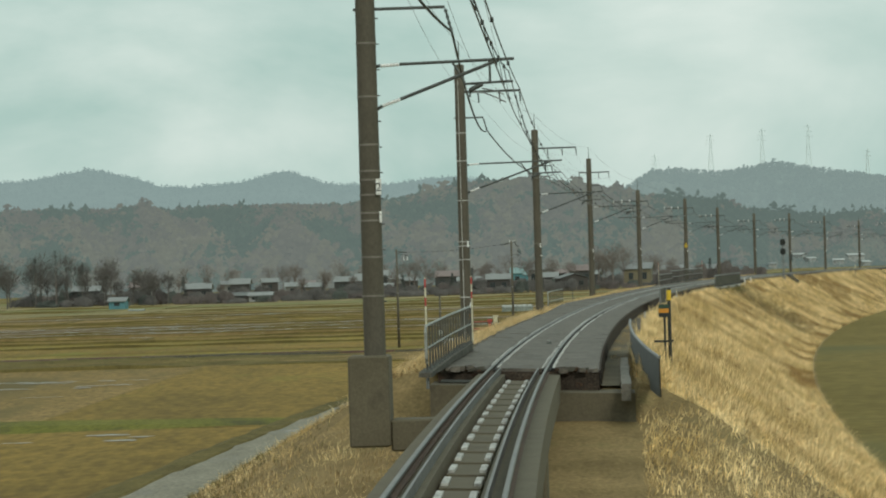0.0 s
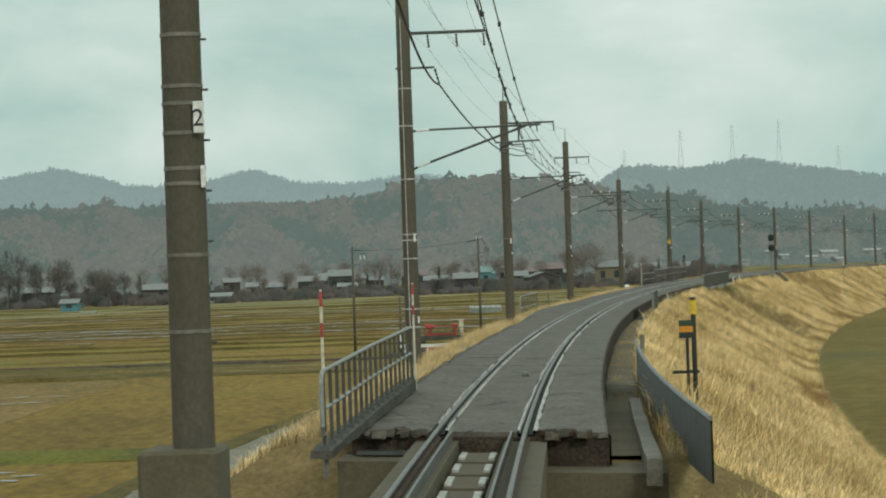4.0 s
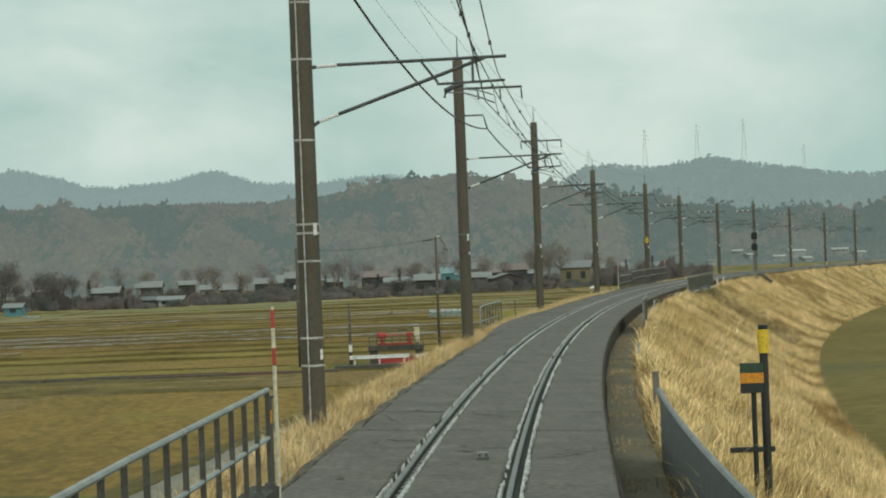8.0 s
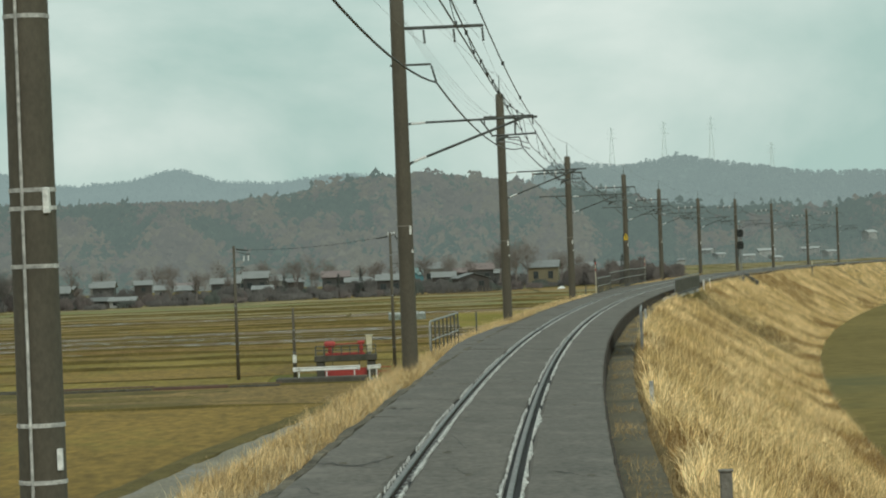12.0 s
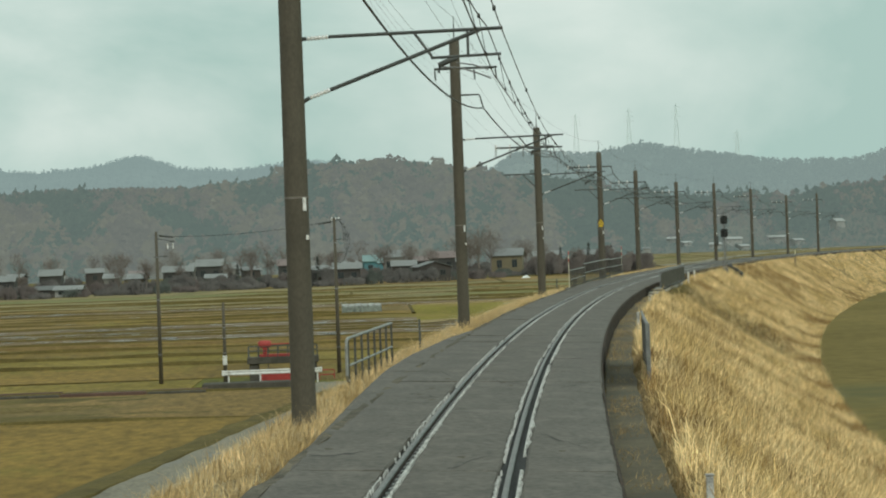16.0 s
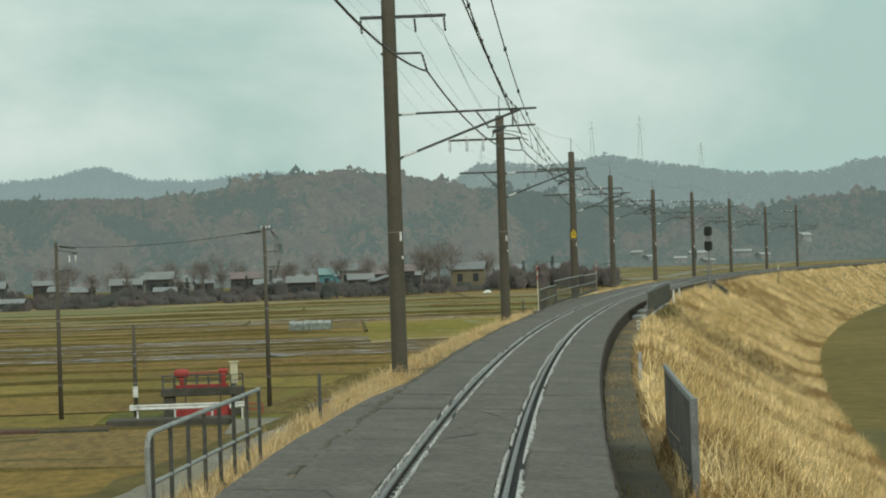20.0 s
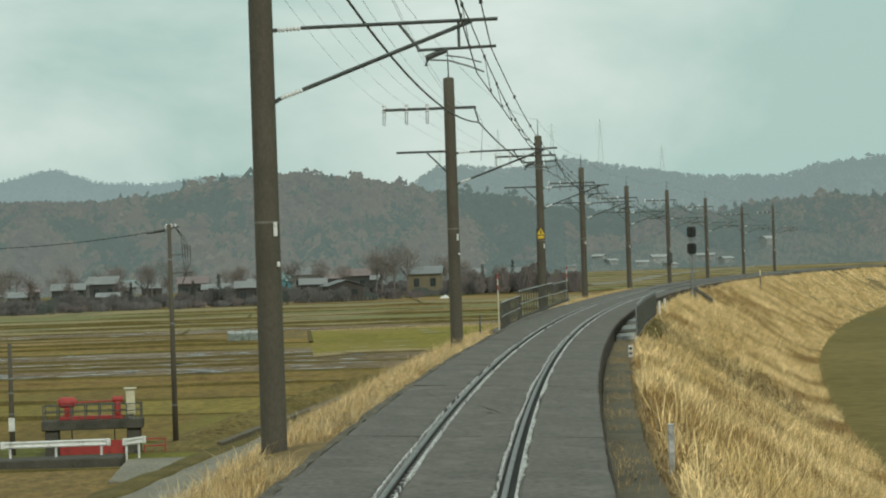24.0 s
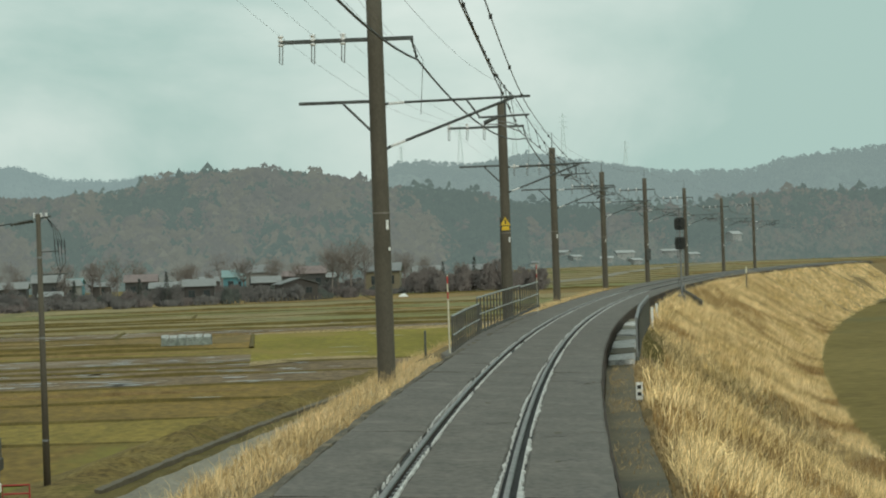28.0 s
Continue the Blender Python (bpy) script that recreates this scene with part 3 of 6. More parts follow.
# ---------------------------------------------------------------- track
track = thing("track", pose(0, 0, 0), "single railway track in dark paved slab, curving", "railway track", kind="structure")
T0, T1 = 78.0, 760.0
GAUGE = 0.75
for side, lab in ((1, "left"), (-1, "right")):
    o = side * GAUGE
    # bar of rail: foot, web and head
    head = [(o - 0.034, -0.05), (o - 0.034, -0.008), (o - 0.02, 0.0), (o + 0.02, 0.0), (o + 0.034, -0.008), (o + 0.034, -0.05)]
    part("rail_head", *sweep(head, -40, T1, 2.0, True, True), M_RAIL, track, "bright worn rail head", True)
    web = [(o - 0.07, -0.16), (o - 0.07, -0.145), (o - 0.012, -0.125), (o - 0.012, -0.05), (o + 0.012, -0.05), (o + 0.012, -0.125), (o + 0.07, -0.145), (o + 0.07, -0.16)]
    part("rail_web", *sweep(web, -40, T1, 2.0, True, True), M_RUST, track, "rusted rail web and foot")


def slab(a, b, s0, s1, seed):
    prof = [(b, -0.75), (b, -0.085), (b - 0.05, -0.05), (a + 0.04, -0.05), (a, -0.075), (a, -0.75)]
    return sweep(prof, s0, s1, 1.0, True, True, 0.012 if b < 2 else 0.022, seed)


# paved panels between irregular cross joints
edges = [T0]
rng = random.Random(12)
while edges[-1] < T1 - 10:
    edges.append(edges[-1] + rng.uniform(4.5, 8.0) * (1 if edges[-1] < 330 else 3))
for k, (e0, e1) in enumerate(zip(edges[:-1], edges[1:])):
    for a, b in ((0.90, 2.18), (-0.60, 0.60), (-2.14, -0.92)):
        part("paved_panel", *slab(a, b, e0 + 0.004, e1 - 0.004, k), M_PAVE, track)
def apron(s):
    """How far the paving reaches to the left: broader at the lane railing and on the culvert bridge."""
    return float(np.interp(s, [150, 166, 182, 191, 204, 217, 289, 293, 334, 350, 354], [2.16, 2.52, 2.90, 2.92, 2.70, 2.16, 2.16, 2.72, 2.66, 2.55, 2.16]))


for k in range(26):
    q0, q1 = (151.4 + 5 * k, min(217.0, 156.39 + 5 * k)) if k < 13 else (289.2 + 5 * (k - 13), min(353.8, 294.19 + 5 * (k - 13)))
    part("paved_panel", *sweep(lambda q: [(apron(q) + 0.02, -0.5), (apron(q), -0.10), (apron(q) - 0.05, -0.066), (2.13, -0.058), (2.13, -0.5)], q0, q1, 1.0, True, True, 0.012, 40 + k), M_PAVE, track)
# bitumen bed seen in the grooves and joints
part("groove_bed", *sweep([(2.1, -0.10), (-2.05, -0.10)], T0 + 0.1, T1, 3.0, True), M_JOINT, track, "black bitumen joints")
def crumble(o, side, wide, seed):
    """A ragged pale strip beside a rail, broken here and there."""
    def prof(q):
        w = wide * (0.35 + 0.9 * noise.noise(Vector((q * 0.25, seed, 0))) + 0.9 * noise.noise(Vector((q * 5.5, seed, 5))))
        w = min(max(w, 0.0), wide * 1.3)
        top = -0.036 if w > 0.012 else -0.11
        return [(o, -0.11), (o + side * 0.008, top), (o + side * (0.012 + w), top - 0.006), (o + side * (0.02 + w), -0.11)]
    return sweep(prof, T0 + 0.2, 420.0, 0.14, True)


for rail, (left, right) in ((GAUGE, (0.036, 0.066)), (-GAUGE, (0.06, 0.085))):
    part("crumbled_edging", *crumble(rail + 0.105, 1, left, rail * 7 + 1), M_PALE, track, "pale crumbled edging beside the rail")
    part("crumbled_edging", *crumble(rail - 0.115, -1, right, rail * 7 + 3), M_PALE, track, "pale crumbled edging beside the rail")
# kerb strip along the left edge, drop wall and ditch kerb along the right
part("edge_strip", *sweep([(2.16, -0.2), (2.16, -0.052), (2.30, -0.06), (2.42, -0.2)], T0, T1, 1.2, True, False, 0.05), M_EDGE, track, "crumbling soil-covered slab edge")
# thin sheet over the slab's side, darker than the paving
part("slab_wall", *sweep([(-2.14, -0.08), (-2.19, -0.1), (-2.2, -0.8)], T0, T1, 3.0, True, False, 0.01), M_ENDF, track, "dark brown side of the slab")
# ragged cracks across the panels
for k in range(64):
    s0 = 80 + 290 * rng.random() ** 1.3
    a, b = rng.choice(((0.92, 2.15), (-0.58, 0.58), (-2.1, -0.95)))
    w = rng.uniform(0.25, 0.7) * (b - a)
    n0 = rng.uniform(a, b - w)
    steps = 7
    v, f = [], []
    ds, drift = 0.0, rng.uniform(-0.5, 0.5)
    for i in range(steps + 1):
        ds += rng.uniform(-0.45, 0.45) + drift
        t = rng.uniform(0.02, 0.07) * (0.3 + math.sin(math.pi * i / steps))
        for e in (-t, t):
            v.append(at(s0 + ds + e, n0 + w * i / steps, -0.043, True))
    f = [(2 * i, 2 * i + 1, 2 * i + 3, 2 * i + 2) for i in range(steps)]
    part("crack", v, f, M_JOINT, track)
    # a chip of pale concrete broken out beside it
    cs, cn = s0 + rng.uniform(-0.6, 0.6), n0 + w * rng.random()
    ring = [at(cs + 0.30 * q * math.sin(a), cn + 0.075 * q * math.cos(a), -0.044, True) for a, q in zip(np.linspace(0, 2 * math.pi, 9, endpoint=False), [rng.uniform(0.4, 1.1) for _ in range(9)])]
    part("chip", ring, [tuple(range(8, -1, -1))], M_EDGE, track)

# rail clips seen in the near groove
clip = Geo().box(-0.03, -0.05, -0.09, 0.03, 0.05, -0.035, 0.01)
clip_mesh = None
for s in np.arange(80.0, 252.0, 0.66):
    for o in (GAUGE - 0.10,):
        p = at(s, o, 0.0, True)
        m = pose(p.x, p.y, p.z, 0, 0, heading(s))
        if clip_mesh is None:
            ob = clip.to("rail_clip", M_STEEL, track)
            clip_mesh = ob.data
        else:
            ob = new("rail_clip", clip_mesh)
            ob.parent = track
        ob.matrix_basis = m

# ---------------------------------------------------------------- poles of the overhead line
# station, metres left, foot height, height of the shaft
POLES = [(59.1, 2.43, 1.02, 9.2), (113.3, 3.43, -0.36, 11.0), (166.6, 3.24, -0.2, 10.6), (224.7, 3.44, -0.40, 11.08), (278.6, 3.18, -0.2, 9.6), (333.6, 2.7, -0.38, 9.95), (382.7, 3.2, 0.0, 9.3), (432.8, 3.18, -0.17, 9.3), (482.1, 3.12, -0.42, 10.2), (532.4, 3.08, -0.48, 10.3), (582.5, 3.04, -0.62, 10.05), (628.4, 3.17, -0.52, 10.8)]


def insulator(g, a, b, r=0.05, n=6):
    """Ribbed rod between two points."""
    a, b = Vector(a), Vector(b)
    pts, rs = [], []
    for i in range(n):
        for k, q in ((0.15, r * 0.55), (0.5, r), (0.85, r * 0.55)):
            pts.append(a + (b - a) * ((i + k) / n))
            rs.append(q)
    g.tube(pts, rs, 8)


def pole(k, s, n, z, h):
    th = thing("catenary_pole", stand(s, n, z), "tall brown concrete catenary pole with steel cantilever over the track", "catenary pole", "catenary poles along the track")
    r0, r1 = 0.225, 0.195
    zs = np.linspace(0, h, 9)
    Geo().tube([(0, 0, -0.6)] + [(0, 0, q) for q in zs] + [(0, 0, h + 0.03)], [r0] + [r0 + (r1 - r0) * q / h for q in zs] + [r1 * 0.7], 24).to("shaft", M_POLE, th, "", True)
    rad = lambda q: r0 + (r1 - r0) * q / h
    for q in ([1.3, 1.83, 3.31, 3.85, 4.02, 5.64, 7.2, 8.3] if k == 1 else [4.02] if k in (2, 3) else [4.2] if k > 0 else [1.2, 2.0, 2.75, 2.91, 3.28, 3.59, 3.77, 4.31, 5.3, 6.4]):
        if q < h - 0.5:
            Geo().tube([(0, 0, q), (0, 0, q + 0.04)], rad(q) + 0.008, 24).to("band", M_PALE if k == 1 else M_CONC, th, "thin pale steel strap")
    zc = {0: 6.99, 1: 6.73, 2: 6.70, 3: 6.92}.get(k, 6.75) - z
    a = {0: 0.80, 1: 1.04, 3: 1.06}.get(k, 1.0)
    up = Geo().tube([(rad(zc) * 0.9, 0, zc - 0.03), (0.28, 0, zc - 0.02)], 0.035)
    up.tube([(0.68, 0, zc), (3.8 * a, 0, zc + 0.04)], 0.032)
    up.to("top_tube", M_DARKST, th)
    g = Geo()
    insulator(g, (0.28, 0, zc - 0.02), (0.68, 0, zc))
    g.to("insulator", M_PORC, th, "white ribbed porcelain insulator", True)
    zl = zc - {0: 0.92, 3: 1.25}.get(k, 1.15)
    st = Geo().tube([(rad(zl) * 0.9, 0, zl), (0.30, 0, zl + 0.07)], 0.035)
    st.tube([(0.68, 0, zl + 0.20), (3.39 * a, 0, zc + 0.02)], 0.036)
    st.to("stay_tube", M_DARKST, th)
    g = Geo()
    insulator(g, (0.30, 0, zl + 0.07), (0.68, 0, zl + 0.20))
    g.to("insulator", M_PORC, th, "white ribbed porcelain insulator", True)
    Geo().tube([(2.2 * a, 0, zc + 0.03), (2.52 * a, 0, zc - 0.42)], 0.025).to("brace", M_DARKST, th)
    reg = Geo().tube([(3.17 * a, 0, zc + 0.04), (3.17 * a, 0, zc - 0.43)], 0.025)
    reg.tube([(2.5 * a, 0.0, zc - 0.45), (3.76 * a, 0, zc - 0.42)], 0.026)
    reg.to("registration_arm", M_DARKST, th)
    # hooked bracket with two curved pull-off rods
    Geo().tube([(2.98 * a, 0, zc - 0.47), (2.80 * a, 0, zc - 0.52), (2.66 * a, 0, zc - 0.58), (2.63 * a, 0, zc - 0.72)], [0.035, 0.05, 0.055, 0.035], 8).to("hooked_bracket", M_DARKST, th)
    rods = Geo().tube([(2.70 * a, 0, zc - 0.62), (3.0 * a, 0, zc - 0.64), (3.3 * a, 0, zc - 0.74), (3.56 * a, 0, zc - 0.85)], 0.016, 6)
    rods.tube([(2.95 * a, 0, zc - 0.55), (3.25 * a, 0, zc - 0.60), (3.52 * a, 0, zc - 0.69)], 0.014, 6)
    rods.to("pull_off_rod", M_STEEL, th)
    Geo().tube([(0, 0, h), (0, 0, h + 0.45), (0, 0, h + 0.95)], [0.03, 0.025, 0.012], 6).to("top_spike", M_DARKST, th)
    # arms near the head
    za = h - 1.06
    if k < 4:
        left, right = (-0.8, 1.6) if k == 3 else (-0.2, 2.4)
        hang = (-0.78, 0.72, 1.54) if k == 3 else (0.72, 1.56, 2.36)
        Geo().box(left, -0.045, za - 0.045, right, 0.045, za + 0.045, 0.01).to("head_arm", M_DARKST, th)
        for x in hang:
            g = Geo()
            insulator(g, (x, 0, za - 0.05), (x + 0.03, 0, za - 0.45), 0.042, 4)
            g.to("hanging_insulator", M_DARKST, th, "", True)
    else:
        Geo().box(-2.4, -0.05, za - 0.05, 0.95, 0.05, za + 0.05, 0.01).to("head_arm", M_DARKST, th)
        for x in (-2.35, -1.55, -0.8):
            Geo().tube([(x - 0.03, 0, za - 0.05), (x - 0.05, 0.02, za - 0.5), (x + 0.02, 0, za - 0.56), (x + 0.05, 0, za - 0.05)], 0.016, 6).to("wire_loop", M_STEEL, th)
            g = Geo()
            insulator(g, (x, 0, za + 0.20), (x, 0, za - 0.12), 0.085, 3)
            g.to("pin_insulator", M_PORC, th, "white porcelain insulator", True)
        zb = zc + 0.05
        Geo().box(-1.95, -0.045, zb - 0.04, -0.1, 0.045, zb + 0.04, 0.01).to("side_arm", M_DARKST, th)
        Geo().tube([(-0.85, 0, zb - 0.04), (-0.15, 0, zb - 0.75)], 0.03).to("arm_brace", M_DARKST, th)
        Geo().tube([(0.93, 0.0, za - 0.1), (1.16, 0.2, za - 0.55), (1.05, 0.4, za - 1.9)], 0.008, 4).to("pull_wire", M_STEEL, th)
    # bracket of the thick feeder
    zf = h - 2.08 if k < 4 else za
    if k < 4:
        reach = 1.65 if k == 0 else 0.9
        Geo().box(-0.25, -0.04, zf - 0.03, reach, 0.04, zf + 0.03, 0.01).to("feeder_arm", M_DARKST, th)
    g = Geo()
    insulator(g, (1.65, 0, zf - 0.02), (1.78, 0, zf - 0.52), 0.04, 4) if k == 0 else insulator(g, (0.9, 0, zf - 0.02), (1.03, 0, zf - 0.52), 0.04, 4)
    g.to("feeder_insulator", M_DARKST, th, "", True)
    # step bolts and tags
    if k == 0:
        for i in range(14):
            q = 1.1 + 0.53 * i
            if q < h - 1:
                Geo().tube([(rad(q) * 0.8, 0.0, q), (rad(q) + 0.06, 0, q)], 0.014, 6).to("step_bolt", M_DARKST, th)
    if k > 0:
        q = 3.82 if k == 1 else 3.8
        if k < 5:
            low = 1.43 if k == 1 else 3.28
            Geo().box(0.165, -0.17, low, 0.215, -0.11, low + (0.2 if k == 1 else 0.09), 0.004).to("tag", M_WHITE, th, "small white tag")
        Geo().box(0.125, -0.19, q, 0.185, -0.10, q + 0.24, 0.004).to("tag", M_WHITE, th, "small white tag")
    if k == 0:
        Geo().box(0.135, -0.235, 3.29, 0.245, -0.205, 3.62, 0.004).to("number_plate", M_WHITE, th, "white plate with a black 2")
        cu = bpy.data.curves.new("numeral", "FONT")
        cu.body, cu.size, cu.extrude = "2", 0.25, 0.002
        cu.materials.append(M_BLACK)
        ob = new("numeral", cu)
        ob.parent = th
        ob.matrix_basis = pose(0.125, -0.24, 3.365, 90, 0, 0)
        Geo().box(0.185, -0.17, 2.72, 0.235, -0.13, 2.95, 0.004).to("tag", M_WHITE, th, "small white tag")
    if k == 1:
        Geo().tube([(-0.06, -0.232, -0.2), (-0.06, -0.222, 4.0), (-0.06, -0.20, h - 0.6)], 0.016, 6).to("conduit", M_PALE, th, "thin grey conduit strapped to the shaft")
    if k == 8:
        box = Geo().box(0.02, -0.42, 2.4, 0.40, -0.2, 3.5, 0.02).to("equipment_box", M_DARKST, th, "grey steel equipment box")
        Geo().box(0.06, -0.435, 2.5, 0.36, -0.42, 3.4, 0.01).to("box_door", M_DARKST, box)
    if k == 5:
        v = [(-0.22, -0.225, 4.55), (0.22, -0.225, 4.55), (0, -0.225, 4.93)]
        part("warning_triangle", v + [(x, y + 0.012, q) for x, y, q in v], [(0, 1, 2), (5, 4, 3), (0, 3, 4, 1), (1, 4, 5, 2), (2, 5, 3, 0)], M_YEL, th, "yellow warning triangle with black mark")
        Geo().box(-0.03, -0.232, 4.61, 0.03, -0.226, 4.8).to("warning_mark", M_BLACK, th)
        Geo().box(-0.17, -0.232, 4.33, 0.17, -0.22, 4.5, 0.004).to("warning_plate", M_YEL, th)
        Geo().tube([(-0.235, 0.0, -0.3), (-0.215, 0.0, 4.9)], 0.045, 8).to("cable_duct", M_POLE, th, "brown cable duct")
    return th


for k, row in enumerate(POLES):
    pole(k, *row)


# ---------------------------------------------------------------- wires
def wire_points(ends, sag, n=14):
    out = []
    for a, b in zip(ends[:-1], ends[1:]):
        for i in range(n):
            u = i / n
            out.append(a.lerp(b, u) - Vector((0, 0, 4 * sag * u * (1 - u))))
    return out + [ends[-1]]


def pole_point(k, x, z):
    """A point on pole k: x metres towards the track, height z over the rail."""
    s, n = POLES[k][0], POLES[k][1]
    return at(s, n - x, z)


N = len(POLES)
catenary = thing("catenary", pose(0, 0, 0), "dark overhead messenger and contact wires with droppers", "overhead wires")
OUT = [2.92, 3.42, 3.52, 3.55] + [3.42] * (N - 4)
mess = [at(10.0, -0.35, 6.75)] + [pole_point(k, OUT[k], 6.75 if k == 1 else 6.95 if k == 3 else 6.78) for k in range(N)]
cont = [at(10.0, -0.35, 5.9)] + [pole_point(k, OUT[k] + 0.1, 5.92 if k == 1 else 6.05 if k == 3 else 5.9) for k in range(N)]
SAG = 0.62
Geo().tube(wire_points(mess, SAG), 0.011, 5).to("messenger_wire", M_WIRE, catenary)
Geo().tube(wire_points(cont, 0.02), 0.011, 5).to("contact_wire", M_WIRE, catenary)
for k in range(N):
    a, b, c, d = mess[k], mess[k + 1], cont[k], cont[k + 1]
    count = 10
    for i in range(1, count):
        u = i / count
        top = a.lerp(b, u) - Vector((0, 0, 4 * SAG * u * (1 - u)))
        low = c.lerp(d, u)
        g = Geo().tube([top, low], 0.006, 4)
        g.tube([top - Vector((0, 0, 0.04)), top + Vector((0, 0, 0.03))], 0.026, 6)
        g.tube([low, low + Vector((0, 0, 0.06))], 0.02, 6)
        g.to("dropper", M_WIRE, catenary)
feeder = thing("feeder_cable", pose(0, 0, 0), "thick black insulated feeder cable hung along the poles", "cable")
ends = [at(8.0, 1.2, 8.0)] + [pole_point(k, 1.78 if k == 0 else 1.03, POLES[k][2] + POLES[k][3] - (2.6 if k < 4 else 1.6)) for k in range(N)]
Geo().tube(wire_points(ends, 0.68), 0.026, 7).to("cable_run", M_CABLE, feeder)
HEAD = [q[2] + q[3] for q in POLES]
for x, drop in ((0.72, 1.5), (1.56, 1.5), (2.36, 1.5)):
    th = thing("line_wire", pose(0, 0, 0), "thin dark wire strung along the pole heads", "wire")
    pts = [at(8.0, 2.6 - x, 8.9)] + [pole_point(k, x, HEAD[k] - drop) for k in range(3)] + [pole_point(3, min(x, 1.5), HEAD[3] - drop), pole_point(4, x * 0.2, HEAD[4] - 1.0)]
    Geo().tube(wire_points(pts, 0.55), 0.0045, 4).to("wire_run", M_WIRE, th)
th = thing("guard_wire", pose(0, 0, 0), "dark wire with clamps beside the catenary", "wire")
pts = [at(8.0, -0.4, 6.5)] + [pole_point(k, OUT[k] + (0.2 if k == 0 else 0.36), 6.45) for k in range(N)]
g = Geo().tube(wire_points(pts, 0.35), 0.010, 5)
for a, b in zip(pts[:-1], pts[1:]):
    for u in (0.2, 0.4, 0.6, 0.8):
        q = a.lerp(b, u) - Vector((0, 0, 4 * 0.35 * u * (1 - u)))
        g.tube([q - Vector((0, 0, 0.035)), q + Vector((0, 0, 0.035))], 0.027, 6)
g.to("wire_run", M_WIRE, th)
th = thing("earth_wire", pose(0, 0, 0), "thin dark wire along the pole tips", "wire")
Geo().tube(wire_points([at(8.0, 2.6, 11.2)] + [pole_point(k, 0, HEAD[k] + 0.9) for k in range(N)], 0.5), 0.007, 4).to("wire_run", M_WIRE, th)
for x, x3 in ((-2.35, -1.9), (-1.55, -1.3), (-0.8, -0.75)):
    th = thing("distribution_wire", pose(0, 0, 0), "thin grey wire strung on the long cross-arms", "wire")
    pts = [pole_point(2, -0.15, HEAD[2] - 0.25), pole_point(3, x3 * 0.55, HEAD[3] - 1.0)] + [pole_point(k, x, HEAD[k] - 0.9) for k in range(4, N)]
    Geo().tube(wire_points(pts, 0.5), 0.004, 4).to("wire_run", M_STEEL, th)


# ---------------------------------------------------------------- railings
def railing(points, height, mid, posts, name, label, material=M_RAILING, tube_r=0.035, bar=0.028, loop=False, rail_material=None):
    """Steel railing through points (s, n, z): top rail, middle rail and posts of angle steel."""
    p0 = at(*points[0])
    th = thing(name, pose(p0.x, p0.y, p0.z), label, "railing")
    base = [at(*p) - p0 for p in points]
    lens = [0.0]
    for a, b in zip(base[:-1], base[1:]):
        lens.append(lens[-1] + (b - a).length)
    up = Vector((0, 0, 1))
    Geo().tube([b + up * height for b in base], tube_r, 8).to("top_rail", rail_material or material, th, "pale wet top rail")
    for m in mid:
        Geo().tube([b + up * m for b in base], bar, 6).to("middle_rail", rail_material or material, th)
    if loop:
        d = (base[0] - base[1]).normalized()
        top, low = base[0] + up * height, base[0] + up * (mid[0] * 0.35)
        Geo().tube([top, top + d * 0.22 - up * 0.04, top + d * 0.32 - up * 0.16, low + d * 0.32 + up * 0.12, low + d * 0.22, low], tube_r, 8).to("end_loop", rail_material or material, th)
    for i in range(posts):
        d = lens[-1] * i / (posts - 1)
        j = max(q for q in range(len(base) - 1) if lens[q] <= d + 1e-6)
        q = base[j].lerp(base[j + 1], (d - lens[j]) / (lens[j + 1] - lens[j]))
        Geo().box(q.x - bar * 2.2, q.y - bar * 2.2, q.z - 0.1, q.x + bar * 2.2, q.y + bar * 2.2, q.z + 0.015).to("foot_plate", M_DARKST, th)
        Geo().box(q.x - bar, q.y - bar, q.z - 0.05, q.x + bar, q.y + bar, q.z + height, 0.006).to("post", material, th)
    return th


railing([(71.0, 2.06, 0.23), (81.0, 2.06, 0.29), (91.6, 2.0, 0.35)], 1.10, (0.54,), 18, "bridge_railing", "grey galvanised steel railing on the bridge end", loop=True, rail_material=M_GALV)
railing([(180.0, 3.55, -0.25), (190.0, 3.3, -0.2)], 1.12, (0.5,), 8, "lane_railing", "grey steel pipe railing at the embankment edge", M_RAILING, loop=True, rail_material=M_GALV)
railing([(293.0, 2.35, -0.02), (302.0, 2.5, -0.01), (312.0, 2.6, 0.0)], 1.12, (0.55,), 13, "bridge_railing", "grey-green steel railing on the culvert bridge", bar=0.03, rail_material=M_GALV)
railing([(312.3, 2.68, 0.12), (323.0, 2.45, 0.2), (334.0, 2.22, 0.28)], 1.22, (0.6,), 15, "bridge_railing", "grey-green steel railing bowed round a refuge", bar=0.03, rail_material=M_GALV)
railing([(334.5, 2.22, 0.30), (349.0, 2.2, 0.36)], 1.13, (0.55,), 10, "bridge_railing", "grey-green steel railing on the culvert bridge", bar=0.03, rail_material=M_GALV)
plate = railing([(294.0, -3.13, -0.33), (312.0, -3.23, -0.30), (333.0, -3.42, -0.28)], 1.15, (0.4, 0.75), 16, "bridge_railing", "grey steel railing with rails along the culvert bridge", M_STEEL, 0.05)
base = [at(294.0 + 39.0 * i / 12, -3.13 - 0.29 * i / 12, -0.30) - plate.matrix_basis.translation for i in range(13)]
v = [b + Vector((0.05, 0, q)) for b in base for q in (0.08, 1.02)]
v += [b + Vector((0.065, 0, q)) for b in base for q in (0.08, 1.02)]
f = [(2 * i, 2 * i + 2, 2 * i + 3, 2 * i + 1) for i in range(12)]
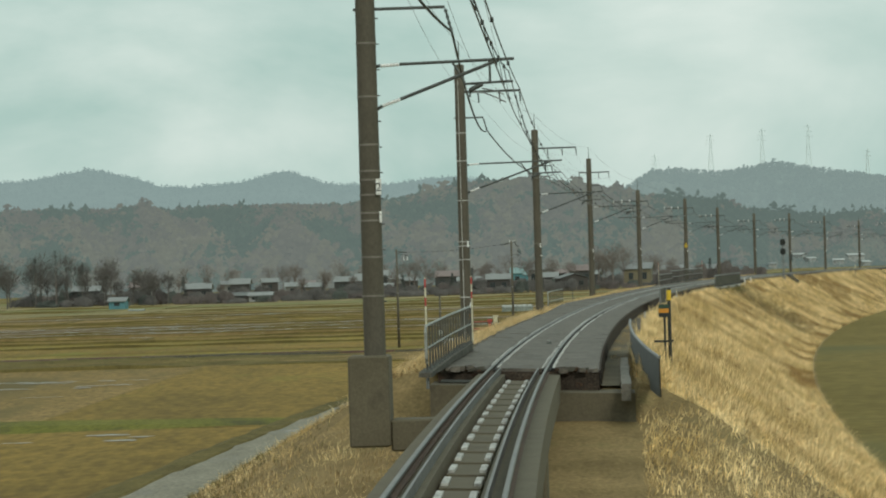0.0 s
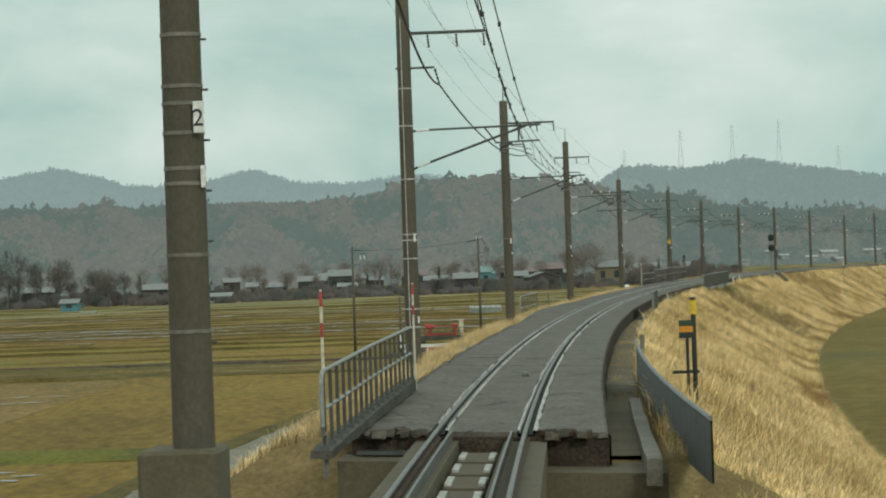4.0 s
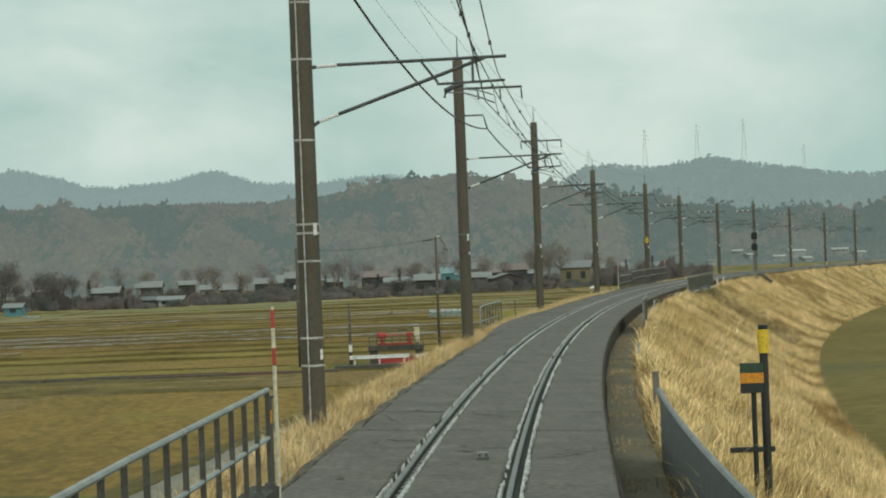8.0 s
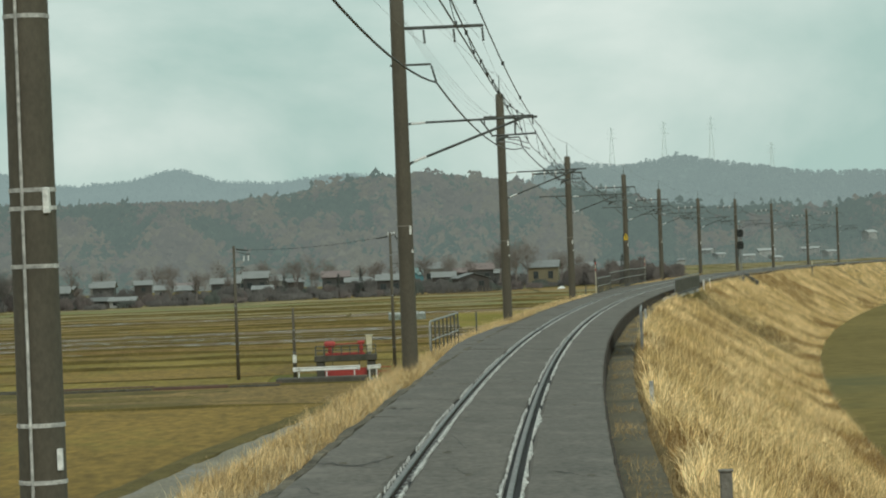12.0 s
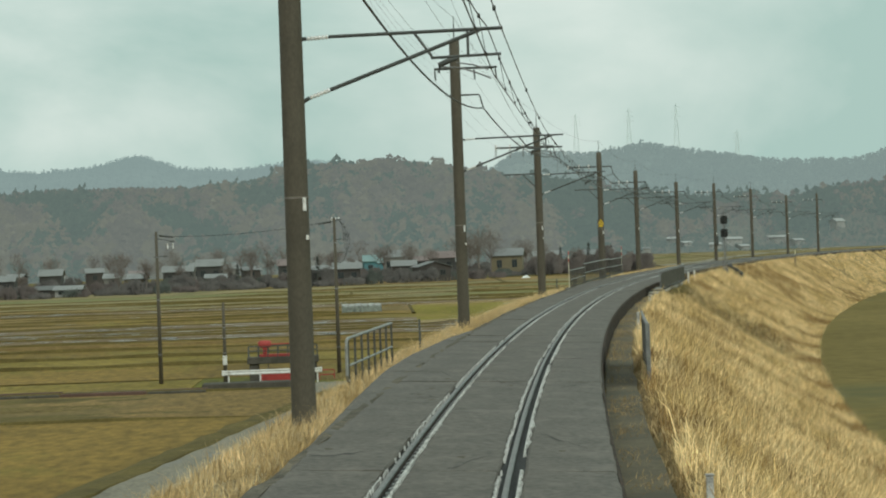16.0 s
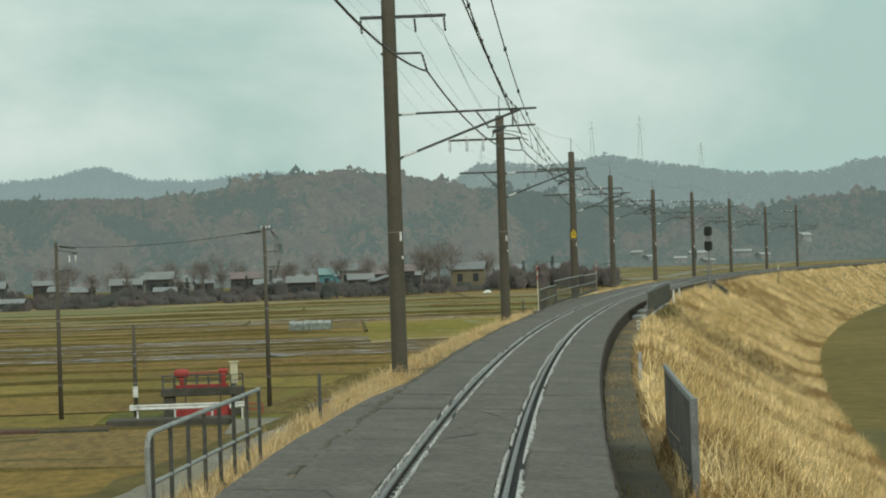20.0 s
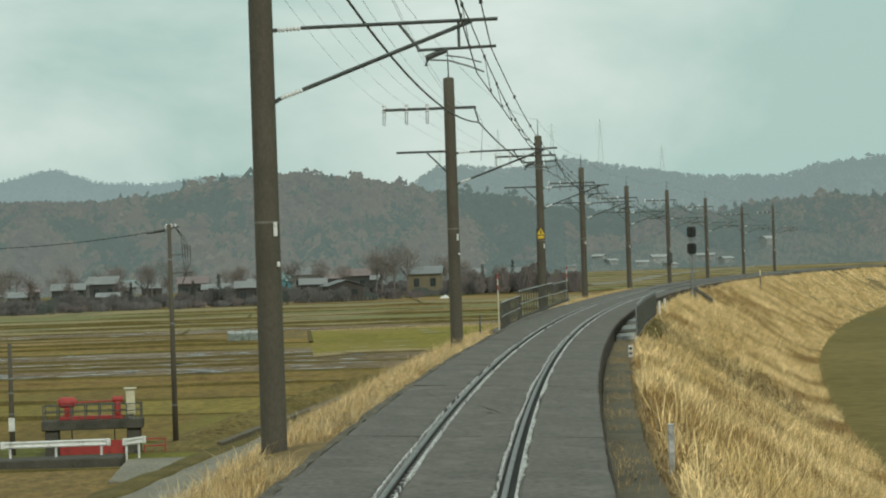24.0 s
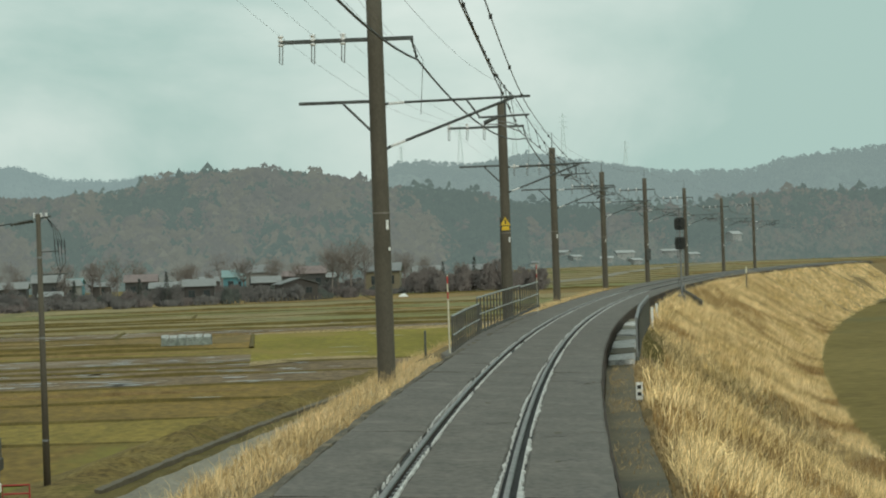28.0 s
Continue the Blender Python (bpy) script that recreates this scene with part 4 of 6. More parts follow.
part("infill_sheet", v, f + [tuple(q + 26 for q in g) for g in f], M_DARKC, plate, "dark stained infill sheet")


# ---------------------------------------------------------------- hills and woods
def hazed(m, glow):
    """Air haze over a far surface, put in as emission though nothing there shines."""
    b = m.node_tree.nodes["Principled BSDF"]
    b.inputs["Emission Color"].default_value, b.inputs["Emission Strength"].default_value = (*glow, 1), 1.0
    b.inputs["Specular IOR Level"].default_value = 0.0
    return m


EYE = Vector((3.0, 110.0, 2.95))
# haze before the near hillside and its woods, painted as a faint glow
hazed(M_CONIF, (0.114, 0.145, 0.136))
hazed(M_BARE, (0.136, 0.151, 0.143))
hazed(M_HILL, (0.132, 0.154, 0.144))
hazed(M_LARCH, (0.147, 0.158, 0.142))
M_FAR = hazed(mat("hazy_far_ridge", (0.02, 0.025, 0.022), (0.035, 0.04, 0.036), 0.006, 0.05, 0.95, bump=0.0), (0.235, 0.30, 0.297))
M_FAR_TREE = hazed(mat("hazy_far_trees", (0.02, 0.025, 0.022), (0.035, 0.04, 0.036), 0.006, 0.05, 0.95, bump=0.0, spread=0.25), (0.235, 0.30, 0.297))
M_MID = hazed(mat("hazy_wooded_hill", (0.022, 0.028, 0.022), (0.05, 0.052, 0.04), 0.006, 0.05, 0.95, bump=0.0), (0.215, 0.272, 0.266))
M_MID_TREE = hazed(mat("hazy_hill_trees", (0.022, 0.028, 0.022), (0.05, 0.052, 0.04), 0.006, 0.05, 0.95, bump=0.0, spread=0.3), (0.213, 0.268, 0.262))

# ridge lines: bearing in degrees and height in degrees over the eye
FAR_AZ = [-16, -10, -8.64, -7.7, -7.2, -6.6, -5.6, -4.65, -4.2, -3.8, -2.8, -1.3, 0, 2, 5, 8]
FAR_EL = [1.9, 2.0, 2.22, 2.02, 1.84, 1.8, 1.87, 2.1, 1.95, 1.79, 1.73, 1.88, 1.7, 1.4, 1.0, 0.6]
MID_AZ = [0.4, 1.2, 2.17, 2.74, 3.2, 3.65, 4.4, 5.08, 5.4, 6.5, 7.4, 8.14, 9.5, 10.15, 12, 16]
MID_EL = [0.6, 1.0, 1.52, 1.82, 1.94, 1.9, 1.83, 1.93, 1.99, 1.79, 1.65, 1.55, 1.52, 1.69, 1.9, 1.8]
NEAR_AZ = [-16, -10, -8, -5.7, -4, -3.5, -2.45, -1.75, -1.2, -0.5, 0.2, 1.2, 1.95, 2.75, 3.4, 4.2, 5, 6.1, 8.3, 9.2, 10.1, 16]
NEAR_EL = [1.3, 1.4, 1.38, 1.39, 1.38, 1.38, 1.45, 1.62, 1.73, 1.78, 1.78, 1.67, 1.55, 1.38, 1.32, 1.26, 1.0, 0.89, 0.78, 0.98, 1.02, 1.0]


def hill(name, az, el, r0, r1, material, label, clear, wave, foot=lambda b: 0.0):
    """A ridge: ground that climbs from r0 to its crest at r1 and falls behind it."""
    na, nr = 220, 26
    bear = np.linspace(az[0], az[-1], na)
    v, f, heights = [], [], {}
    for j in range(nr):
        u = j / (nr - 3)
        for i, b in enumerate(bear):
            q0 = r0 + foot(b)
            r = q0 + (r1 - q0) * u
            crest_z = EYE.z + r1 * math.tan(radians(np.interp(b, az, el) - clear))
            k = min(u, 1.0)
            q = k * k * (3 - 2 * k) * 0.55 + k * 0.45
            z = FIELD - 0.5 + (crest_z - FIELD + 0.5) * q
            if u > 1:
                z = crest_z - (u - 1) * (r1 - r0) * 0.6
            w = math.sin(math.pi * min(u, 1.0))
            z += wave * w * (noise.noise(Vector((b * 0.9, u * 2.2, r1))) + 0.5 * noise.noise(Vector((b * 2.6, u * 5, r1 + 7))))
            t = radians(b)
            v.append((EYE.x + r * math.sin(t), EYE.y + r * math.cos(t), z))
    for j in range(nr - 1):
        for i in range(na - 1):
            a = j * na + i
            f.append((a, a + 1, a + na + 1, a + na))
    ob = tagged(part(name, v, f, material, None, "", True), label, "hill", kind="structure")
    grid = np.array([q[2] for q in v]).reshape(nr, na)

    def height(b, u):
        fi, fj = (b - az[0]) / (az[-1] - az[0]) * (na - 1), u * (nr - 3)
        i, j = min(int(fi), na - 2), min(int(fj), nr - 2)
        p, q = fi - i, fj - j
        return (grid[j, i] * (1 - p) + grid[j, i + 1] * p) * (1 - q) + (grid[j + 1, i] * (1 - p) + grid[j + 1, i + 1] * p) * q

    return ob, height


def tuft(g, rnd, x, y, z, h, r, pointed):
    """A far tree: loose slivers of foliage gathered into a crown."""
    heart = Vector((x, y, z + h * (0.3 if pointed else 0.42)))
    for i in range(20):
        q = rnd.random() ** (1.25 if pointed else 0.85)
        wide = r * ((1.05 - q) if pointed else math.sqrt(max(0.05, 1 - (2 * q - 0.9) ** 2)))
        a = rnd.uniform(0, 6.283)
        d = wide * rnd.uniform(0.2, 1.0)
        c = Vector((x + d * math.cos(a), y + d * math.sin(a), z + h * (0.08 + 0.82 * q)))
        w = r * rnd.uniform(0.22, 0.46) * (1.1 - 0.5 * q if pointed else 1.0)
        e = Vector((math.cos(a + 1.57) * w, math.sin(a + 1.57) * w, rnd.uniform(-0.3, 0.3) * w))
        if rnd.random() < 0.6:
            e = Vector((w, rnd.uniform(-0.4, 0.4) * w, rnd.uniform(-0.4, 0.4) * w))
        up = Vector((rnd.uniform(-0.45, 0.45) * w, rnd.uniform(-0.5, 0.2) * w, h * rnd.uniform(0.10, 0.20)))
        g.sliver(c - e, c + e, c + up, heart)


def forest(seed, count, az0, az1, height, r0, r1, groups, size, lo=0.0, hi=1.03, conif=0.3, foot=lambda b: 0.0):
    """groups: (name, material, label, pointed). Woods in patches over a hill."""
    rnd = random.Random(seed)
    geos = [Leafy() for _ in groups]
    for _ in range(count):
        b, u = rnd.uniform(az0, az1), lo + (hi - lo) * rnd.random() ** 0.75
        q0 = r0 + foot(b)
        r = q0 + (r1 - q0) * u
        z = height(b, min(u, 1.04))
        patch = noise.noise(Vector((b * 0.75, u * 3.0, seed))) + 0.5 * noise.noise(Vector((b * 4, u * 9, seed))) + rnd.uniform(-0.38, 0.38)
        k = 0 if patch > 0.42 - (conif(b, u) if callable(conif) else conif) else 1
        if k and len(groups) > 2 and noise.noise(Vector((b * 1.3, u * 2.0, seed + 40))) + rnd.uniform(-0.5, 0.5) > 0.05:
            k = 2
        t = radians(b)
        s = size * rnd.uniform(0.7, 1.25) * (1.4 if rnd.random() < 0.03 else 1.0)
        if b > 5.2 and u < 0.47 and callable(conif):
            # scrub round the houses on the far slope
            s *= 0.3
        pointed = groups[k][3] and rnd.random() < 0.6
        tuft(geos[k], rnd, EYE.x + r * math.sin(t), EYE.y + r * math.cos(t), z - 1.0, s * (1.02 if pointed else 1.0), s * (0.36 if pointed else 0.46), pointed)
    for g, (name, material, label, pointed) in zip(geos, groups):
        tagged(g.to(name, material, None), label, "woods", kind="stuff")


def near_foot(b):
    return float(np.interp(b, [1.5, 4.0, 6.0, 12], [0.0, 300.0, 540.0, 620.0]))


def stands(b, u):
    """Where the cedars stand thick: on most of the crest and all over the spur beyond the village."""
    crest = float(np.interp(b, [-9, -3, -1, -0.3, 0.2, 1.8, 2.2, 3.2, 3.7, 6, 9], [0.5, 0.6, 0.7, 0.45, 0.0, 0.0, 0.5, 0.45, 0.95, 0.9, 0.7]))
    k = 1.0 if b > 3.6 else min(1.0, max(0.0, (u - 0.4) / 0.35))
    return 0.28 + (crest - 0.28) * k


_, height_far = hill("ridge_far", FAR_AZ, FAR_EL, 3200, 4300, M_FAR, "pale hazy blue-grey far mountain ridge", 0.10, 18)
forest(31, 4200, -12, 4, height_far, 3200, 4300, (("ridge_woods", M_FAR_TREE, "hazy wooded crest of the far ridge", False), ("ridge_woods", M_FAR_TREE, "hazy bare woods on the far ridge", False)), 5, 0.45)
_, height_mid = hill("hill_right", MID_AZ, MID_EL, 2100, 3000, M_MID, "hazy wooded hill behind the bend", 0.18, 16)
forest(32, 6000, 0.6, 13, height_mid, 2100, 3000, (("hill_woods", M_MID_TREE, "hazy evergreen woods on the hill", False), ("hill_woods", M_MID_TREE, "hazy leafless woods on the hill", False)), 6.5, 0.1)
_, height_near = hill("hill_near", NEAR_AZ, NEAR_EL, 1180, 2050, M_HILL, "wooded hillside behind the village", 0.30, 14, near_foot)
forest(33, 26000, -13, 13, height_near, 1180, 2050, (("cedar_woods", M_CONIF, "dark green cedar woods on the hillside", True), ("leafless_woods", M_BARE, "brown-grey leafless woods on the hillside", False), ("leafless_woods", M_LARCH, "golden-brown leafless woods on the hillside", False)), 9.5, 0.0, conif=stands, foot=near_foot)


def pylon(x, y, top, base):
    """Lattice mast with three pairs of arms."""
    th = thing("power_pylon", pose(x, y, base), "distant grey lattice power pylon on the ridge", "pylon", "power pylons on the ridge")
    h = top - base
    g = Geo()
    for sx in (-1, 1):
        for sy in (-1, 1):
            g.tube([(sx * 3.2, sy * 3.2, -3), (sx * 0.9, sy * 0.9, h * 0.72), (sx * 0.35, sy * 0.35, h)], 0.16, 4)
    for i in range(9):
        z0, z1 = h * i / 9, h * (i + 1) / 9
        w0, w1 = 3.2 - 2.5 * i / 9, 3.2 - 2.5 * (i + 1) / 9
        g.tube([(-w0, -w0, z0), (w1, -w1, z1)], 0.12, 4).tube([(w0, -w0, z0), (-w1, -w1, z1)], 0.12, 4)
    g.to("mast", M_PYLON, th)
    for q, w in ((0.70, 5.6), (0.81, 4.9), (0.92, 4.2)):
        Geo().tube([(-w, 0, h * q), (0, 0, h * q + 0.9), (w, 0, h * q)], 0.16, 4).to("cross_arm", M_PYLON, th)
    return th


# steel paled towards the sky's tone: distance haze put into the base colour
M_PYLON = mat("haze_paled_pylon_steel", (0.60, 0.68, 0.66), (0.72, 0.79, 0.77), 0.5, 5, 0.8, bump=0.0)
for x, y, top, base in ((226.0, 3250, 141, 100), (284.0, 3250, 145, 100), (336.0, 3250, 149, 100), (163.0, 3250, 120, 80), (402.0, 3250, 118, 78)):
    pylon(x, y, top, base)


# ---------------------------------------------------------------- village at the foot of the hills
def tint(name, c, rough=0.8):
    return mat(name, tuple(q * 0.8 for q in c), c, 0.3, 4.0, rough, bump=0.1, stain=tuple(q * 0.65 for q in c), stain_scale=0.5)


W_BROWN, W_TAN, W_WHITE, W_GREY, W_BLUE = (tint(n, c) for n, c in (("brown_board_wall", (0.066, 0.059, 0.053)), ("tan_stucco_wall", (0.21, 0.18, 0.115)), ("white_stucco_wall", (0.22, 0.22, 0.205)), ("grey_tin_wall", (0.066, 0.066, 0.064)), ("blue_tin_wall", (0.10, 0.24, 0.28))))
R_PALE, R_GREY, R_RED, R_DARK, R_TEAL = (tint(n, c, 0.45) for n, c in (("pale_tin_roof", (0.240, 0.247, 0.241)), ("grey_tin_roof", (0.205, 0.212, 0.21)), ("red_tin_roof", (0.215, 0.16, 0.15)), ("dark_tile_roof", (0.10, 0.105, 0.10)), ("teal_tin_roof", (0.20, 0.31, 0.31))))
W_BRIGHT = tint("bright_white_wall", (0.36, 0.37, 0.355))
R_BRIGHT = tint("bright_tin_roof", (0.40, 0.41, 0.40), 0.4)
M_PANE = mat("dark_window_pane", (0.02, 0.025, 0.028), (0.05, 0.06, 0.062), 1.0, 5.0, 0.15, bump=0.0)


def house(x, y, w, h, wall, roof, label, turn=0.0, deep=7.0, z=FIELD, gable="x", name="house", windows=True):
    """A small gabled house: walls, two roof slopes with eaves, windows with frames."""
    th = thing(name, pose(x, y, z, 0, 0, turn), label, "house", "village houses")
    e = h * (0.76 if h > 3.2 else 0.72)
    a, d = w / 2, deep / 2
    if gable == "x":
        v = [(-a, -d, -0.5), (a, -d, -0.5), (a, d, -0.5), (-a, d, -0.5), (-a, -d, e), (a, -d, e), (a, d, e), (-a, d, e), (-a, 0, h - 0.15), (a, 0, h - 0.15)]
        f = [(0, 1, 5, 4), (2, 3, 7, 6), (1, 2, 6, 9, 5), (3, 0, 4, 8, 7)]
        slopes = [((-a - 0.5, -d - 0.6, e - 0.12), (a + 0.5, -d - 0.6, e - 0.12), (a + 0.5, 0, h), (-a - 0.5, 0, h)), ((a + 0.5, d + 0.6, e - 0.12), (-a - 0.5, d + 0.6, e - 0.12), (-a - 0.5, 0, h), (a + 0.5, 0, h))]
    else:
        v = [(-a, -d, -0.5), (a, -d, -0.5), (a, d, -0.5), (-a, d, -0.5), (-a, -d, e), (a, -d, e), (a, d, e), (-a, d, e), (0, -d, h - 0.15), (0, d, h - 0.15)]
        f = [(0, 1, 5, 8, 4), (2, 3, 7, 9, 6), (1, 2, 6, 5), (3, 0, 4, 7)]
        slopes = [((-a - 0.6, -d - 0.5, e - 0.12), (0, -d - 0.5, h), (0, d + 0.5, h), (-a - 0.6, d + 0.5, e - 0.12)), ((a + 0.6, -d - 0.5, e - 0.12), (a + 0.6, d + 0.5, e - 0.12), (0, d + 0.5, h), (0, -d - 0.5, h))]
    part("wall", v, f, wall, th)
    for q in slopes:
        part("roof", list(q) + [(p[0], p[1], p[2] - 0.18) for p in q], [(0, 1, 2, 3), (7, 6, 5, 4), (0, 4, 5, 1), (1, 5, 6, 2), (2, 6, 7, 3), (3, 7, 4, 0)], roof, th)
    n = max(1, int(w / 3.2)) if windows else 0
    for i in range(n):
        cx = -a + w * (i + 0.5) / n
        win = Geo().box(cx - 0.75, -d - 0.06, e * 0.40, cx + 0.75, -d + 0.02, e * 0.78, 0.02).to("window", W_GREY, th)
        for sx in (-1, 1):
            Geo().box(cx + (0.05 if sx > 0 else -0.68), -d - 0.09, e * 0.43, cx + (0.68 if sx > 0 else -0.05), -d - 0.055, e * 0.75).to("pane", M_PANE, win)
    return th


house(18.5, 887, 8.4, 5.4, W_BROWN, R_DARK, "dark brown boarded barn with grey roof", 12, 9, gable="y", name="barn")
house(11.5, 925, 6.6, 5.8, W_BROWN, R_PALE, "low brown house with pale tin roof")
house(42.1, 953, 8.8, 8.0, W_TAN, R_GREY, "two-storey tan building with grey roof", -6, 9)
house(9.5, 1030, 7.0, 8.6, W_WHITE, R_GREY, "white two-storey village house")
house(2.0, 1000, 4.0, 7.4, W_BLUE, R_TEAL, "small teal tin-clad house")
house(-3.8, 866, 6.8, 6.0, W_BROWN, R_PALE, "brown-walled shed with pale tin roof")
house(-20.9, 960, 8.0, 7.2, W_GREY, R_RED, "grey house with faded red roof")
house(-13.6, 925, 7.0, 5.2, W_WHITE, R_PALE, "long low white house with pale roof")
house(24.0, 1000, 8.0, 7.8, W_GREY, R_RED, "grey house with brown-red roof")
house(-40.2, 906, 5.6, 4.0, W_WHITE, R_PALE, "small white garden shed")
house(-41.5, 985, 5.6, 6.4, W_WHITE, R_PALE, "white house with snow-pale roof", 20)
house(-52.9, 940, 8.4, 6.4, W_GREY, R_PALE, "grey house with pale tin roof")
house(-45.0, 960, 7.5, 8.0, W_GREY, R_PALE, "tall grey house with pale roof")
house(-60.0, 880, 5.6, 5.0, W_TAN, R_PALE, "small tan house with pale roof")
house(-71.6, 822, 6.4, 3.0, W_BRIGHT, R_PALE, "pale vinyl greenhouse beside the fields", name="greenhouse")
house(-78.3, 833, 5.2, 3.0, W_BROWN, R_DARK, "dark open timber shed", name="shed")
house(-86.0, 912, 6.0, 6.8, W_GREY, R_PALE, "grey house half hidden by trees")
house(-70.3, 925, 4.4, 5.0, W_WHITE, R_PALE, "small white village house")
house(-96.0, 880, 8.0, 5.6, W_GREY, R_PALE, "grey farmhouse among trees")
house(-104.0, 760, 4.2, 3.2, W_BLUE, R_GREY, "blue tin shed at the field edge", name="shed")
house(-116.0, 905, 8.0, 6.6, W_WHITE, R_RED, "white house with faded red roof")
house(-130.0, 880, 8.0, 6.0, W_GREY, R_PALE, "grey farmhouse with pale roof")
house(60.0, 1060, 9.0, 6.6, W_GREY, R_PALE, "grey house behind the hedge")
house(78.0, 1090, 8.0, 6.4, W_BROWN, R_GREY, "brown house behind the hedge")
# houses of the back row, close under the hill
for x, h, wl_, rf, lab in ((-120, 5.6, W_GREY, R_PALE, "grey back-row house with pale roof"), (-108.7, 6.2, W_WHITE, R_GREY, "white back-row house with grey roof"), (-94, 6.8, W_BROWN, R_PALE, "brown back-row house with pale roof"), (-79.5, 5.2, W_GREY, R_RED, "grey back-row house with faded red roof"), (-65, 6.0, W_GREY, R_PALE, "low grey back-row house"), (-57, 7.6, W_WHITE, R_PALE, "tall white back-row house"), (-49, 7.0, W_BLUE, R_TEAL, "teal tin-clad back-row house"), (-39.4, 5.4, W_BROWN, R_GREY, "brown back-row house with grey roof"), (-26, 6.6, W_GREY, R_RED, "grey back-row house with pinkish roof"), (-14, 4.8, W_WHITE, R_PALE, "low white back-row shed"), (-6, 6.0, W_BROWN, R_PALE, "brown back-row house with pale roof"), (2.6, 6.6, W_BLUE, R_TEAL, "small teal back-row house"), (11.8, 6.8, W_WHITE, R_PALE, "bright white back-row house"), (20.6, 7.0, W_GREY, R_RED, "grey back-row house with pinkish roof"), (31, 6.0, W_GREY, R_PALE, "grey back-row house with pale roof")):
    house(x, 1112 + 9 * math.sin(x), 4.0 + 0.3 * h, h * 0.88, wl_, rf, lab, turn=12 * math.sin(3 * x))
# small far houses where the plain meets the hill beyond the bend
for b_, u, w, h, lab, wl_, rf in ((5.93, 0.27, 7, 4.2, "distant white house at the hill's foot", W_BRIGHT, R_BRIGHT), (6.15, 0.12, 6, 3.4, "distant small white house with pale roof", W_BRIGHT, R_BRIGHT), (6.75, 0.10, 7, 4.0, "distant pale-roofed house above the fields", W_BRIGHT, R_BRIGHT), (7.08, 0.21, 11, 5.4, "distant long pale house with pale roof", W_BRIGHT, R_BRIGHT), (7.28, 0.14, 6, 4.2, "distant low brown barn", W_BRIGHT, R_BRIGHT), (7.95, 0.40, 13, 5.0, "distant long white building on the slope", W_BRIGHT, R_BRIGHT), (8.35, 0.30, 7, 4.6, "distant pale house below the hill", W_BRIGHT, R_BRIGHT), (9.15, 0.30, 7, 7.0, "distant tall white house on the slope", W_BRIGHT, R_BRIGHT), (5.35, 0.06, 5, 3.6, "distant white house among bare trees", W_BRIGHT, R_GREY)):
    r0 = 1180 + near_foot(b_)
    r = r0 + (2050 - r0) * u
    house(EYE.x + r * math.sin(radians(b_)), EYE.y + r * math.cos(radians(b_)), w, h, wl_, rf, lab, turn=30 * math.sin(40 * b_), z=height_near(b_, u) - 0.2, windows=False)


# ---------------------------------------------------------------- hedges, bushes and leafless trees of the village
def clump(g, rnd, w, h, twigs):
    """A fuzzy leafless bush: slender twigs that fan out of a few stems, finest at the rim."""
    stems = [(rnd.uniform(-0.36, 0.36) * w, rnd.uniform(-0.3, 0.3) * w, rnd.uniform(0.55, 1.0)) for _ in range(5)]
    for k in range(twigs):
        sx, sy, sh = stems[k % 5]
        q = rnd.random() ** 0.7
        a = rnd.uniform(0, 6.283)
        d = w * 0.26 * math.sqrt(rnd.random()) * math.sqrt(max(0.05, 1.0 - (1.7 * q - 0.75) ** 2))
        c = Vector((sx + d * math.cos(a), sy + d * math.sin(a), h * sh * q - 0.1))
        t = rnd.uniform(0.12, 0.26)
        e = Vector((rnd.uniform(0.5, 1.0) * t, rnd.uniform(-0.6, 0.6) * t, rnd.uniform(-0.5, 0.5) * t))
        tip = c + Vector((rnd.uniform(-0.45, 0.45) + 0.3 * math.cos(a), rnd.uniform(-0.4, 0.4), rnd.uniform(0.25, 0.95)))
        g.sliver(c - e, c + e, tip, Vector((sx * 0.6, 1.2, h * 0.1)), 1.0)


rnd = random.Random(77)


BUSHES = ((M_BUSH, "grey-brown leafless"), (M_BUSH_RED, "reddish-brown leafless"), (M_BUSH_GREEN, "dull dark green"))


def bush(x, y, w, h, label, z=FIELD, material=None):
    g = Leafy()
    clump(g, rnd, w, h, int(190 + 26 * w * h))
    m, look_ = BUSHES[rnd.choice((0, 0, 0, 1, 1, 2))]
    if material:
        m, look_ = material, "reddish-grey leafless"
    ob = tagged(g.to("bush", m), look_ + " " + label, "bush", "village bushes")
    ob.location = (x, y, z)


for i in range(54):
    x = -140 + 190 * i / 53 + rnd.uniform(-2, 2)
    y = float(np.interp(x, [-140, -75, -4, 20, 50], [845, 812, 858, 880, 944])) + rnd.uniform(-4, 14)
    bush(x, y, rnd.uniform(4.0, 7.5), rnd.choice((1.2, 1.6, 2.2, 3.0, 4.0)) * rnd.uniform(0.8, 1.1), "hedge bush before the houses")
for i in range(92):
    x = -150 + 222 * i / 91 + rnd.uniform(-2, 2)
    y = float(np.interp(x, [-140, -75, -4, 20, 50, 100], [880, 850, 900, 940, 985, 1040])) + rnd.uniform(-6, 16)
    bush(x, y, rnd.uniform(4.0, 8), rnd.uniform(2.2, 4.6), "thicket between the houses")
for i in range(16):
    x = 50 + 29 * i / 15 + rnd.uniform(-0.6, 0.6)
    bush(x, 940 - i * 1.2 + rnd.uniform(-4, 4), rnd.uniform(4.5, 7), rnd.uniform(5.2, 7.8), "round thicket beside the fields", material=M_TWIG)


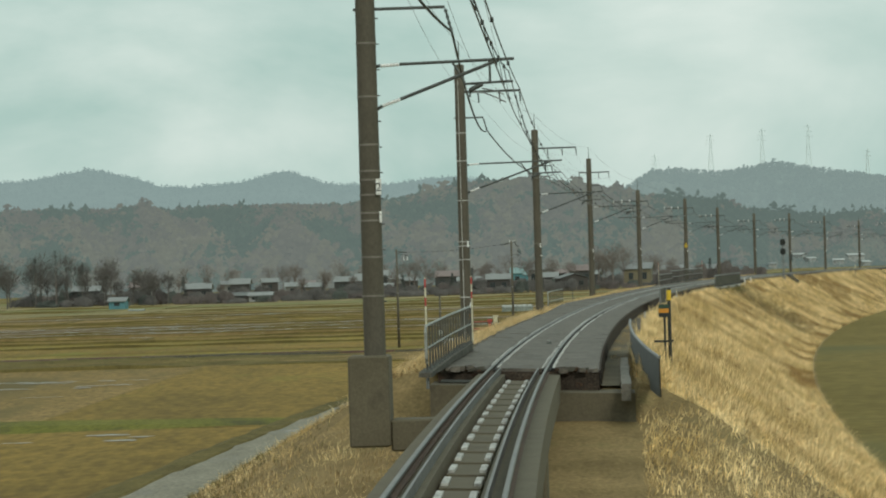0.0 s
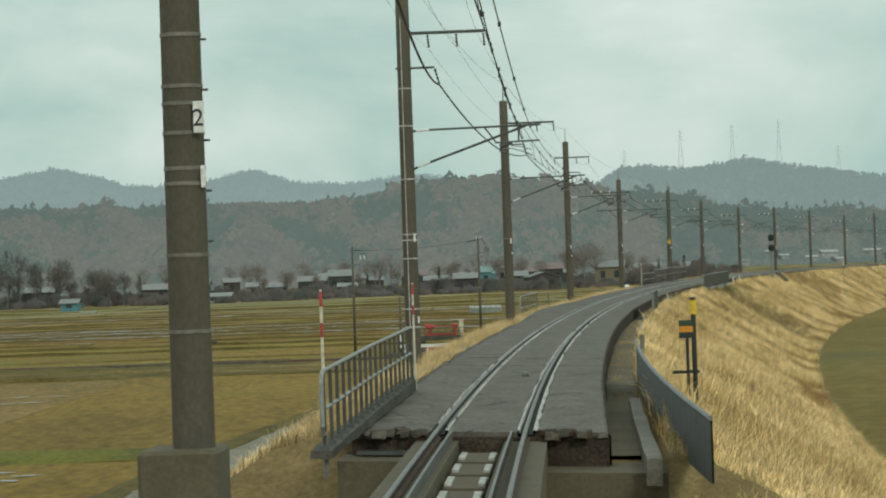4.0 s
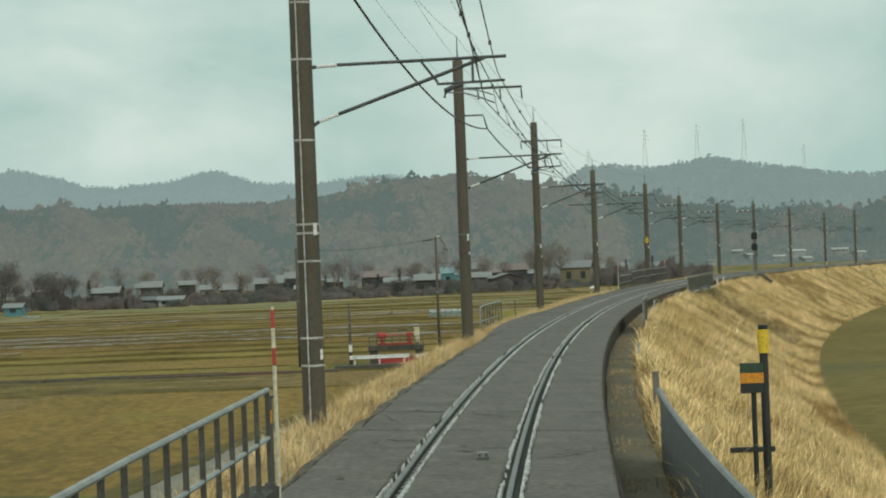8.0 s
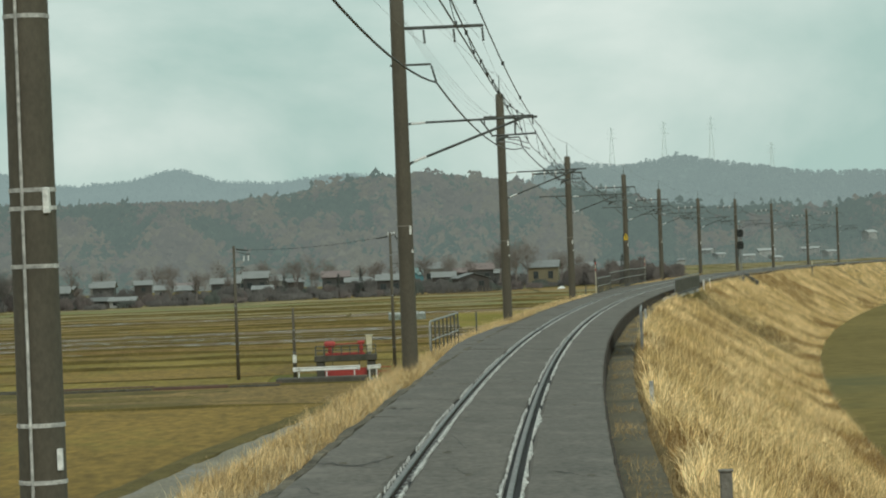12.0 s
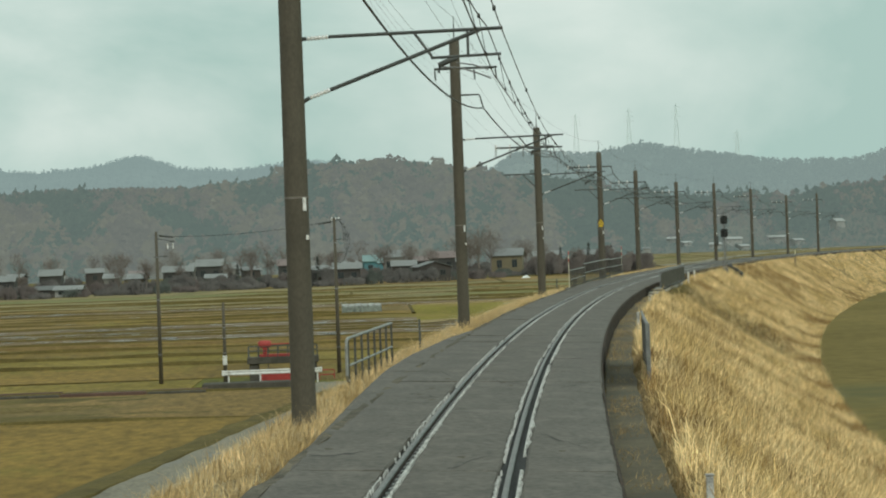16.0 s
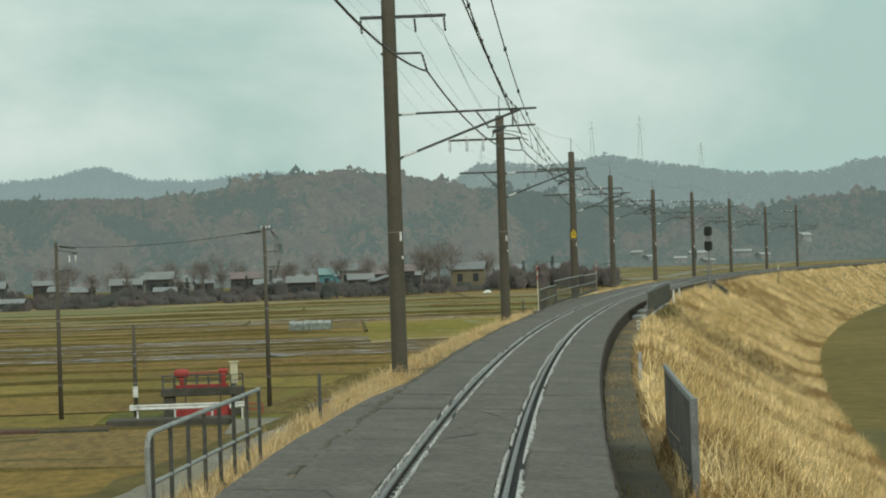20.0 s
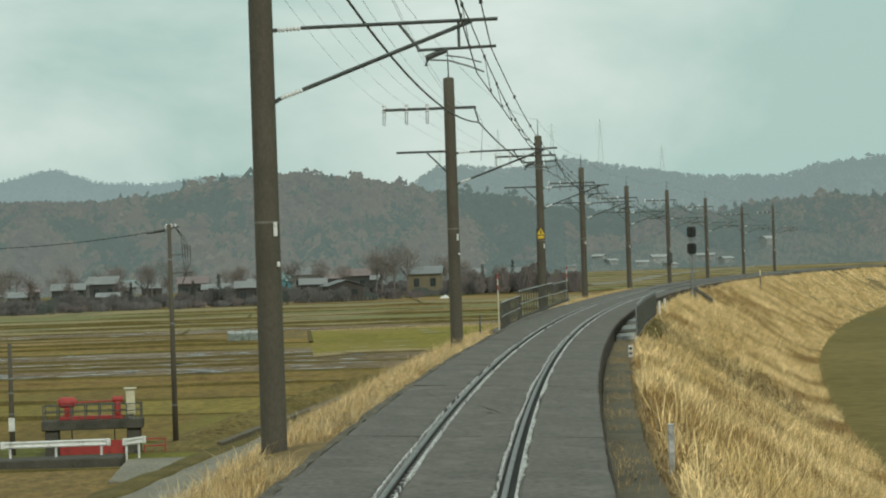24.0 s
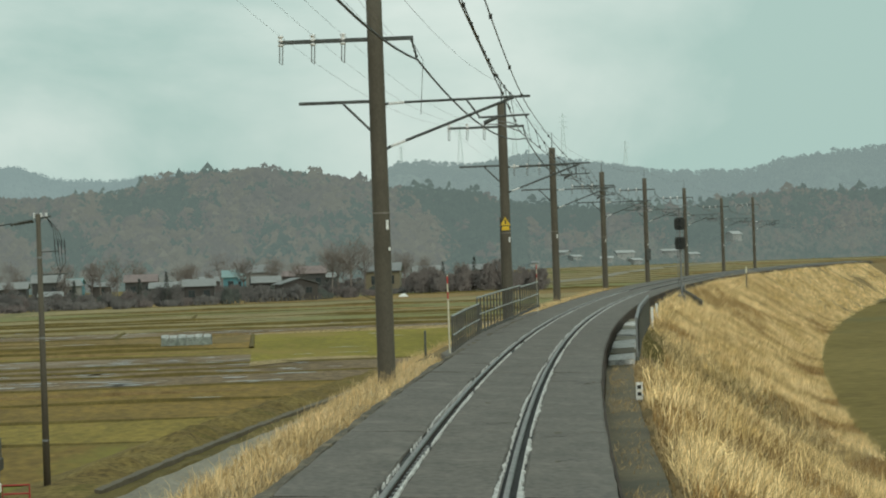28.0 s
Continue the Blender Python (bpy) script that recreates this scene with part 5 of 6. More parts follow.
def bare_tree(x, y, h, label, z=FIELD, wide=0.3, material=M_TWIG, twigs=620):
    """Leafless tree: a trunk that forks into limbs, under a soft crown of fine twigs."""
    th = thing("bare_tree", pose(x, y, z), label, "tree", "leafless village trees")
    r = rnd
    fork = h * r.uniform(0.22, 0.36)
    bow = r.uniform(-0.03, 0.03) * h
    g = Geo().tube([(0, 0, -0.3), (bow * 0.5, 0, fork * 0.6), (bow, 0, fork), (bow * 1.4, 0, h * 0.7), (bow * 1.2, 0, h * 0.93)], [0.02 * h, 0.016 * h, 0.013 * h, 0.006 * h, 0.02], 6)
    for i in range(9):
        a, q = r.uniform(0, 2 * math.pi), r.uniform(0.0, 0.5)
        d = h * wide * r.uniform(0.5, 0.95)
        z0 = fork + (h * 0.62 - fork) * q
        z1 = min(h * 0.97, z0 + h * r.uniform(0.25, 0.42))
        g.tube([(bow, 0, z0), (bow + d * 0.45 * math.cos(a), d * 0.45 * math.sin(a), z0 + (z1 - z0) * 0.5), (bow + d * math.cos(a), d * math.sin(a), z1)], [0.007 * h, 0.005 * h, 0.015], 5)
    g.to("trunk", material, th)
    w = Geo()
    lobes = [(r.uniform(-0.5, 0.5), r.uniform(-0.5, 0.5), r.uniform(-0.35, 0.45), r.uniform(0.45, 0.75)) for _ in range(7)]
    for k in range(twigs):
        lx, ly, lz, lr = lobes[k % 7]
        d = Vector((r.gauss(0, 1), r.gauss(0, 1), r.gauss(0.1, 1))).normalized()
        q = lr * r.random() ** 0.45
        c = Vector((bow + (lx + d.x * q) * h * wide, (ly + d.y * q) * h * wide, h * 0.64 + (lz + d.z * q) * h * 0.32))
        t = (d * 0.7 + Vector((0, 0, 0.75))).normalized() * h * r.uniform(0.05, 0.12)
        e = Vector((r.uniform(0.02, 0.045), 0, r.uniform(-0.03, 0.03)))
        w.add([c - e, c + e, c + t], [(0, 1, 2)])
    w.to("crown", material, th)
    return th


for x, y, h in ((-62, 850, 7), (-56, 862, 9), (-48, 880, 7), (-30, 900, 11), (-25, 905, 8), (-8, 905, 10), (6, 930, 12), (13.5, 950, 11), (28, 930, 15), (33, 935, 16), (37, 948, 14), (30, 945, 12), (52, 950, 9), (-84, 830, 6), (-36, 890, 8), (20, 945, 9)):
    bare_tree(x, y, h, "leafless grey-brown tree beside the houses", wide=0.36 if h > 11 else 0.3, twigs=900 if h > 11 else 620)
# tall grove at the end of the village
for k in range(24):
    x = -156 + 2.4 * k + rnd.uniform(-1.5, 1.5)
    bare_tree(x, 842 + rnd.uniform(-12, 26), rnd.uniform(10.0, 18.5) * (0.62 if k > 16 else 1.0), "tall leafless tree in the grove", wide=0.34, material=M_GROVE, twigs=900)
# softer belt of trees behind the back row of houses
for k in range(46):
    x = -150 + 4.9 * k + rnd.uniform(-3, 3)
    bare_tree(x, 1010 + 130 * rnd.random(), rnd.uniform(6.5, 13.0), "leafless tree behind the village", wide=rnd.uniform(0.25, 0.36), twigs=420)


def cedar(x, y, h, label, z=FIELD):
    """Dark pointed evergreen: a thin trunk in ragged drooping tiers."""
    th = thing("cedar_tree", pose(x, y, z), label, "tree", "village evergreens")
    Geo().tube([(0, 0, -0.3), (0, 0, h * 0.95)], [0.016 * h, 0.02], 6).to("trunk", M_TWIG, th)
    w = Leafy()
    for k in range(420):
        q = rnd.random() ** 1.2
        rad_ = h * 0.17 * (1.04 - q) * rnd.uniform(0.3, 1.05)
        a = rnd.uniform(0, 6.283)
        c = Vector((rad_ * math.cos(a), rad_ * math.sin(a), h * (0.12 + 0.87 * q)))
        e = Vector((math.cos(a + 1.57), math.sin(a + 1.57), 0)) * rnd.uniform(0.1, 0.24)
        w.sliver(c - e, c + e, c + Vector((math.cos(a) * 0.5, math.sin(a) * 0.5, rnd.uniform(-0.5, 0.3))), Vector((0, 1.0, h * 0.2)), 0.8)
    w.to("crown", M_BUSH_GREEN, th)


for x, y, h in ((-141, 850, 15), (-133, 838, 17), (-128, 856, 13), (-98, 858, 8), (-57, 876, 7), (-33, 878, 6.5), (-18, 880, 6.5), (-12, 890, 8), (58, 960, 8), (66, 956, 9), (72, 948, 8)):
    cedar(x, y, h, "dark green cedar among the houses")

# fence of pale stakes along the field edge
stakes = thing("stake_fence", pose(0, 0, 0), "row of pale wooden stakes along the field edge", "fence")
for i in range(34):
    x = -6 + i * 0.95 + rnd.uniform(-0.2, 0.2)
    Geo().box(x - 0.07, 850 + i * 0.9 - 0.07, FIELD - 0.2, x + 0.07, 850 + i * 0.9 + 0.07, FIELD + rnd.uniform(0.6, 1.1), 0.01).to("stake", W_TAN, stakes)

# covered rows of seedling frames on the field
M_SKIRT = mat("dark_greenish_cover", (0.10, 0.12, 0.10), (0.24, 0.27, 0.24), 1.2, 5.0, 0.8, bump=0.2)
M_VINYL = mat("grimy_vinyl", (0.25, 0.27, 0.26), (0.46, 0.48, 0.46), 0.8, 4.0, 0.4, bump=0.3, stain=(0.22, 0.24, 0.22), stain_scale=0.9)
for x, y, w, h in ((1.5, 540, 5.8, 1.35), (-92.0, 705, 4.0, 0.5)):
    th = thing("seedling_frame", pose(x, y, FIELD + 0.04), "long white vinyl-covered seedling frame on the paddy", "frame")
    n = 7
    for i in range(n):
        cx = -w / 2 + w * i / (n - 1)
        Geo().tube([(cx, -0.7, 0), (cx, -0.6, h * 0.7), (cx, 0, h), (cx, 0.6, h * 0.7), (cx, 0.7, 0)], 0.03, 5).to("hoop", M_STEEL, th)
    # lower sides, darker and greener than the vinyl above
    for side in (-1, 1):
        v, f = [], []
        for i in range(13):
            cx = -w / 2 + w * i / 12
            v += [(cx, side * 0.72, 0.1), (cx, side * (0.66 + rnd.uniform(-0.05, 0.05)), h * 0.4), (cx, side * 0.58, h * 0.72 + rnd.uniform(-0.08, 0.08))]
        for i in range(12):
            f += [(i * 3 + c, i * 3 + c + 1, i * 3 + c + 4, i * 3 + c + 3) for c in range(2)]
        part("skirt", v, f, M_SKIRT, th, "darker greenish lower cover")
    for i in range(n - 1):
        x0, x1 = -w / 2 + w * i / (n - 1), -w / 2 + w * (i + 0.9) / (n - 1)
        d = rnd.uniform(-0.1, 0.06)
        v = [(x, py, pz + d + rnd.uniform(-0.05, 0.05)) for x in (x0, (x0 + x1) / 2, x1) for py, pz in ((-0.62, h * 0.62), (-0.34, h * 0.9), (0, h + 0.03), (0.34, h * 0.9), (0.62, h * 0.62))]
        part("cover", v, [(q * 5 + c, q * 5 + c + 1, q * 5 + c + 6, q * 5 + c + 5) for q in range(2) for c in range(4)], M_VINYL, th, "grimy white vinyl cover")


# ---------------------------------------------------------------- sluice, canal and roadside things
canal = thing("canal", pose(0, 0, 0), "low reddish canal wall across the paddies", "canal", kind="structure")
crng = random.Random(21)
x0 = -150.0
while x0 < -9:
    x1 = min(x0 + crng.uniform(5.0, 9.0), -8.0)
    for y0, hi in ((312.5, 0.20), (315.2, 0.30)):
        e = crng.uniform(-0.10, 0.08)
        Geo().box(x0 + 0.04, y0 + e * 0.5, FIELD - 0.4, x1 - 0.04, y0 + 0.45 + e * 0.5, FIELD + hi + e, 0.05).to("canal_wall", M_BRICK if crng.random() < 0.72 else M_DARKC, canal)
    x0 = x1
part("canal_water", [(-150, 313.0, FIELD - 0.05), (-8, 313.0, FIELD - 0.05), (-8, 315.2, FIELD - 0.05), (-150, 315.2, FIELD - 0.05)], [(0, 1, 2, 3)], M_PUDDLE, canal, "dull water in the canal")


def berm(x0, x1, y0, y1, h, material, seed, label):
    """Uneven turf bank: a swell with lumps."""
    nx, ny = int((x1 - x0) / 1.1), int((y1 - y0) / 1.3)
    v = []
    for j in range(ny + 1):
        for i in range(nx + 1):
            x, y = x0 + (x1 - x0) * i / nx, y0 + (y1 - y0) * j / ny
            q = math.sin(math.pi * j / ny) ** 0.6 * min(1.0, 0.1 + 4.0 * (nx - i) / nx)
            v.append((x, y, FIELD - 0.04 + q * h * (0.75 + 0.8 * noise.noise(Vector((x * 0.16, y * 0.3, seed))) + 0.5 * noise.noise(Vector((x * 0.7, y * 0.8, seed))))))
    f = [(j * (nx + 1) + i, j * (nx + 1) + i + 1, (j + 1) * (nx + 1) + i + 1, (j + 1) * (nx + 1) + i) for j in range(ny) for i in range(nx)]
    part("turf_berm", v, f, material, canal, label, True)


berm(-150, -4.5, 284.0, 291.5, 0.42, M_LEVEE, 3.0, "rough brown-green turf berm")
berm(-150, -5.5, 292.0, 303.0, 0.30, M_BERM, 5.0, "rough brown-green turf berm")
berm(-150, -8.5, 303.4, 312.2, 0.40, M_LEVEE, 8.0, "rough brown-green turf berm")
Geo().box(-150, 316.0, FIELD - 0.3, -9.5, 333.4, FIELD + 0.03).to("canal_bank", F_GREEN, canal, "yellow-green canal bank")
Geo().box(-8.6, 317.5, FIELD - 0.4, -1.2, 320.0, FIELD + 0.35, 0.06).to("canal_wall", M_DARKC, canal, "mossy dark concrete headwall")
Geo().box(-9.4, 320.0, FIELD - 0.3, 5.4, 333.4, FIELD + 0.05).to("canal_bank", M_TURF, canal, "low green turf round the sluice")
Geo().box(-1.0, 304.0, FIELD - 0.2, 5.6, 318.5, FIELD + 0.17, 0.04).to("apron", M_LANE, canal, "pale concrete apron")

sl = thing("sluice_gate", pose(-3.1, 325.2, FIELD), "concrete sluice frame with red hoisting gear and red gate", "sluice gate")
Geo().box(-2.45, -0.55, -0.5, -1.75, 0.55, 1.35, 0.05).to("pier", M_DARKC, sl)
Geo().box(1.75, -0.55, -0.5, 2.45, 0.55, 1.35, 0.05).to("pier", M_DARKC, sl)
Geo().box(-2.6, -0.75, 1.35, 2.6, 0.75, 1.85, 0.04).to("deck", M_DARKC, sl, "dark stained concrete deck")
Geo().box(-1.75, -0.1, -0.3, 1.75, 0.02, 0.75, 0.02).to("gate_leaf", M_RED, sl)
for x in (-1.1, 1.1):
    Geo().tube([(x, -0.04, 0.75), (x, -0.04, 1.4)], 0.035, 6).to("lifting_rod", M_DARKST, sl)
Geo().box(-1.7, -0.35, 1.85, 1.6, 0.1, 2.05, 0.03).to("gear_bed", M_RED, sl)
g = Geo().box(-1.45, -0.3, 2.05, -1.15, 0.1, 2.5, 0.05)
g.tube([(-1.75, -0.1, 2.72), (-1.6, -0.1, 2.76), (-1.0, -0.1, 2.76), (-0.85, -0.1, 2.72)], [0.2, 0.28, 0.28, 0.2], 12)
g.to("hoist_gearbox", M_RED, sl)
g = Geo().box(1.15, -0.25, 2.05, 1.45, 0.1, 2.75, 0.06)
g.tube([(1.02, -0.08, 2.85), (1.58, -0.08, 2.85)], 0.16, 10)
g.to("hoist_gearbox", M_RED, sl)
Geo().tube([(-0.85, -0.1, 2.74), (1.1, -0.08, 2.78)], 0.045, 8).to("drive_shaft", M_RED, sl)
for y in (-0.68, 0.68):
    for z in (2.28, 2.62):
        Geo().tube([(-2.5, y, z), (2.5, y, z)], 0.028, 6).to("guard_rail", M_DARKST, sl)
    for i in range(8):
        x = -2.5 + 5.0 * i / 7
        Geo().box(x - 0.03, y - 0.03, 1.85, x + 0.03, y + 0.03, 2.64).to("guard_post", M_DARKST, sl)
Geo().box(1.75, -0.45, 2.05, 2.2, 0.0, 3.35, 0.02).to("control_cabinet", M_CREAM, sl, "cream steel control cabinet")
Geo().box(1.65, -0.55, 3.35, 2.3, 0.1, 3.43, 0.02).to("cabinet_hood", M_CREAM, sl)
Geo().box(1.85, -0.3, 1.85, 2.1, -0.1, 2.05).to("cabinet_leg", M_STEEL, sl)
g = Geo().tube([(2.6, -0.3, 0.0), (2.6, -0.3, 0.75), (3.7, -0.3, 0.75), (3.7, -0.3, 0.0)], 0.05, 6)
g.tube([(2.6, -0.3, 0.4), (3.7, -0.3, 0.4)], 0.04, 6)
g.to("red_barrier", M_RED, sl, "low red pipe barrier")


def guard_board(x, y, z, w, turn, posts, label):
    th = thing("road_barrier", pose(x, y, z, 0, 0, turn), label, "guardrail")
    prof = [(-0.03, 0.48), (-0.08, 0.54), (-0.02, 0.62), (-0.02, 0.68), (-0.08, 0.76), (-0.03, 0.82), (0.0, 0.82), (0.0, 0.48)]
    v = [(sx, py, pz) for sx in (-w / 2, w / 2) for py, pz in prof]
    f = [(i, (i + 1) % 8, 8 + (i + 1) % 8, 8 + i) for i in range(8)] + [tuple(range(7, -1, -1)), tuple(range(8, 16))]
    part("beam", v, f, M_WHITE, th)
    for i in range(posts):
        px = -w / 2 + 0.35 + (w - 0.7) * i / max(1, posts - 1)
        Geo().tube([(px, 0.07, -0.3), (px, 0.07, 0.72)], 0.06, 8).to("post", M_WHITE, th)
    for sx in (-w / 2, w / 2):
        Geo().box(sx - 0.12, -0.1, 0.46, sx + 0.12, 0.03, 0.84, 0.04).to("end_cap", M_WHITE, th)


guard_board(-4.55, 319.2, FIELD + 0.35, 5.2, 1, 3, "white steel guardrail before the sluice")
guard_board(-0.75, 320.2, FIELD + 0.3, 1.9, 62, 2, "short white steel guardrail beside the lane")


def utility_pole(x, y, top, label):
    h = top - FIELD
    th = thing("utility_pole", pose(x, y, FIELD), label, "utility pole", "utility poles in the paddies")
    Geo().tube([(0, 0, -0.3), (0, 0, h * 0.5), (0, 0, h)], [0.16, 0.13, 0.10], 12).to("shaft", M_POLE, th, "", True)
    for q in (2.15, h * 0.55, h - 1.9):
        Geo().tube([(0, 0, q), (0, 0, q + 0.09)], 0.165 - 0.06 * q / h, 12).to("band", M_STEEL, th)
    return th


def dead_end(th, h, side):
    """Bundle of dark strain insulators that leaves the pole towards one side."""
    Geo().box(-0.12, -0.05, h - 0.32, 0.12, 0.05, h - 0.22, 0.01).to("cross_arm", M_DARKST, th)
    for k in range(3):
        g = Geo()
        insulator(g, (side * 0.2, (k - 1) * 0.35, h - 0.26 - 0.02 * k), (side * (0.85 + 0.2 * k), (k - 1) * 0.35, h - 0.36 - 0.03 * k), 0.075, 6)
        g.to("strain_insulator", M_DARKST, th, "", True)


th = utility_pole(0.9, 330.5, 5.35, "slim brown concrete utility pole with cable loops beside the lane")
h = 5.35 - FIELD
dead_end(th, h, -1)
for px in (-0.16, 0.12, 0.34):
    g = Geo()
    insulator(g, (px, 0.1, h - 0.2), (px, 0.1, h + 0.06), 0.07, 3)
    g.to("pin_insulator", M_PORC, th, "white porcelain insulator", True)
Geo().tube([(0.1, 0, h - 0.18), (0.55, 0, h - 0.1)], 0.04, 6).to("side_arm", M_DARKST, th)
for q, w in ((1.62, 0.85), (2.6, 1.2)):
    Geo().tube([(0.1, 0, h - q), (w, 0, h - q + 0.02)], 0.03, 6).to("cable_bracket", M_DARKST, th)
for k in range(4):
    d = 0.14 * k
    Geo().tube([(0.35, 0, h - 0.15), (0.62 + d * 0.5, 0.1, h - 0.7), (0.66 + d, 0.1, h - 1.5), (0.72 + d * 0.9, 0.05, h - 2.1), (0.9 - 0.05 * k, 0.0, h - 2.7), (0.6, 0, h - 3.2), (0.14, 0, h - 3.5)], 0.011, 5).to("drop_cable", M_CABLE, th)
    Geo().tube([(0.66 + d, 0.1, h - 1.1), (0.67 + d, 0.1, h - 1.75)], 0.022, 6).to("cable_sleeve", M_CABLE, th)
th = utility_pole(-12.2, 327.5, 4.75, "slim brown utility pole with hanging white insulators in the paddies")
h = 4.75 - FIELD
dead_end(th, h, 1)
Geo().box(0.95, -0.05, h - 0.78, 1.35, 0.05, h - 0.68, 0.02).to("hanger_arm", M_DARKST, th)
Geo().tube([(0.1, 0, h - 0.5), (1.15, 0, h - 0.73)], 0.025, 6).to("hanger_stay", M_DARKST, th)
for px in (0.82, 1.22):
    g = Geo()
    insulator(g, (px, 0, h - 0.86), (px, 0, h - 1.3), 0.07, 4)
    g.to("hanging_insulator", M_PORC, th, "white porcelain insulator", True)
Geo().tube([(-0.25, 0, h - 1.85), (0.85, 0, h - 1.82)], 0.035, 6).to("low_arm", M_DARKST, th)
th = utility_pole(-7.4, 326.5, -0.6, "short thin dark pole beside the sluice")
Geo().box(-0.16, -0.2, 1.3, 0.16, -0.1, 2.0, 0.02).to("notice_board", M_WHITE, th, "small white notice with dark mark")
wire = thing("service_wire", pose(0, 0, 0), "thin dark wire between the utility poles", "wire")
for dy in (-0.35, 0.0, 0.35):
    pts = [Vector((-11.2, 327.5 + dy, 4.38)), Vector((-0.2, 330.5 + dy, 4.98))]
    Geo().tube(wire_points(pts, 0.25, 10), 0.013, 4).to("wire_run", M_WIRE, wire)


# ---------------------------------------------------------------- posts, signs and signal along the line
def snow_pole(s, n, z, h):
    th = thing("snow_pole", stand(s, n, z), "red and white banded snow marker pole on the bridge", "marker pole", "snow marker poles")
    Geo().tube([(0, 0, h), (0, 0, h + 0.035)], 0.018, 8).to("tip", M_CREAMW, th)
    edges_ = [h, h - 0.22, h - 0.46, h - 0.67, -0.2]
    for i in range(4):
        Geo().tube([(0, 0, edges_[i + 1]), (0, 0, edges_[i])], 0.024, 8).to("band", M_RED if i in (0, 2) else M_CREAMW, th)
    Geo().tube([(0, 0, -0.4), (0, 0, 0.1)], 0.04, 8).to("foot", M_STEEL, th)


for row in ((71.2, 2.07, 0.16, 2.33), (92.3, 1.97, -0.02, 2.4), (292.6, 2.42, -0.1, 2.4), (349.6, 2.27, -0.1, 2.45)):
    snow_pole(*row)


def stub_post(s, n, z, h, material, label, r=0.05):
    th = thing("marker_post", stand(s, n, z), label, "post")
    Geo().box(-r, -r, -0.8, r, r, h, 0.012).to("stem", material, th)
    if material is not M_DARKST:
        Geo().box(-r * 1.25, -r * 1.25, h, r * 1.25, r * 1.25, h + 0.03, 0.01).to("cap", material, th)
    else:
        Geo().tube([(0, 0, h), (0, 0, h + 0.05)], r * 0.9, 8).to("cap", M_DARKST, th)
    return th


stub_post(200.0, 3.25, -0.35, 1.05, M_DARKST, "short dark steel post in the grass", 0.03)
stub_post(301.0, 3.75, -0.4, 0.85, M_DARKST, "short dark steel post in the grass", 0.035)
stub_post(340.0, -3.5, -0.3, 0.5, M_WHITE, "short white concrete post at the bridge end", 0.055)
stub_post(349.0, -3.6, -0.3, 0.5, M_WHITE, "short white concrete post in the grass", 0.055)
stub_post(150.0, -3.2, -0.6, 0.6, M_PALE, "short pale concrete post beside the ditch", 0.045)
stub_post(120.0, -3.3, -0.6, 0.9, M_CONC, "short grey concrete post beside the ditch", 0.07)
stub_post(222.0, -3.2, -0.6, 0.75, M_PALE, "short pale concrete post beside the ditch", 0.05)
th = stub_post(275.0, -3.08, -0.83, 0.3, M_DARKST, "dark post with a white marker plate beside the ditch")
Geo().box(-0.14, -0.07, 0.2, 0.02, -0.05, 0.62, 0.005).to("marker_plate", M_WHITE, th, "white plate with dark bars")
for z in (0.30, 0.46):
    Geo().box(-0.105, -0.075, z, -0.015, -0.071, z + 0.09).to("dark_bar", M_BLACK, th)

sg = thing("line_sign", stand(101.0, -4.45, -0.42), "green and orange striped board on a dark post beside the track", "sign")
Geo().tube([(0, 0, -1.2), (0, 0, 1.75)], 0.065, 10).to("post", M_BLACK, sg)
Geo().tube([(0, 0, 1.75), (0, 0, 2.1)], 0.085, 10).to("reflector", M_YEL, sg, "yellow reflector sleeve")
Geo().tube([(0, 0, 2.1), (0, 0, 2.17)], 0.075, 10).to("cap", M_BLACK, sg)
for i, m in enumerate((M_BLACK, M_ORANGE, M_DKGREEN)):
    Geo().box(-0.37, -0.10, 1.16 + 0.15 * i, -0.02, -0.075, 1.31 + 0.15 * i, 0.004).to("stripe", m, sg)
Geo().tube([(-0.17, 0.0, -1.1), (-0.17, 0.0, 1.16)], 0.04, 8).to("stay_post", M_BLACK, sg)
Geo().box(-0.55, -0.05, 0.28, 0.12, 0.03, 0.36, 0.01).to("cross_bar", M_BLACK, sg)

# colour-light signal
si = thing("railway_signal", stand(400.0, -3.95, -0.4), "slim railway signal mast with two dark heads", "signal")
Geo().tube([(0, 0, -0.5), (0, 0, 5.9)], 0.07, 10).to("mast", M_STEEL, si)
Geo().box(-0.25, -0.25, -0.4, 0.25, 0.25, 0.25, 0.04).to("footing", M_CONC, si)
for z in (3.25, 4.55):
    hd = Geo()
    pts = [(0.36 * math.copysign(abs(math.cos(a * math.pi / 8)) ** 0.45, math.cos(a * math.pi / 8)), 0.42 * math.copysign(abs(math.sin(a * math.pi / 8)) ** 0.45, math.sin(a * math.pi / 8))) for a in range(16)]
    hd.add([(x, -0.16, z + 0.42 + y) for x, y in pts] + [(x, -0.12, z + 0.42 + y) for x, y in pts], [tuple(range(16)), tuple(range(31, 15, -1))] + [(i, (i + 1) % 16, 16 + (i + 1) % 16, 16 + i) for i in range(16)])
    head = hd.to("signal_head", M_BLACK, si)
    for dz in (0.2, 0.62):
        Geo().tube([(0, -0.40, z + dz), (0, -0.16, z + dz)], 0.11, 10, False).to("lens_hood", M_BLACK, head)
        Geo().tube([(0, -0.18, z + dz), (0, -0.165, z + dz)], 0.09, 10).to("lens", M_PANE, head)
    Geo().box(-0.15, -0.12, z + 0.2, 0.15, 0.12, z + 0.65, 0.03).to("case", M_BLACK, si)
rungs = Geo()
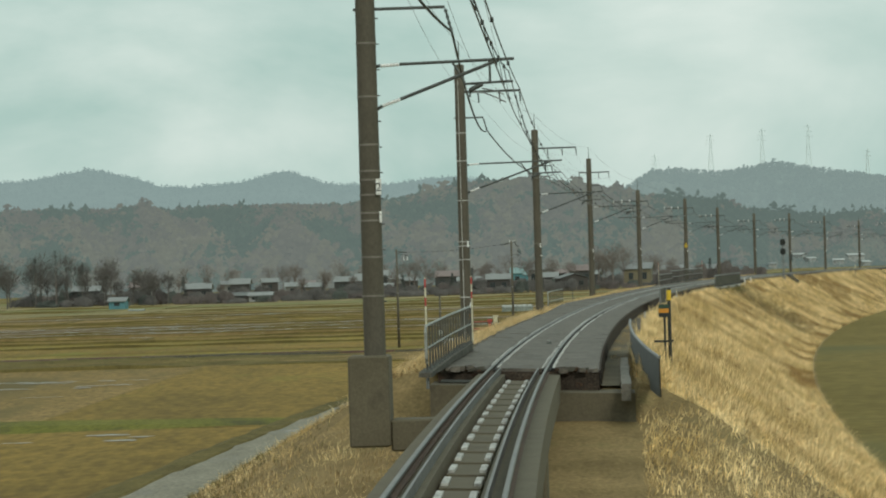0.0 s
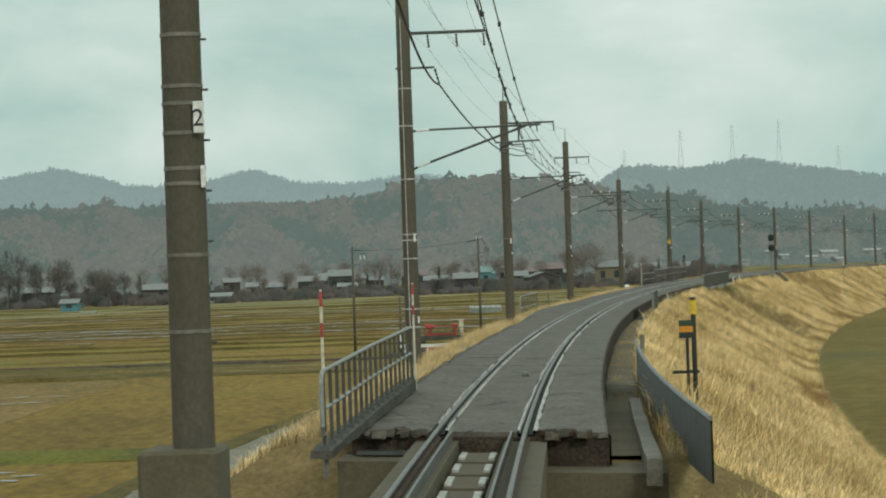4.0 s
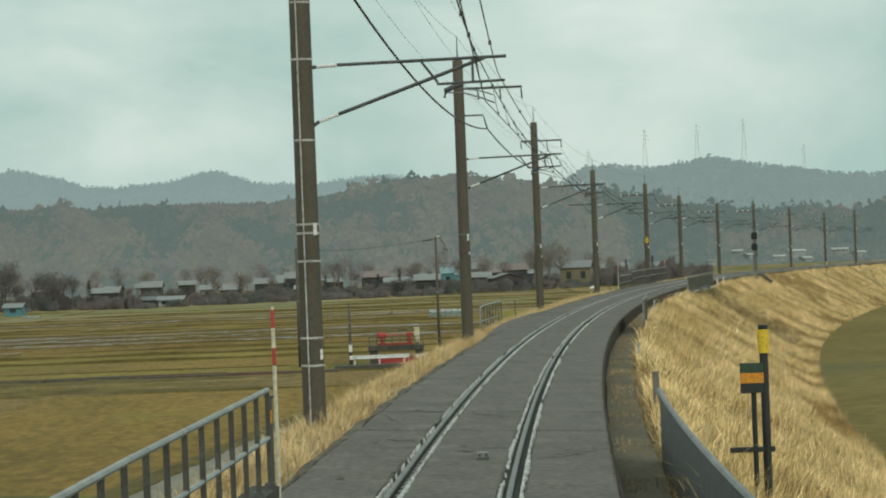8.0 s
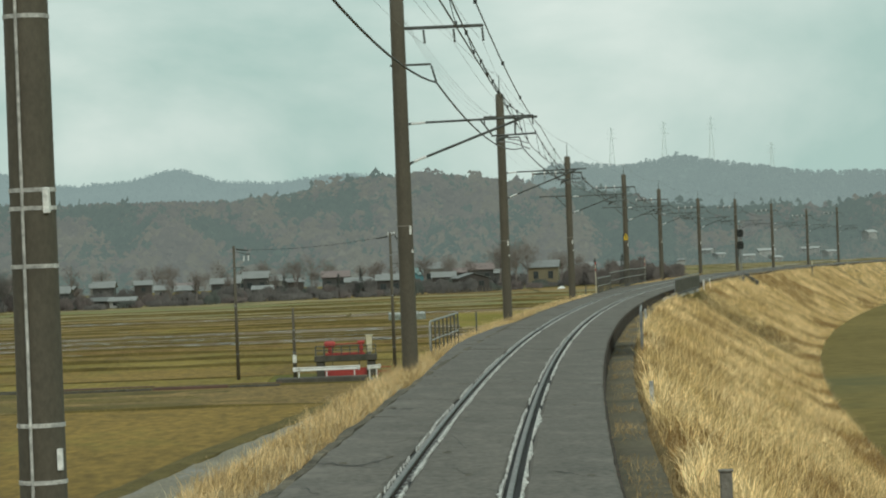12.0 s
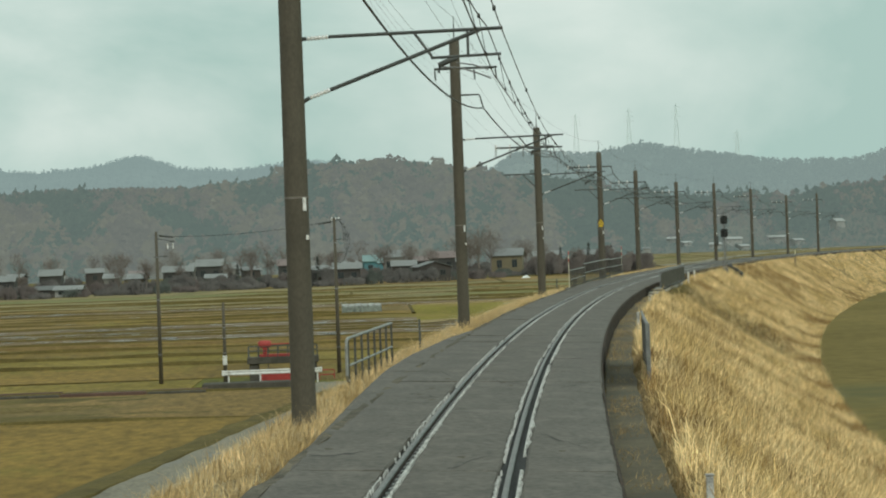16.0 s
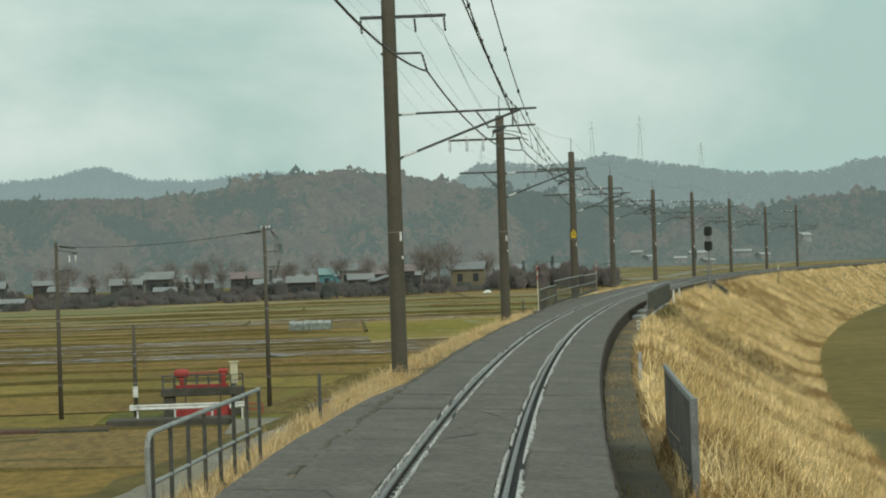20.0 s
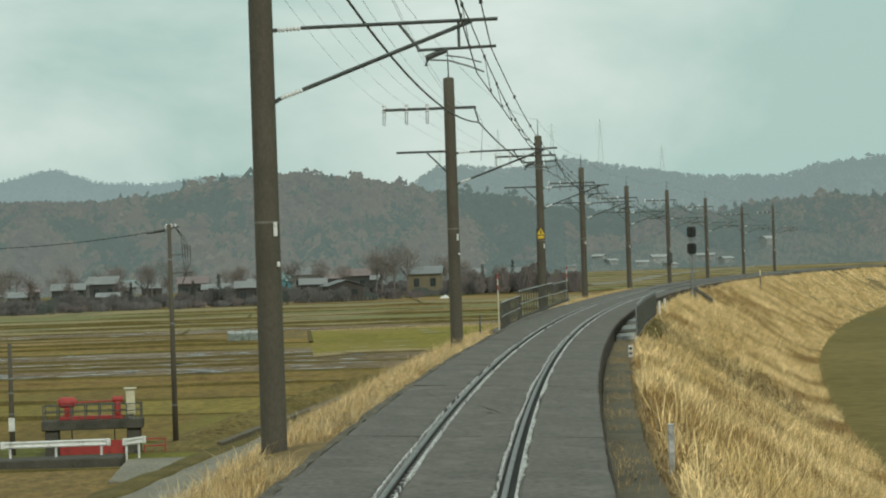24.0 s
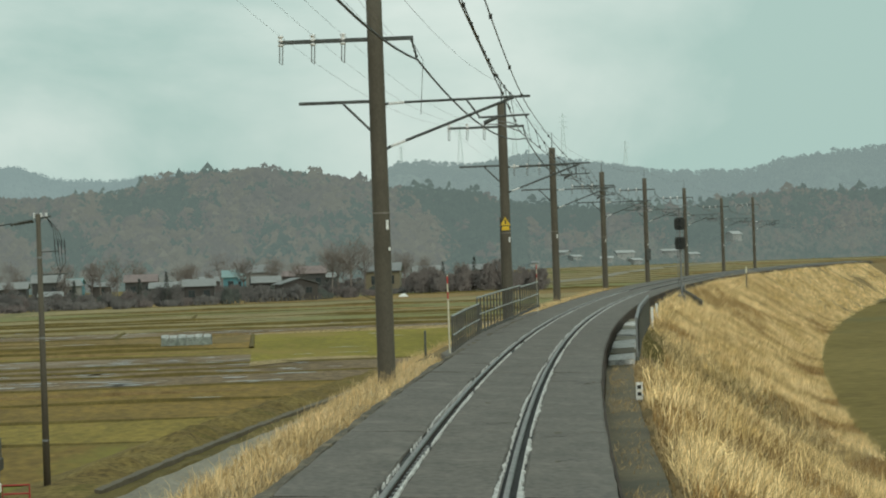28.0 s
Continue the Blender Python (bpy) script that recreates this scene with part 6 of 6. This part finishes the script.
for i in range(12):
    rungs.tube([(-0.2, 0.15, 0.4 + i * 0.4), (0.2, 0.15, 0.4 + i * 0.4)], 0.015, 5)
rungs.tube([(-0.2, 0.15, 0.2), (-0.2, 0.15, 5.2)], 0.02, 5).tube([(0.2, 0.15, 0.2), (0.2, 0.15, 5.2)], 0.02, 5)
rungs.to("ladder", M_STEEL, si)
th = thing("marker_post", stand(508.0, -5.0, -1.5), "slim dark post with a yellowish top on the bank", "post")
Geo().tube([(0, 0, -0.4), (0, 0, 1.7)], 0.06, 8).to("stem", M_DARKST, th)
Geo().tube([(0, 0, 1.7), (0, 0, 2.35)], 0.075, 8).to("sleeve", M_CREAM, th, "yellowish sleeve")

th = thing("reflector_post", stand(92.0, 2.02, 0.22), "dark steel post with an orange reflector at the railing end", "post")
Geo().box(-0.035, -0.035, -0.3, 0.035, 0.035, 1.12, 0.008).to("stem", M_DARKST, th)
Geo().box(-0.032, -0.06, 0.82, 0.032, -0.036, 0.98, 0.008).to("reflector", M_ORANGE, th, "orange reflector")
Geo().box(-0.06, -0.05, 1.12, 0.06, 0.05, 1.15, 0.01).to("cap", M_DARKST, th)

# pale tarpaulin heap at the far edge of the paddies
th = thing("tarpaulin_heap", pose(43.6, 884, FIELD), "small heap under a white tarpaulin at the field edge", "tarpaulin")
hr = random.Random(4)
v = [(1.3 * q * math.cos(a) * hr.uniform(0.85, 1.1), 1.3 * q * math.sin(a), 0.75 * (1 - q * q) * hr.uniform(0.8, 1.15)) for q in (1.0, 0.8, 0.5, 0.2) for a in np.linspace(0, 2 * math.pi, 14, endpoint=False)] + [(0.1, 0, 0.78)]
part("cover", v, [(k * 14 + i, k * 14 + (i + 1) % 14, (k + 1) * 14 + (i + 1) % 14, (k + 1) * 14 + i) for k in range(3) for i in range(14)] + [(42 + i, 42 + (i + 1) % 14, 56) for i in range(14)], M_WHITE, th, "", True)

# loose things on the track bed
th = thing("track_fitting", stand(100.2, -0.24, 0.0), "small grey steel fitting bolted on the slab", "fitting")
Geo().box(-0.09, -0.10, -0.06, 0.09, 0.10, -0.01, 0.01).to("base_plate", M_DARKST, th)
for x in (-0.05, 0.05):
    Geo().tube([(x, 0, -0.01), (x, 0, 0.03)], 0.018, 6).to("bolt", M_DARKST, th)
Geo().box(-0.085, -0.035, 0.03, 0.085, 0.035, 0.06, 0.01).to("bar", M_GALV, th)

# dark cable trough down the bank by the signal
th = thing("cable_trough", pose(0, 0, 0), "dark concrete cable trough down the bank beside the signal", "cable trough")
run = [(at(410.0, -3.6 - 0.2 * i, -0.42 - 0.13 * i), at(413.5, -3.6 - 0.2 * i, -0.42 - 0.13 * i)) for i in range(8)]
for a, b in zip(run[:-1], run[1:]):
    up = Vector((0, 0, 0.5))
    part("channel", [a[0], b[0], b[1], a[1], a[0] + up, b[0] + up, b[1] + up, a[1] + up], [(3, 2, 1, 0), (4, 5, 6, 7), (0, 1, 5, 4), (2, 3, 7, 6), (1, 2, 6, 5), (3, 0, 4, 7)], M_DARKC, th)
# flat black face stands in for the dark inside the trough's opening
g = Geo().add([run[0][0] + Vector((0, 0, 0.52)), run[5][0] + Vector((0, 0, 0.56)), run[5][1] + Vector((0, 0, 0.56)), run[0][1] + Vector((0, 0, 0.52))], [(0, 1, 2, 3)])
g.to("lid", M_JOINT, th, "flat black face for the dark opening")

# upright dark steel sheet with pale edge beside the ditch
th = thing("edge_sheet", pose(0, 0, 0), "dark upright steel sheet with pale edge beside the ditch", "screen")
v, f = sweep([(-3.27, -0.8), (-3.27, 0.80), (-3.30, 0.80), (-3.30, -0.8)], 185.0, 197.0, 2.0, False, True)
part("sheet", v, f, M_DARKC, th)
v, f = sweep([(-3.255, 0.76), (-3.255, 0.84), (-3.315, 0.84), (-3.315, 0.76)], 184.9, 197.1, 2.0, False, True)
part("rim", v, f, M_STEEL, th, "pale rim")
v, f = sweep([(-3.24, -0.8), (-3.24, 0.84), (-3.34, 0.84), (-3.34, -0.8)], 184.75, 184.95, 0.1, False, True)
part("end_post", v, f, M_STEEL, th)

# ---------------------------------------------------------------- first bridge
br = thing("girder_bridge", pose(0, 0, 0), "short open railway bridge with concrete beams under the rails", "bridge", kind="structure")
for side in (1, -1):
    o = side * GAUGE
    part("rail_beam", *sweep([(o + 0.36, -0.9), (o + 0.36, -0.2), (o - 0.36, -0.2), (o - 0.36, -0.9)], -40, 77.9, 3.0, True, True), M_BLOCK, br, "tan concrete beam under the rail")
    part("guard_angle", *sweep([(o - side * 0.26, -0.2), (o - side * 0.26, -0.03), (o - side * 0.22, -0.03), (o - side * 0.22, -0.2)], -40, 77.9, 3.0, True, True), M_RAIL, br, "steel guard angle inside the rail")
for i in range(18):
    s = 77.0 - i * 2.6
    part("deck_plate", *sweep([(0.30, -0.42), (0.30, -0.34), (-0.30, -0.34), (-0.30, -0.42)], s - 2.2, s, 1.1, True, True), M_BLOCK, br, "brown walkway plank")
    for n in (0.24, -0.24):
        part("clamp", *sweep([(n + 0.05, -0.34), (n + 0.05, -0.30), (n - 0.05, -0.30), (n - 0.05, -0.34)], s - 1.8, s - 0.5, 0.65, True, True), M_PALE, br, "pale plank clamp")
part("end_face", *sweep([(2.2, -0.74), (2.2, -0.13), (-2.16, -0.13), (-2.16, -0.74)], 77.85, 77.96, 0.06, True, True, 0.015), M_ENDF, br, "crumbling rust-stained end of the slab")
part("abutment", *sweep([(2.35, -4.5), (2.35, -0.45), (1.2, -0.45), (1.2, -0.62), (-3.1, -0.62), (-3.1, -4.5)], 76.4, 78.6, 1.1, True, True), M_BLOCK, br, "stained concrete abutment")
part("edge_beam", *sweep(lambda q: [(2.26, -0.02), (2.26, 0.10 + 0.006 * (q - 71)), (1.95, 0.10 + 0.006 * (q - 71)), (1.95, -0.02)], 70.8, 92.0, 1.0, True, True, 0.015), M_DARKC, br, "dark edge beam under the railing")
part("slab_end", *sweep([(2.1, -0.42), (2.1, -0.36), (1.0, -0.36), (1.0, -0.42)], 77.4, 77.9, 0.5, True, True), M_DARKST, br)
# broken lumps along the crumbling slab end
brk = random.Random(31)
for k in range(34):
    q, d = at(77.75 + brk.uniform(-0.12, 0.25), brk.choice((brk.uniform(0.95, 2.15), brk.uniform(-2.1, -0.95))), -0.07 + brk.uniform(-0.05, 0.03), True), brk.uniform(0.05, 0.13)
    v = [(d * x * brk.uniform(0.6, 1.2), d * y * brk.uniform(0.6, 1.2), d * z * brk.uniform(0.3, 0.7)) for z in (-1, 1) for x, y in ((-1, -1), (1, -1), (1, 1), (-1, 1))]
    ob = part("broken_lump", v, [(3, 2, 1, 0), (4, 5, 6, 7)] + [(i, (i + 1) % 4, (i + 1) % 4 + 4, i + 4) for i in range(4)], brk.choice((M_PAVE, M_ENDF, M_DARKC)), br)
    ob.location = q
blk = thing("pole_footing", stand(59.1, 2.54, 0.0), "large concrete block that carries a catenary pole on the bridge pier", "concrete block")
Geo().box(-0.42, -0.55, -0.85, 0.42, 0.55, 1.02, 0.04).to("block", M_BLOCK, blk)
Geo().box(0.42, -0.45, -0.95, 2.0, 0.45, -0.3, 0.04).to("bracket_beam", M_BLOCK, blk)
Geo().box(1.15, -0.7, -6.4, 3.6, 0.7, -0.95, 0.06).to("pier", M_BLOCK, blk)
# curved screen plate on the far side of the bridge
th = thing("screen_plate", pose(0, 0, 0), "dark curved steel screen with pale rim beside the ditch", "screen")
v, f = sweep(lambda s: [(-3.05 - ((107 - s) / 34) ** 2 * 0.7, -0.75), (-3.05 - ((107 - s) / 34) ** 2 * 0.7, 0.55 - (107 - s) * 0.008)], 74.0, 107.0, 1.5)
v2 = [q + Vector((0.03, 0, 0)) for q in v]
part("plate", v + v2, f + [tuple(i + len(v) for i in q) for q in f], M_DARKST, th)
Geo().tube([v[i] for i in range(1, len(v), 2)], 0.045, 6).to("rim", M_STEEL, th, "pale rim pipe")
th = thing("kerb_block", pose(0, 0, 0), "pale concrete ditch kerb beside the slab", "kerb", kind="structure")
part("kerb", *sweep([(-2.75, -0.8), (-2.75, -0.35), (-3.0, -0.35), (-3.0, -0.8)], 76.0, 96.0, 2.0, True, True, 0.02), M_CONC, th)
part("ditch_floor", *sweep([(-2.22, -0.68), (-3.0, -0.68)], 80.0, 700.0, 4.0, False, False, 0.04), M_DITCH, th, "muddy floor of the ditch")
for k in range(11):
    q = 297.5 + 4.8 * k
    part("culvert_slab", *sweep([(-2.25, -0.75), (-2.25, -0.52 + 0.04 * (k % 3)), (-3.05, -0.5 + 0.03 * (k % 2)), (-3.05, -0.75)], q, q + 4.68, 0.8, False, True, 0.05, k), M_BLOCK if k == 1 else (M_PALE, M_LANE, M_PALE)[k % 3], th, "pale broken concrete culvert slab")


# ---------------------------------------------------------------- grass
def ground_table(s0, s1):
    ss = np.arange(s0, s1 + 1.0, 1.0)
    tab = []
    for s in ss:
        q = sorted(section(s))
        tab.append((np.array([a for a, b in q]), np.array([b for a, b in q])))
    return ss, tab


def grass(name, material, label, seed, count, s0, s1, n0, n1, h0, h1, width, keep=None, near=1.0, droop=0.45):
    """Loose blades, each a bent sliver, thicker towards s0."""
    r = np.random.RandomState(seed)
    u = r.rand(count) ** near
    s = s0 + (s1 - s0) * u
    n = n0 + (n1 - n0) * r.rand(count)
    if keep is not None:
        p = np.array([keep(a, b) for a, b in zip(s, n)])
        ok = r.rand(count) < p
        s, n = s[ok], n[ok]
    _, tab = ground_table(s0, s1)
    z = np.array([np.interp(b, *tab[int(a - s0)]) for a, b in zip(s, n)])
    h = np.interp(s, _S, _H)
    base = np.stack([np.interp(s, _S, _X) - np.cos(h) * n, np.interp(s, _S, _Y) - np.sin(h) * n, z + GRADE[0] * s + GRADE[1] * s * s - 0.04], 1)
    m = len(s)
    tall = (h0 + (h1 - h0) * r.rand(m)) * (0.65 + 0.7 * r.rand(m))
    lean = r.normal(0, droop, (m, 2)) * tall[:, None]
    lean[:, 0] += 0.15 * tall
    side = r.rand(m) * np.pi
    w = width * (0.6 + 0.8 * r.rand(m))
    across = np.stack([np.cos(side * 0.5 - 0.8) * w, np.sin(side) * w * 0.4, np.zeros(m)], 1)
    mid = base + np.stack([lean[:, 0] * 0.35, lean[:, 1] * 0.35, tall * 0.6], 1)
    tip = base + np.stack([lean[:, 0], lean[:, 1], tall * (1 - 0.25 * np.minimum(1, np.hypot(lean[:, 0], lean[:, 1]) / tall))], 1)
    verts = np.stack([base - across, base + across, mid + across * 0.7, mid - across * 0.7, tip], 1).reshape(-1, 3)
    k = np.arange(m)[:, None] * 5
    loops = np.concatenate([k + np.array([[0, 1, 2, 3]]), k + np.array([[3, 2, 4]])], 1).reshape(-1)
    starts = (np.arange(m)[:, None] * 7 + np.array([[0, 4]])).reshape(-1)
    me = bpy.data.meshes.new(name)
    me.vertices.add(m * 5)
    me.vertices.foreach_set("co", verts.astype(np.float32).ravel())
    me.loops.add(m * 7)
    me.loops.foreach_set("vertex_index", loops.astype(np.int32))
    me.polygons.add(m * 2)
    me.polygons.foreach_set("loop_start", starts.astype(np.int32))
    me.update()
    me.validate()
    me.materials.append(material)
    return tagged(new(name, me), label, "grass", kind="stuff")


def patchy(scale, bias, seed):
    return lambda s, n: min(1.0, max(0.0, 0.5 + bias + 1.6 * noise.noise(Vector((s * scale, n * scale * 1.6, seed)))))


def bank_ok(f):
    """No grass through the bridge openings."""
    return lambda s, n: 0.0 if (n > -4.0 and 288 < s < 337) else f(s, n)


def streak(bias, seed, gain=3.4):
    """Tongues of one kind of grass down the bank; brown ones also paint shaded dips."""
    def f(s, n):
        q = noise.noise(Vector((s * 0.085 + n * 0.25, n * 0.10, seed))) + 0.5 * noise.noise(Vector((s * 0.30 + n * 0.5, n * 0.35, seed)))
        return min(1.0, max(0.0, 0.5 + bias + gain * q))
    return f


def beside(f):
    """No grass on the paving."""
    return lambda s, n: f(s, n) if n > max(2.4, apron(s) + 0.06, 3.8 if 289 < s < 353 else 3.45 if 219 < s < 225 else 0.0) else 0.0


def damp(f):
    """Less straw in the hollow beside the culvert bridge."""
    return lambda s, n: f(s, n) * (1.0 - 0.75 * min(1.0, hollow(s)))


grass("dry_grass", M_STRAW, "tall golden withered grass on the bank", 1, 400000, 84, 560, -13.4, -3.15, 0.28, 0.62, 0.008, bank_ok(damp(streak(0.16, 1))), near=1.25)
grass("dry_grass", M_RUSSET, "rust-brown withered grass in tongues, partly the shade of dips", 10, 200000, 84, 560, -13.4, -3.15, 0.20, 0.46, 0.009, bank_ok(lambda s, n, f=streak(0.06, 1): 1.0 - f(s, n)), near=1.25)
grass("brown_grass", M_DUSTY, "brown flattened grass in patches on the bank", 2, 150000, 84, 560, -13.4, -3.05, 0.15, 0.34, 0.010, bank_ok(patchy(0.12, 0.05, 9)), near=1.25)
grass("dry_grass", M_STRAW, "golden withered grass on the far bank", 15, 50000, 560, 740, -13.4, -3.3, 0.3, 0.62, 0.022, patchy(0.12, 0.2, 6))
grass("tall_grass", M_STRAW, "tall plumed golden grass tufts on the bank", 13, 60000, 84, 560, -11.0, -3.3, 0.55, 0.95, 0.009, bank_ok(damp(patchy(0.45, -0.25, 17))), near=1.25)
grass("green_grass", M_GREENG, "dull green weeds in the hollow by the culvert bridge", 11, 26000, 300, 362, -11.0, -3.3, 0.15, 0.40, 0.014, lambda s, n: min(1.0, hollow(s)) * 0.8)
grass("dry_grass", M_STRAW, "thin golden grass on the hollow by the bridge", 8, 55000, 50, 90, -13.0, -3.2, 0.16, 0.38, 0.010, patchy(0.12, 0.2, 3))
grass("verge_grass", M_VERGE, "golden withered grass along the slab edge", 3, 130000, 84, 430, 2.4, 4.5, 0.10, 0.36, 0.0030, beside(patchy(0.8, -0.12, 4)), near=1.25, droop=0.6)
grass("verge_grass", M_PALEG, "pale bleached grass tufts along the slab edge", 12, 50000, 84, 430, 2.4, 4.8, 0.10, 0.36, 0.0026, beside(patchy(0.9, -0.34, 14)), near=1.25, droop=0.6)
grass("verge_tufts", M_VERGE, "tall golden grass tufts along the slab edge", 21, 70000, 84, 430, 2.45, 4.3, 0.20, 0.50, 0.0048, beside(patchy(0.7, -0.30, 31)), near=1.25, droop=0.5)
grass("slope_tufts", M_PALEG, "bleached grass stalks on the embankment slope", 22, 60000, 84, 360, 4.4, 13.5, 0.2, 0.55, 0.005, patchy(0.35, -0.5, 33), near=1.2, droop=0.45)
grass("verge_grass", M_DUSTY, "brown withered grass along the embankment shoulder", 4, 120000, 60, 430, 2.4, 6.5, 0.06, 0.20, 0.0038, beside(patchy(0.5, 0.15, 5)), near=1.25, droop=0.7)
grass("green_grass", M_GREENG, "low green grass at the foot of the embankment", 5, 30000, 60, 420, 5.0, 14.4, 0.12, 0.3, 0.012, patchy(0.2, 0.0, 6), near=1.1)
grass("brown_grass", M_DUSTY, "brown withered grass on the slope below the bridge", 6, 40000, 50, 80, 2.4, 14.0, 0.12, 0.3, 0.009, patchy(0.3, 0.3, 7))
grass("brown_grass", M_DUSTY, "weedy brown grass in the ditch", 9, 42000, 96, 297, -3.4, -2.3, 0.06, 0.24, 0.008, patchy(0.3, -0.1, 8))
grass("green_grass", M_GREENG, "dull green-brown weeds on the slope above the lane", 24, 36000, 50, 120, 7.0, 14.4, 0.12, 0.32, 0.010, patchy(0.25, 0.1, 36))
grass("dry_grass", M_STRAW, "golden grass tufts on the slope below the bridge", 25, 26000, 50, 84, 2.6, 9.0, 0.12, 0.34, 0.006, patchy(0.55, -0.2, 38), droop=0.6)
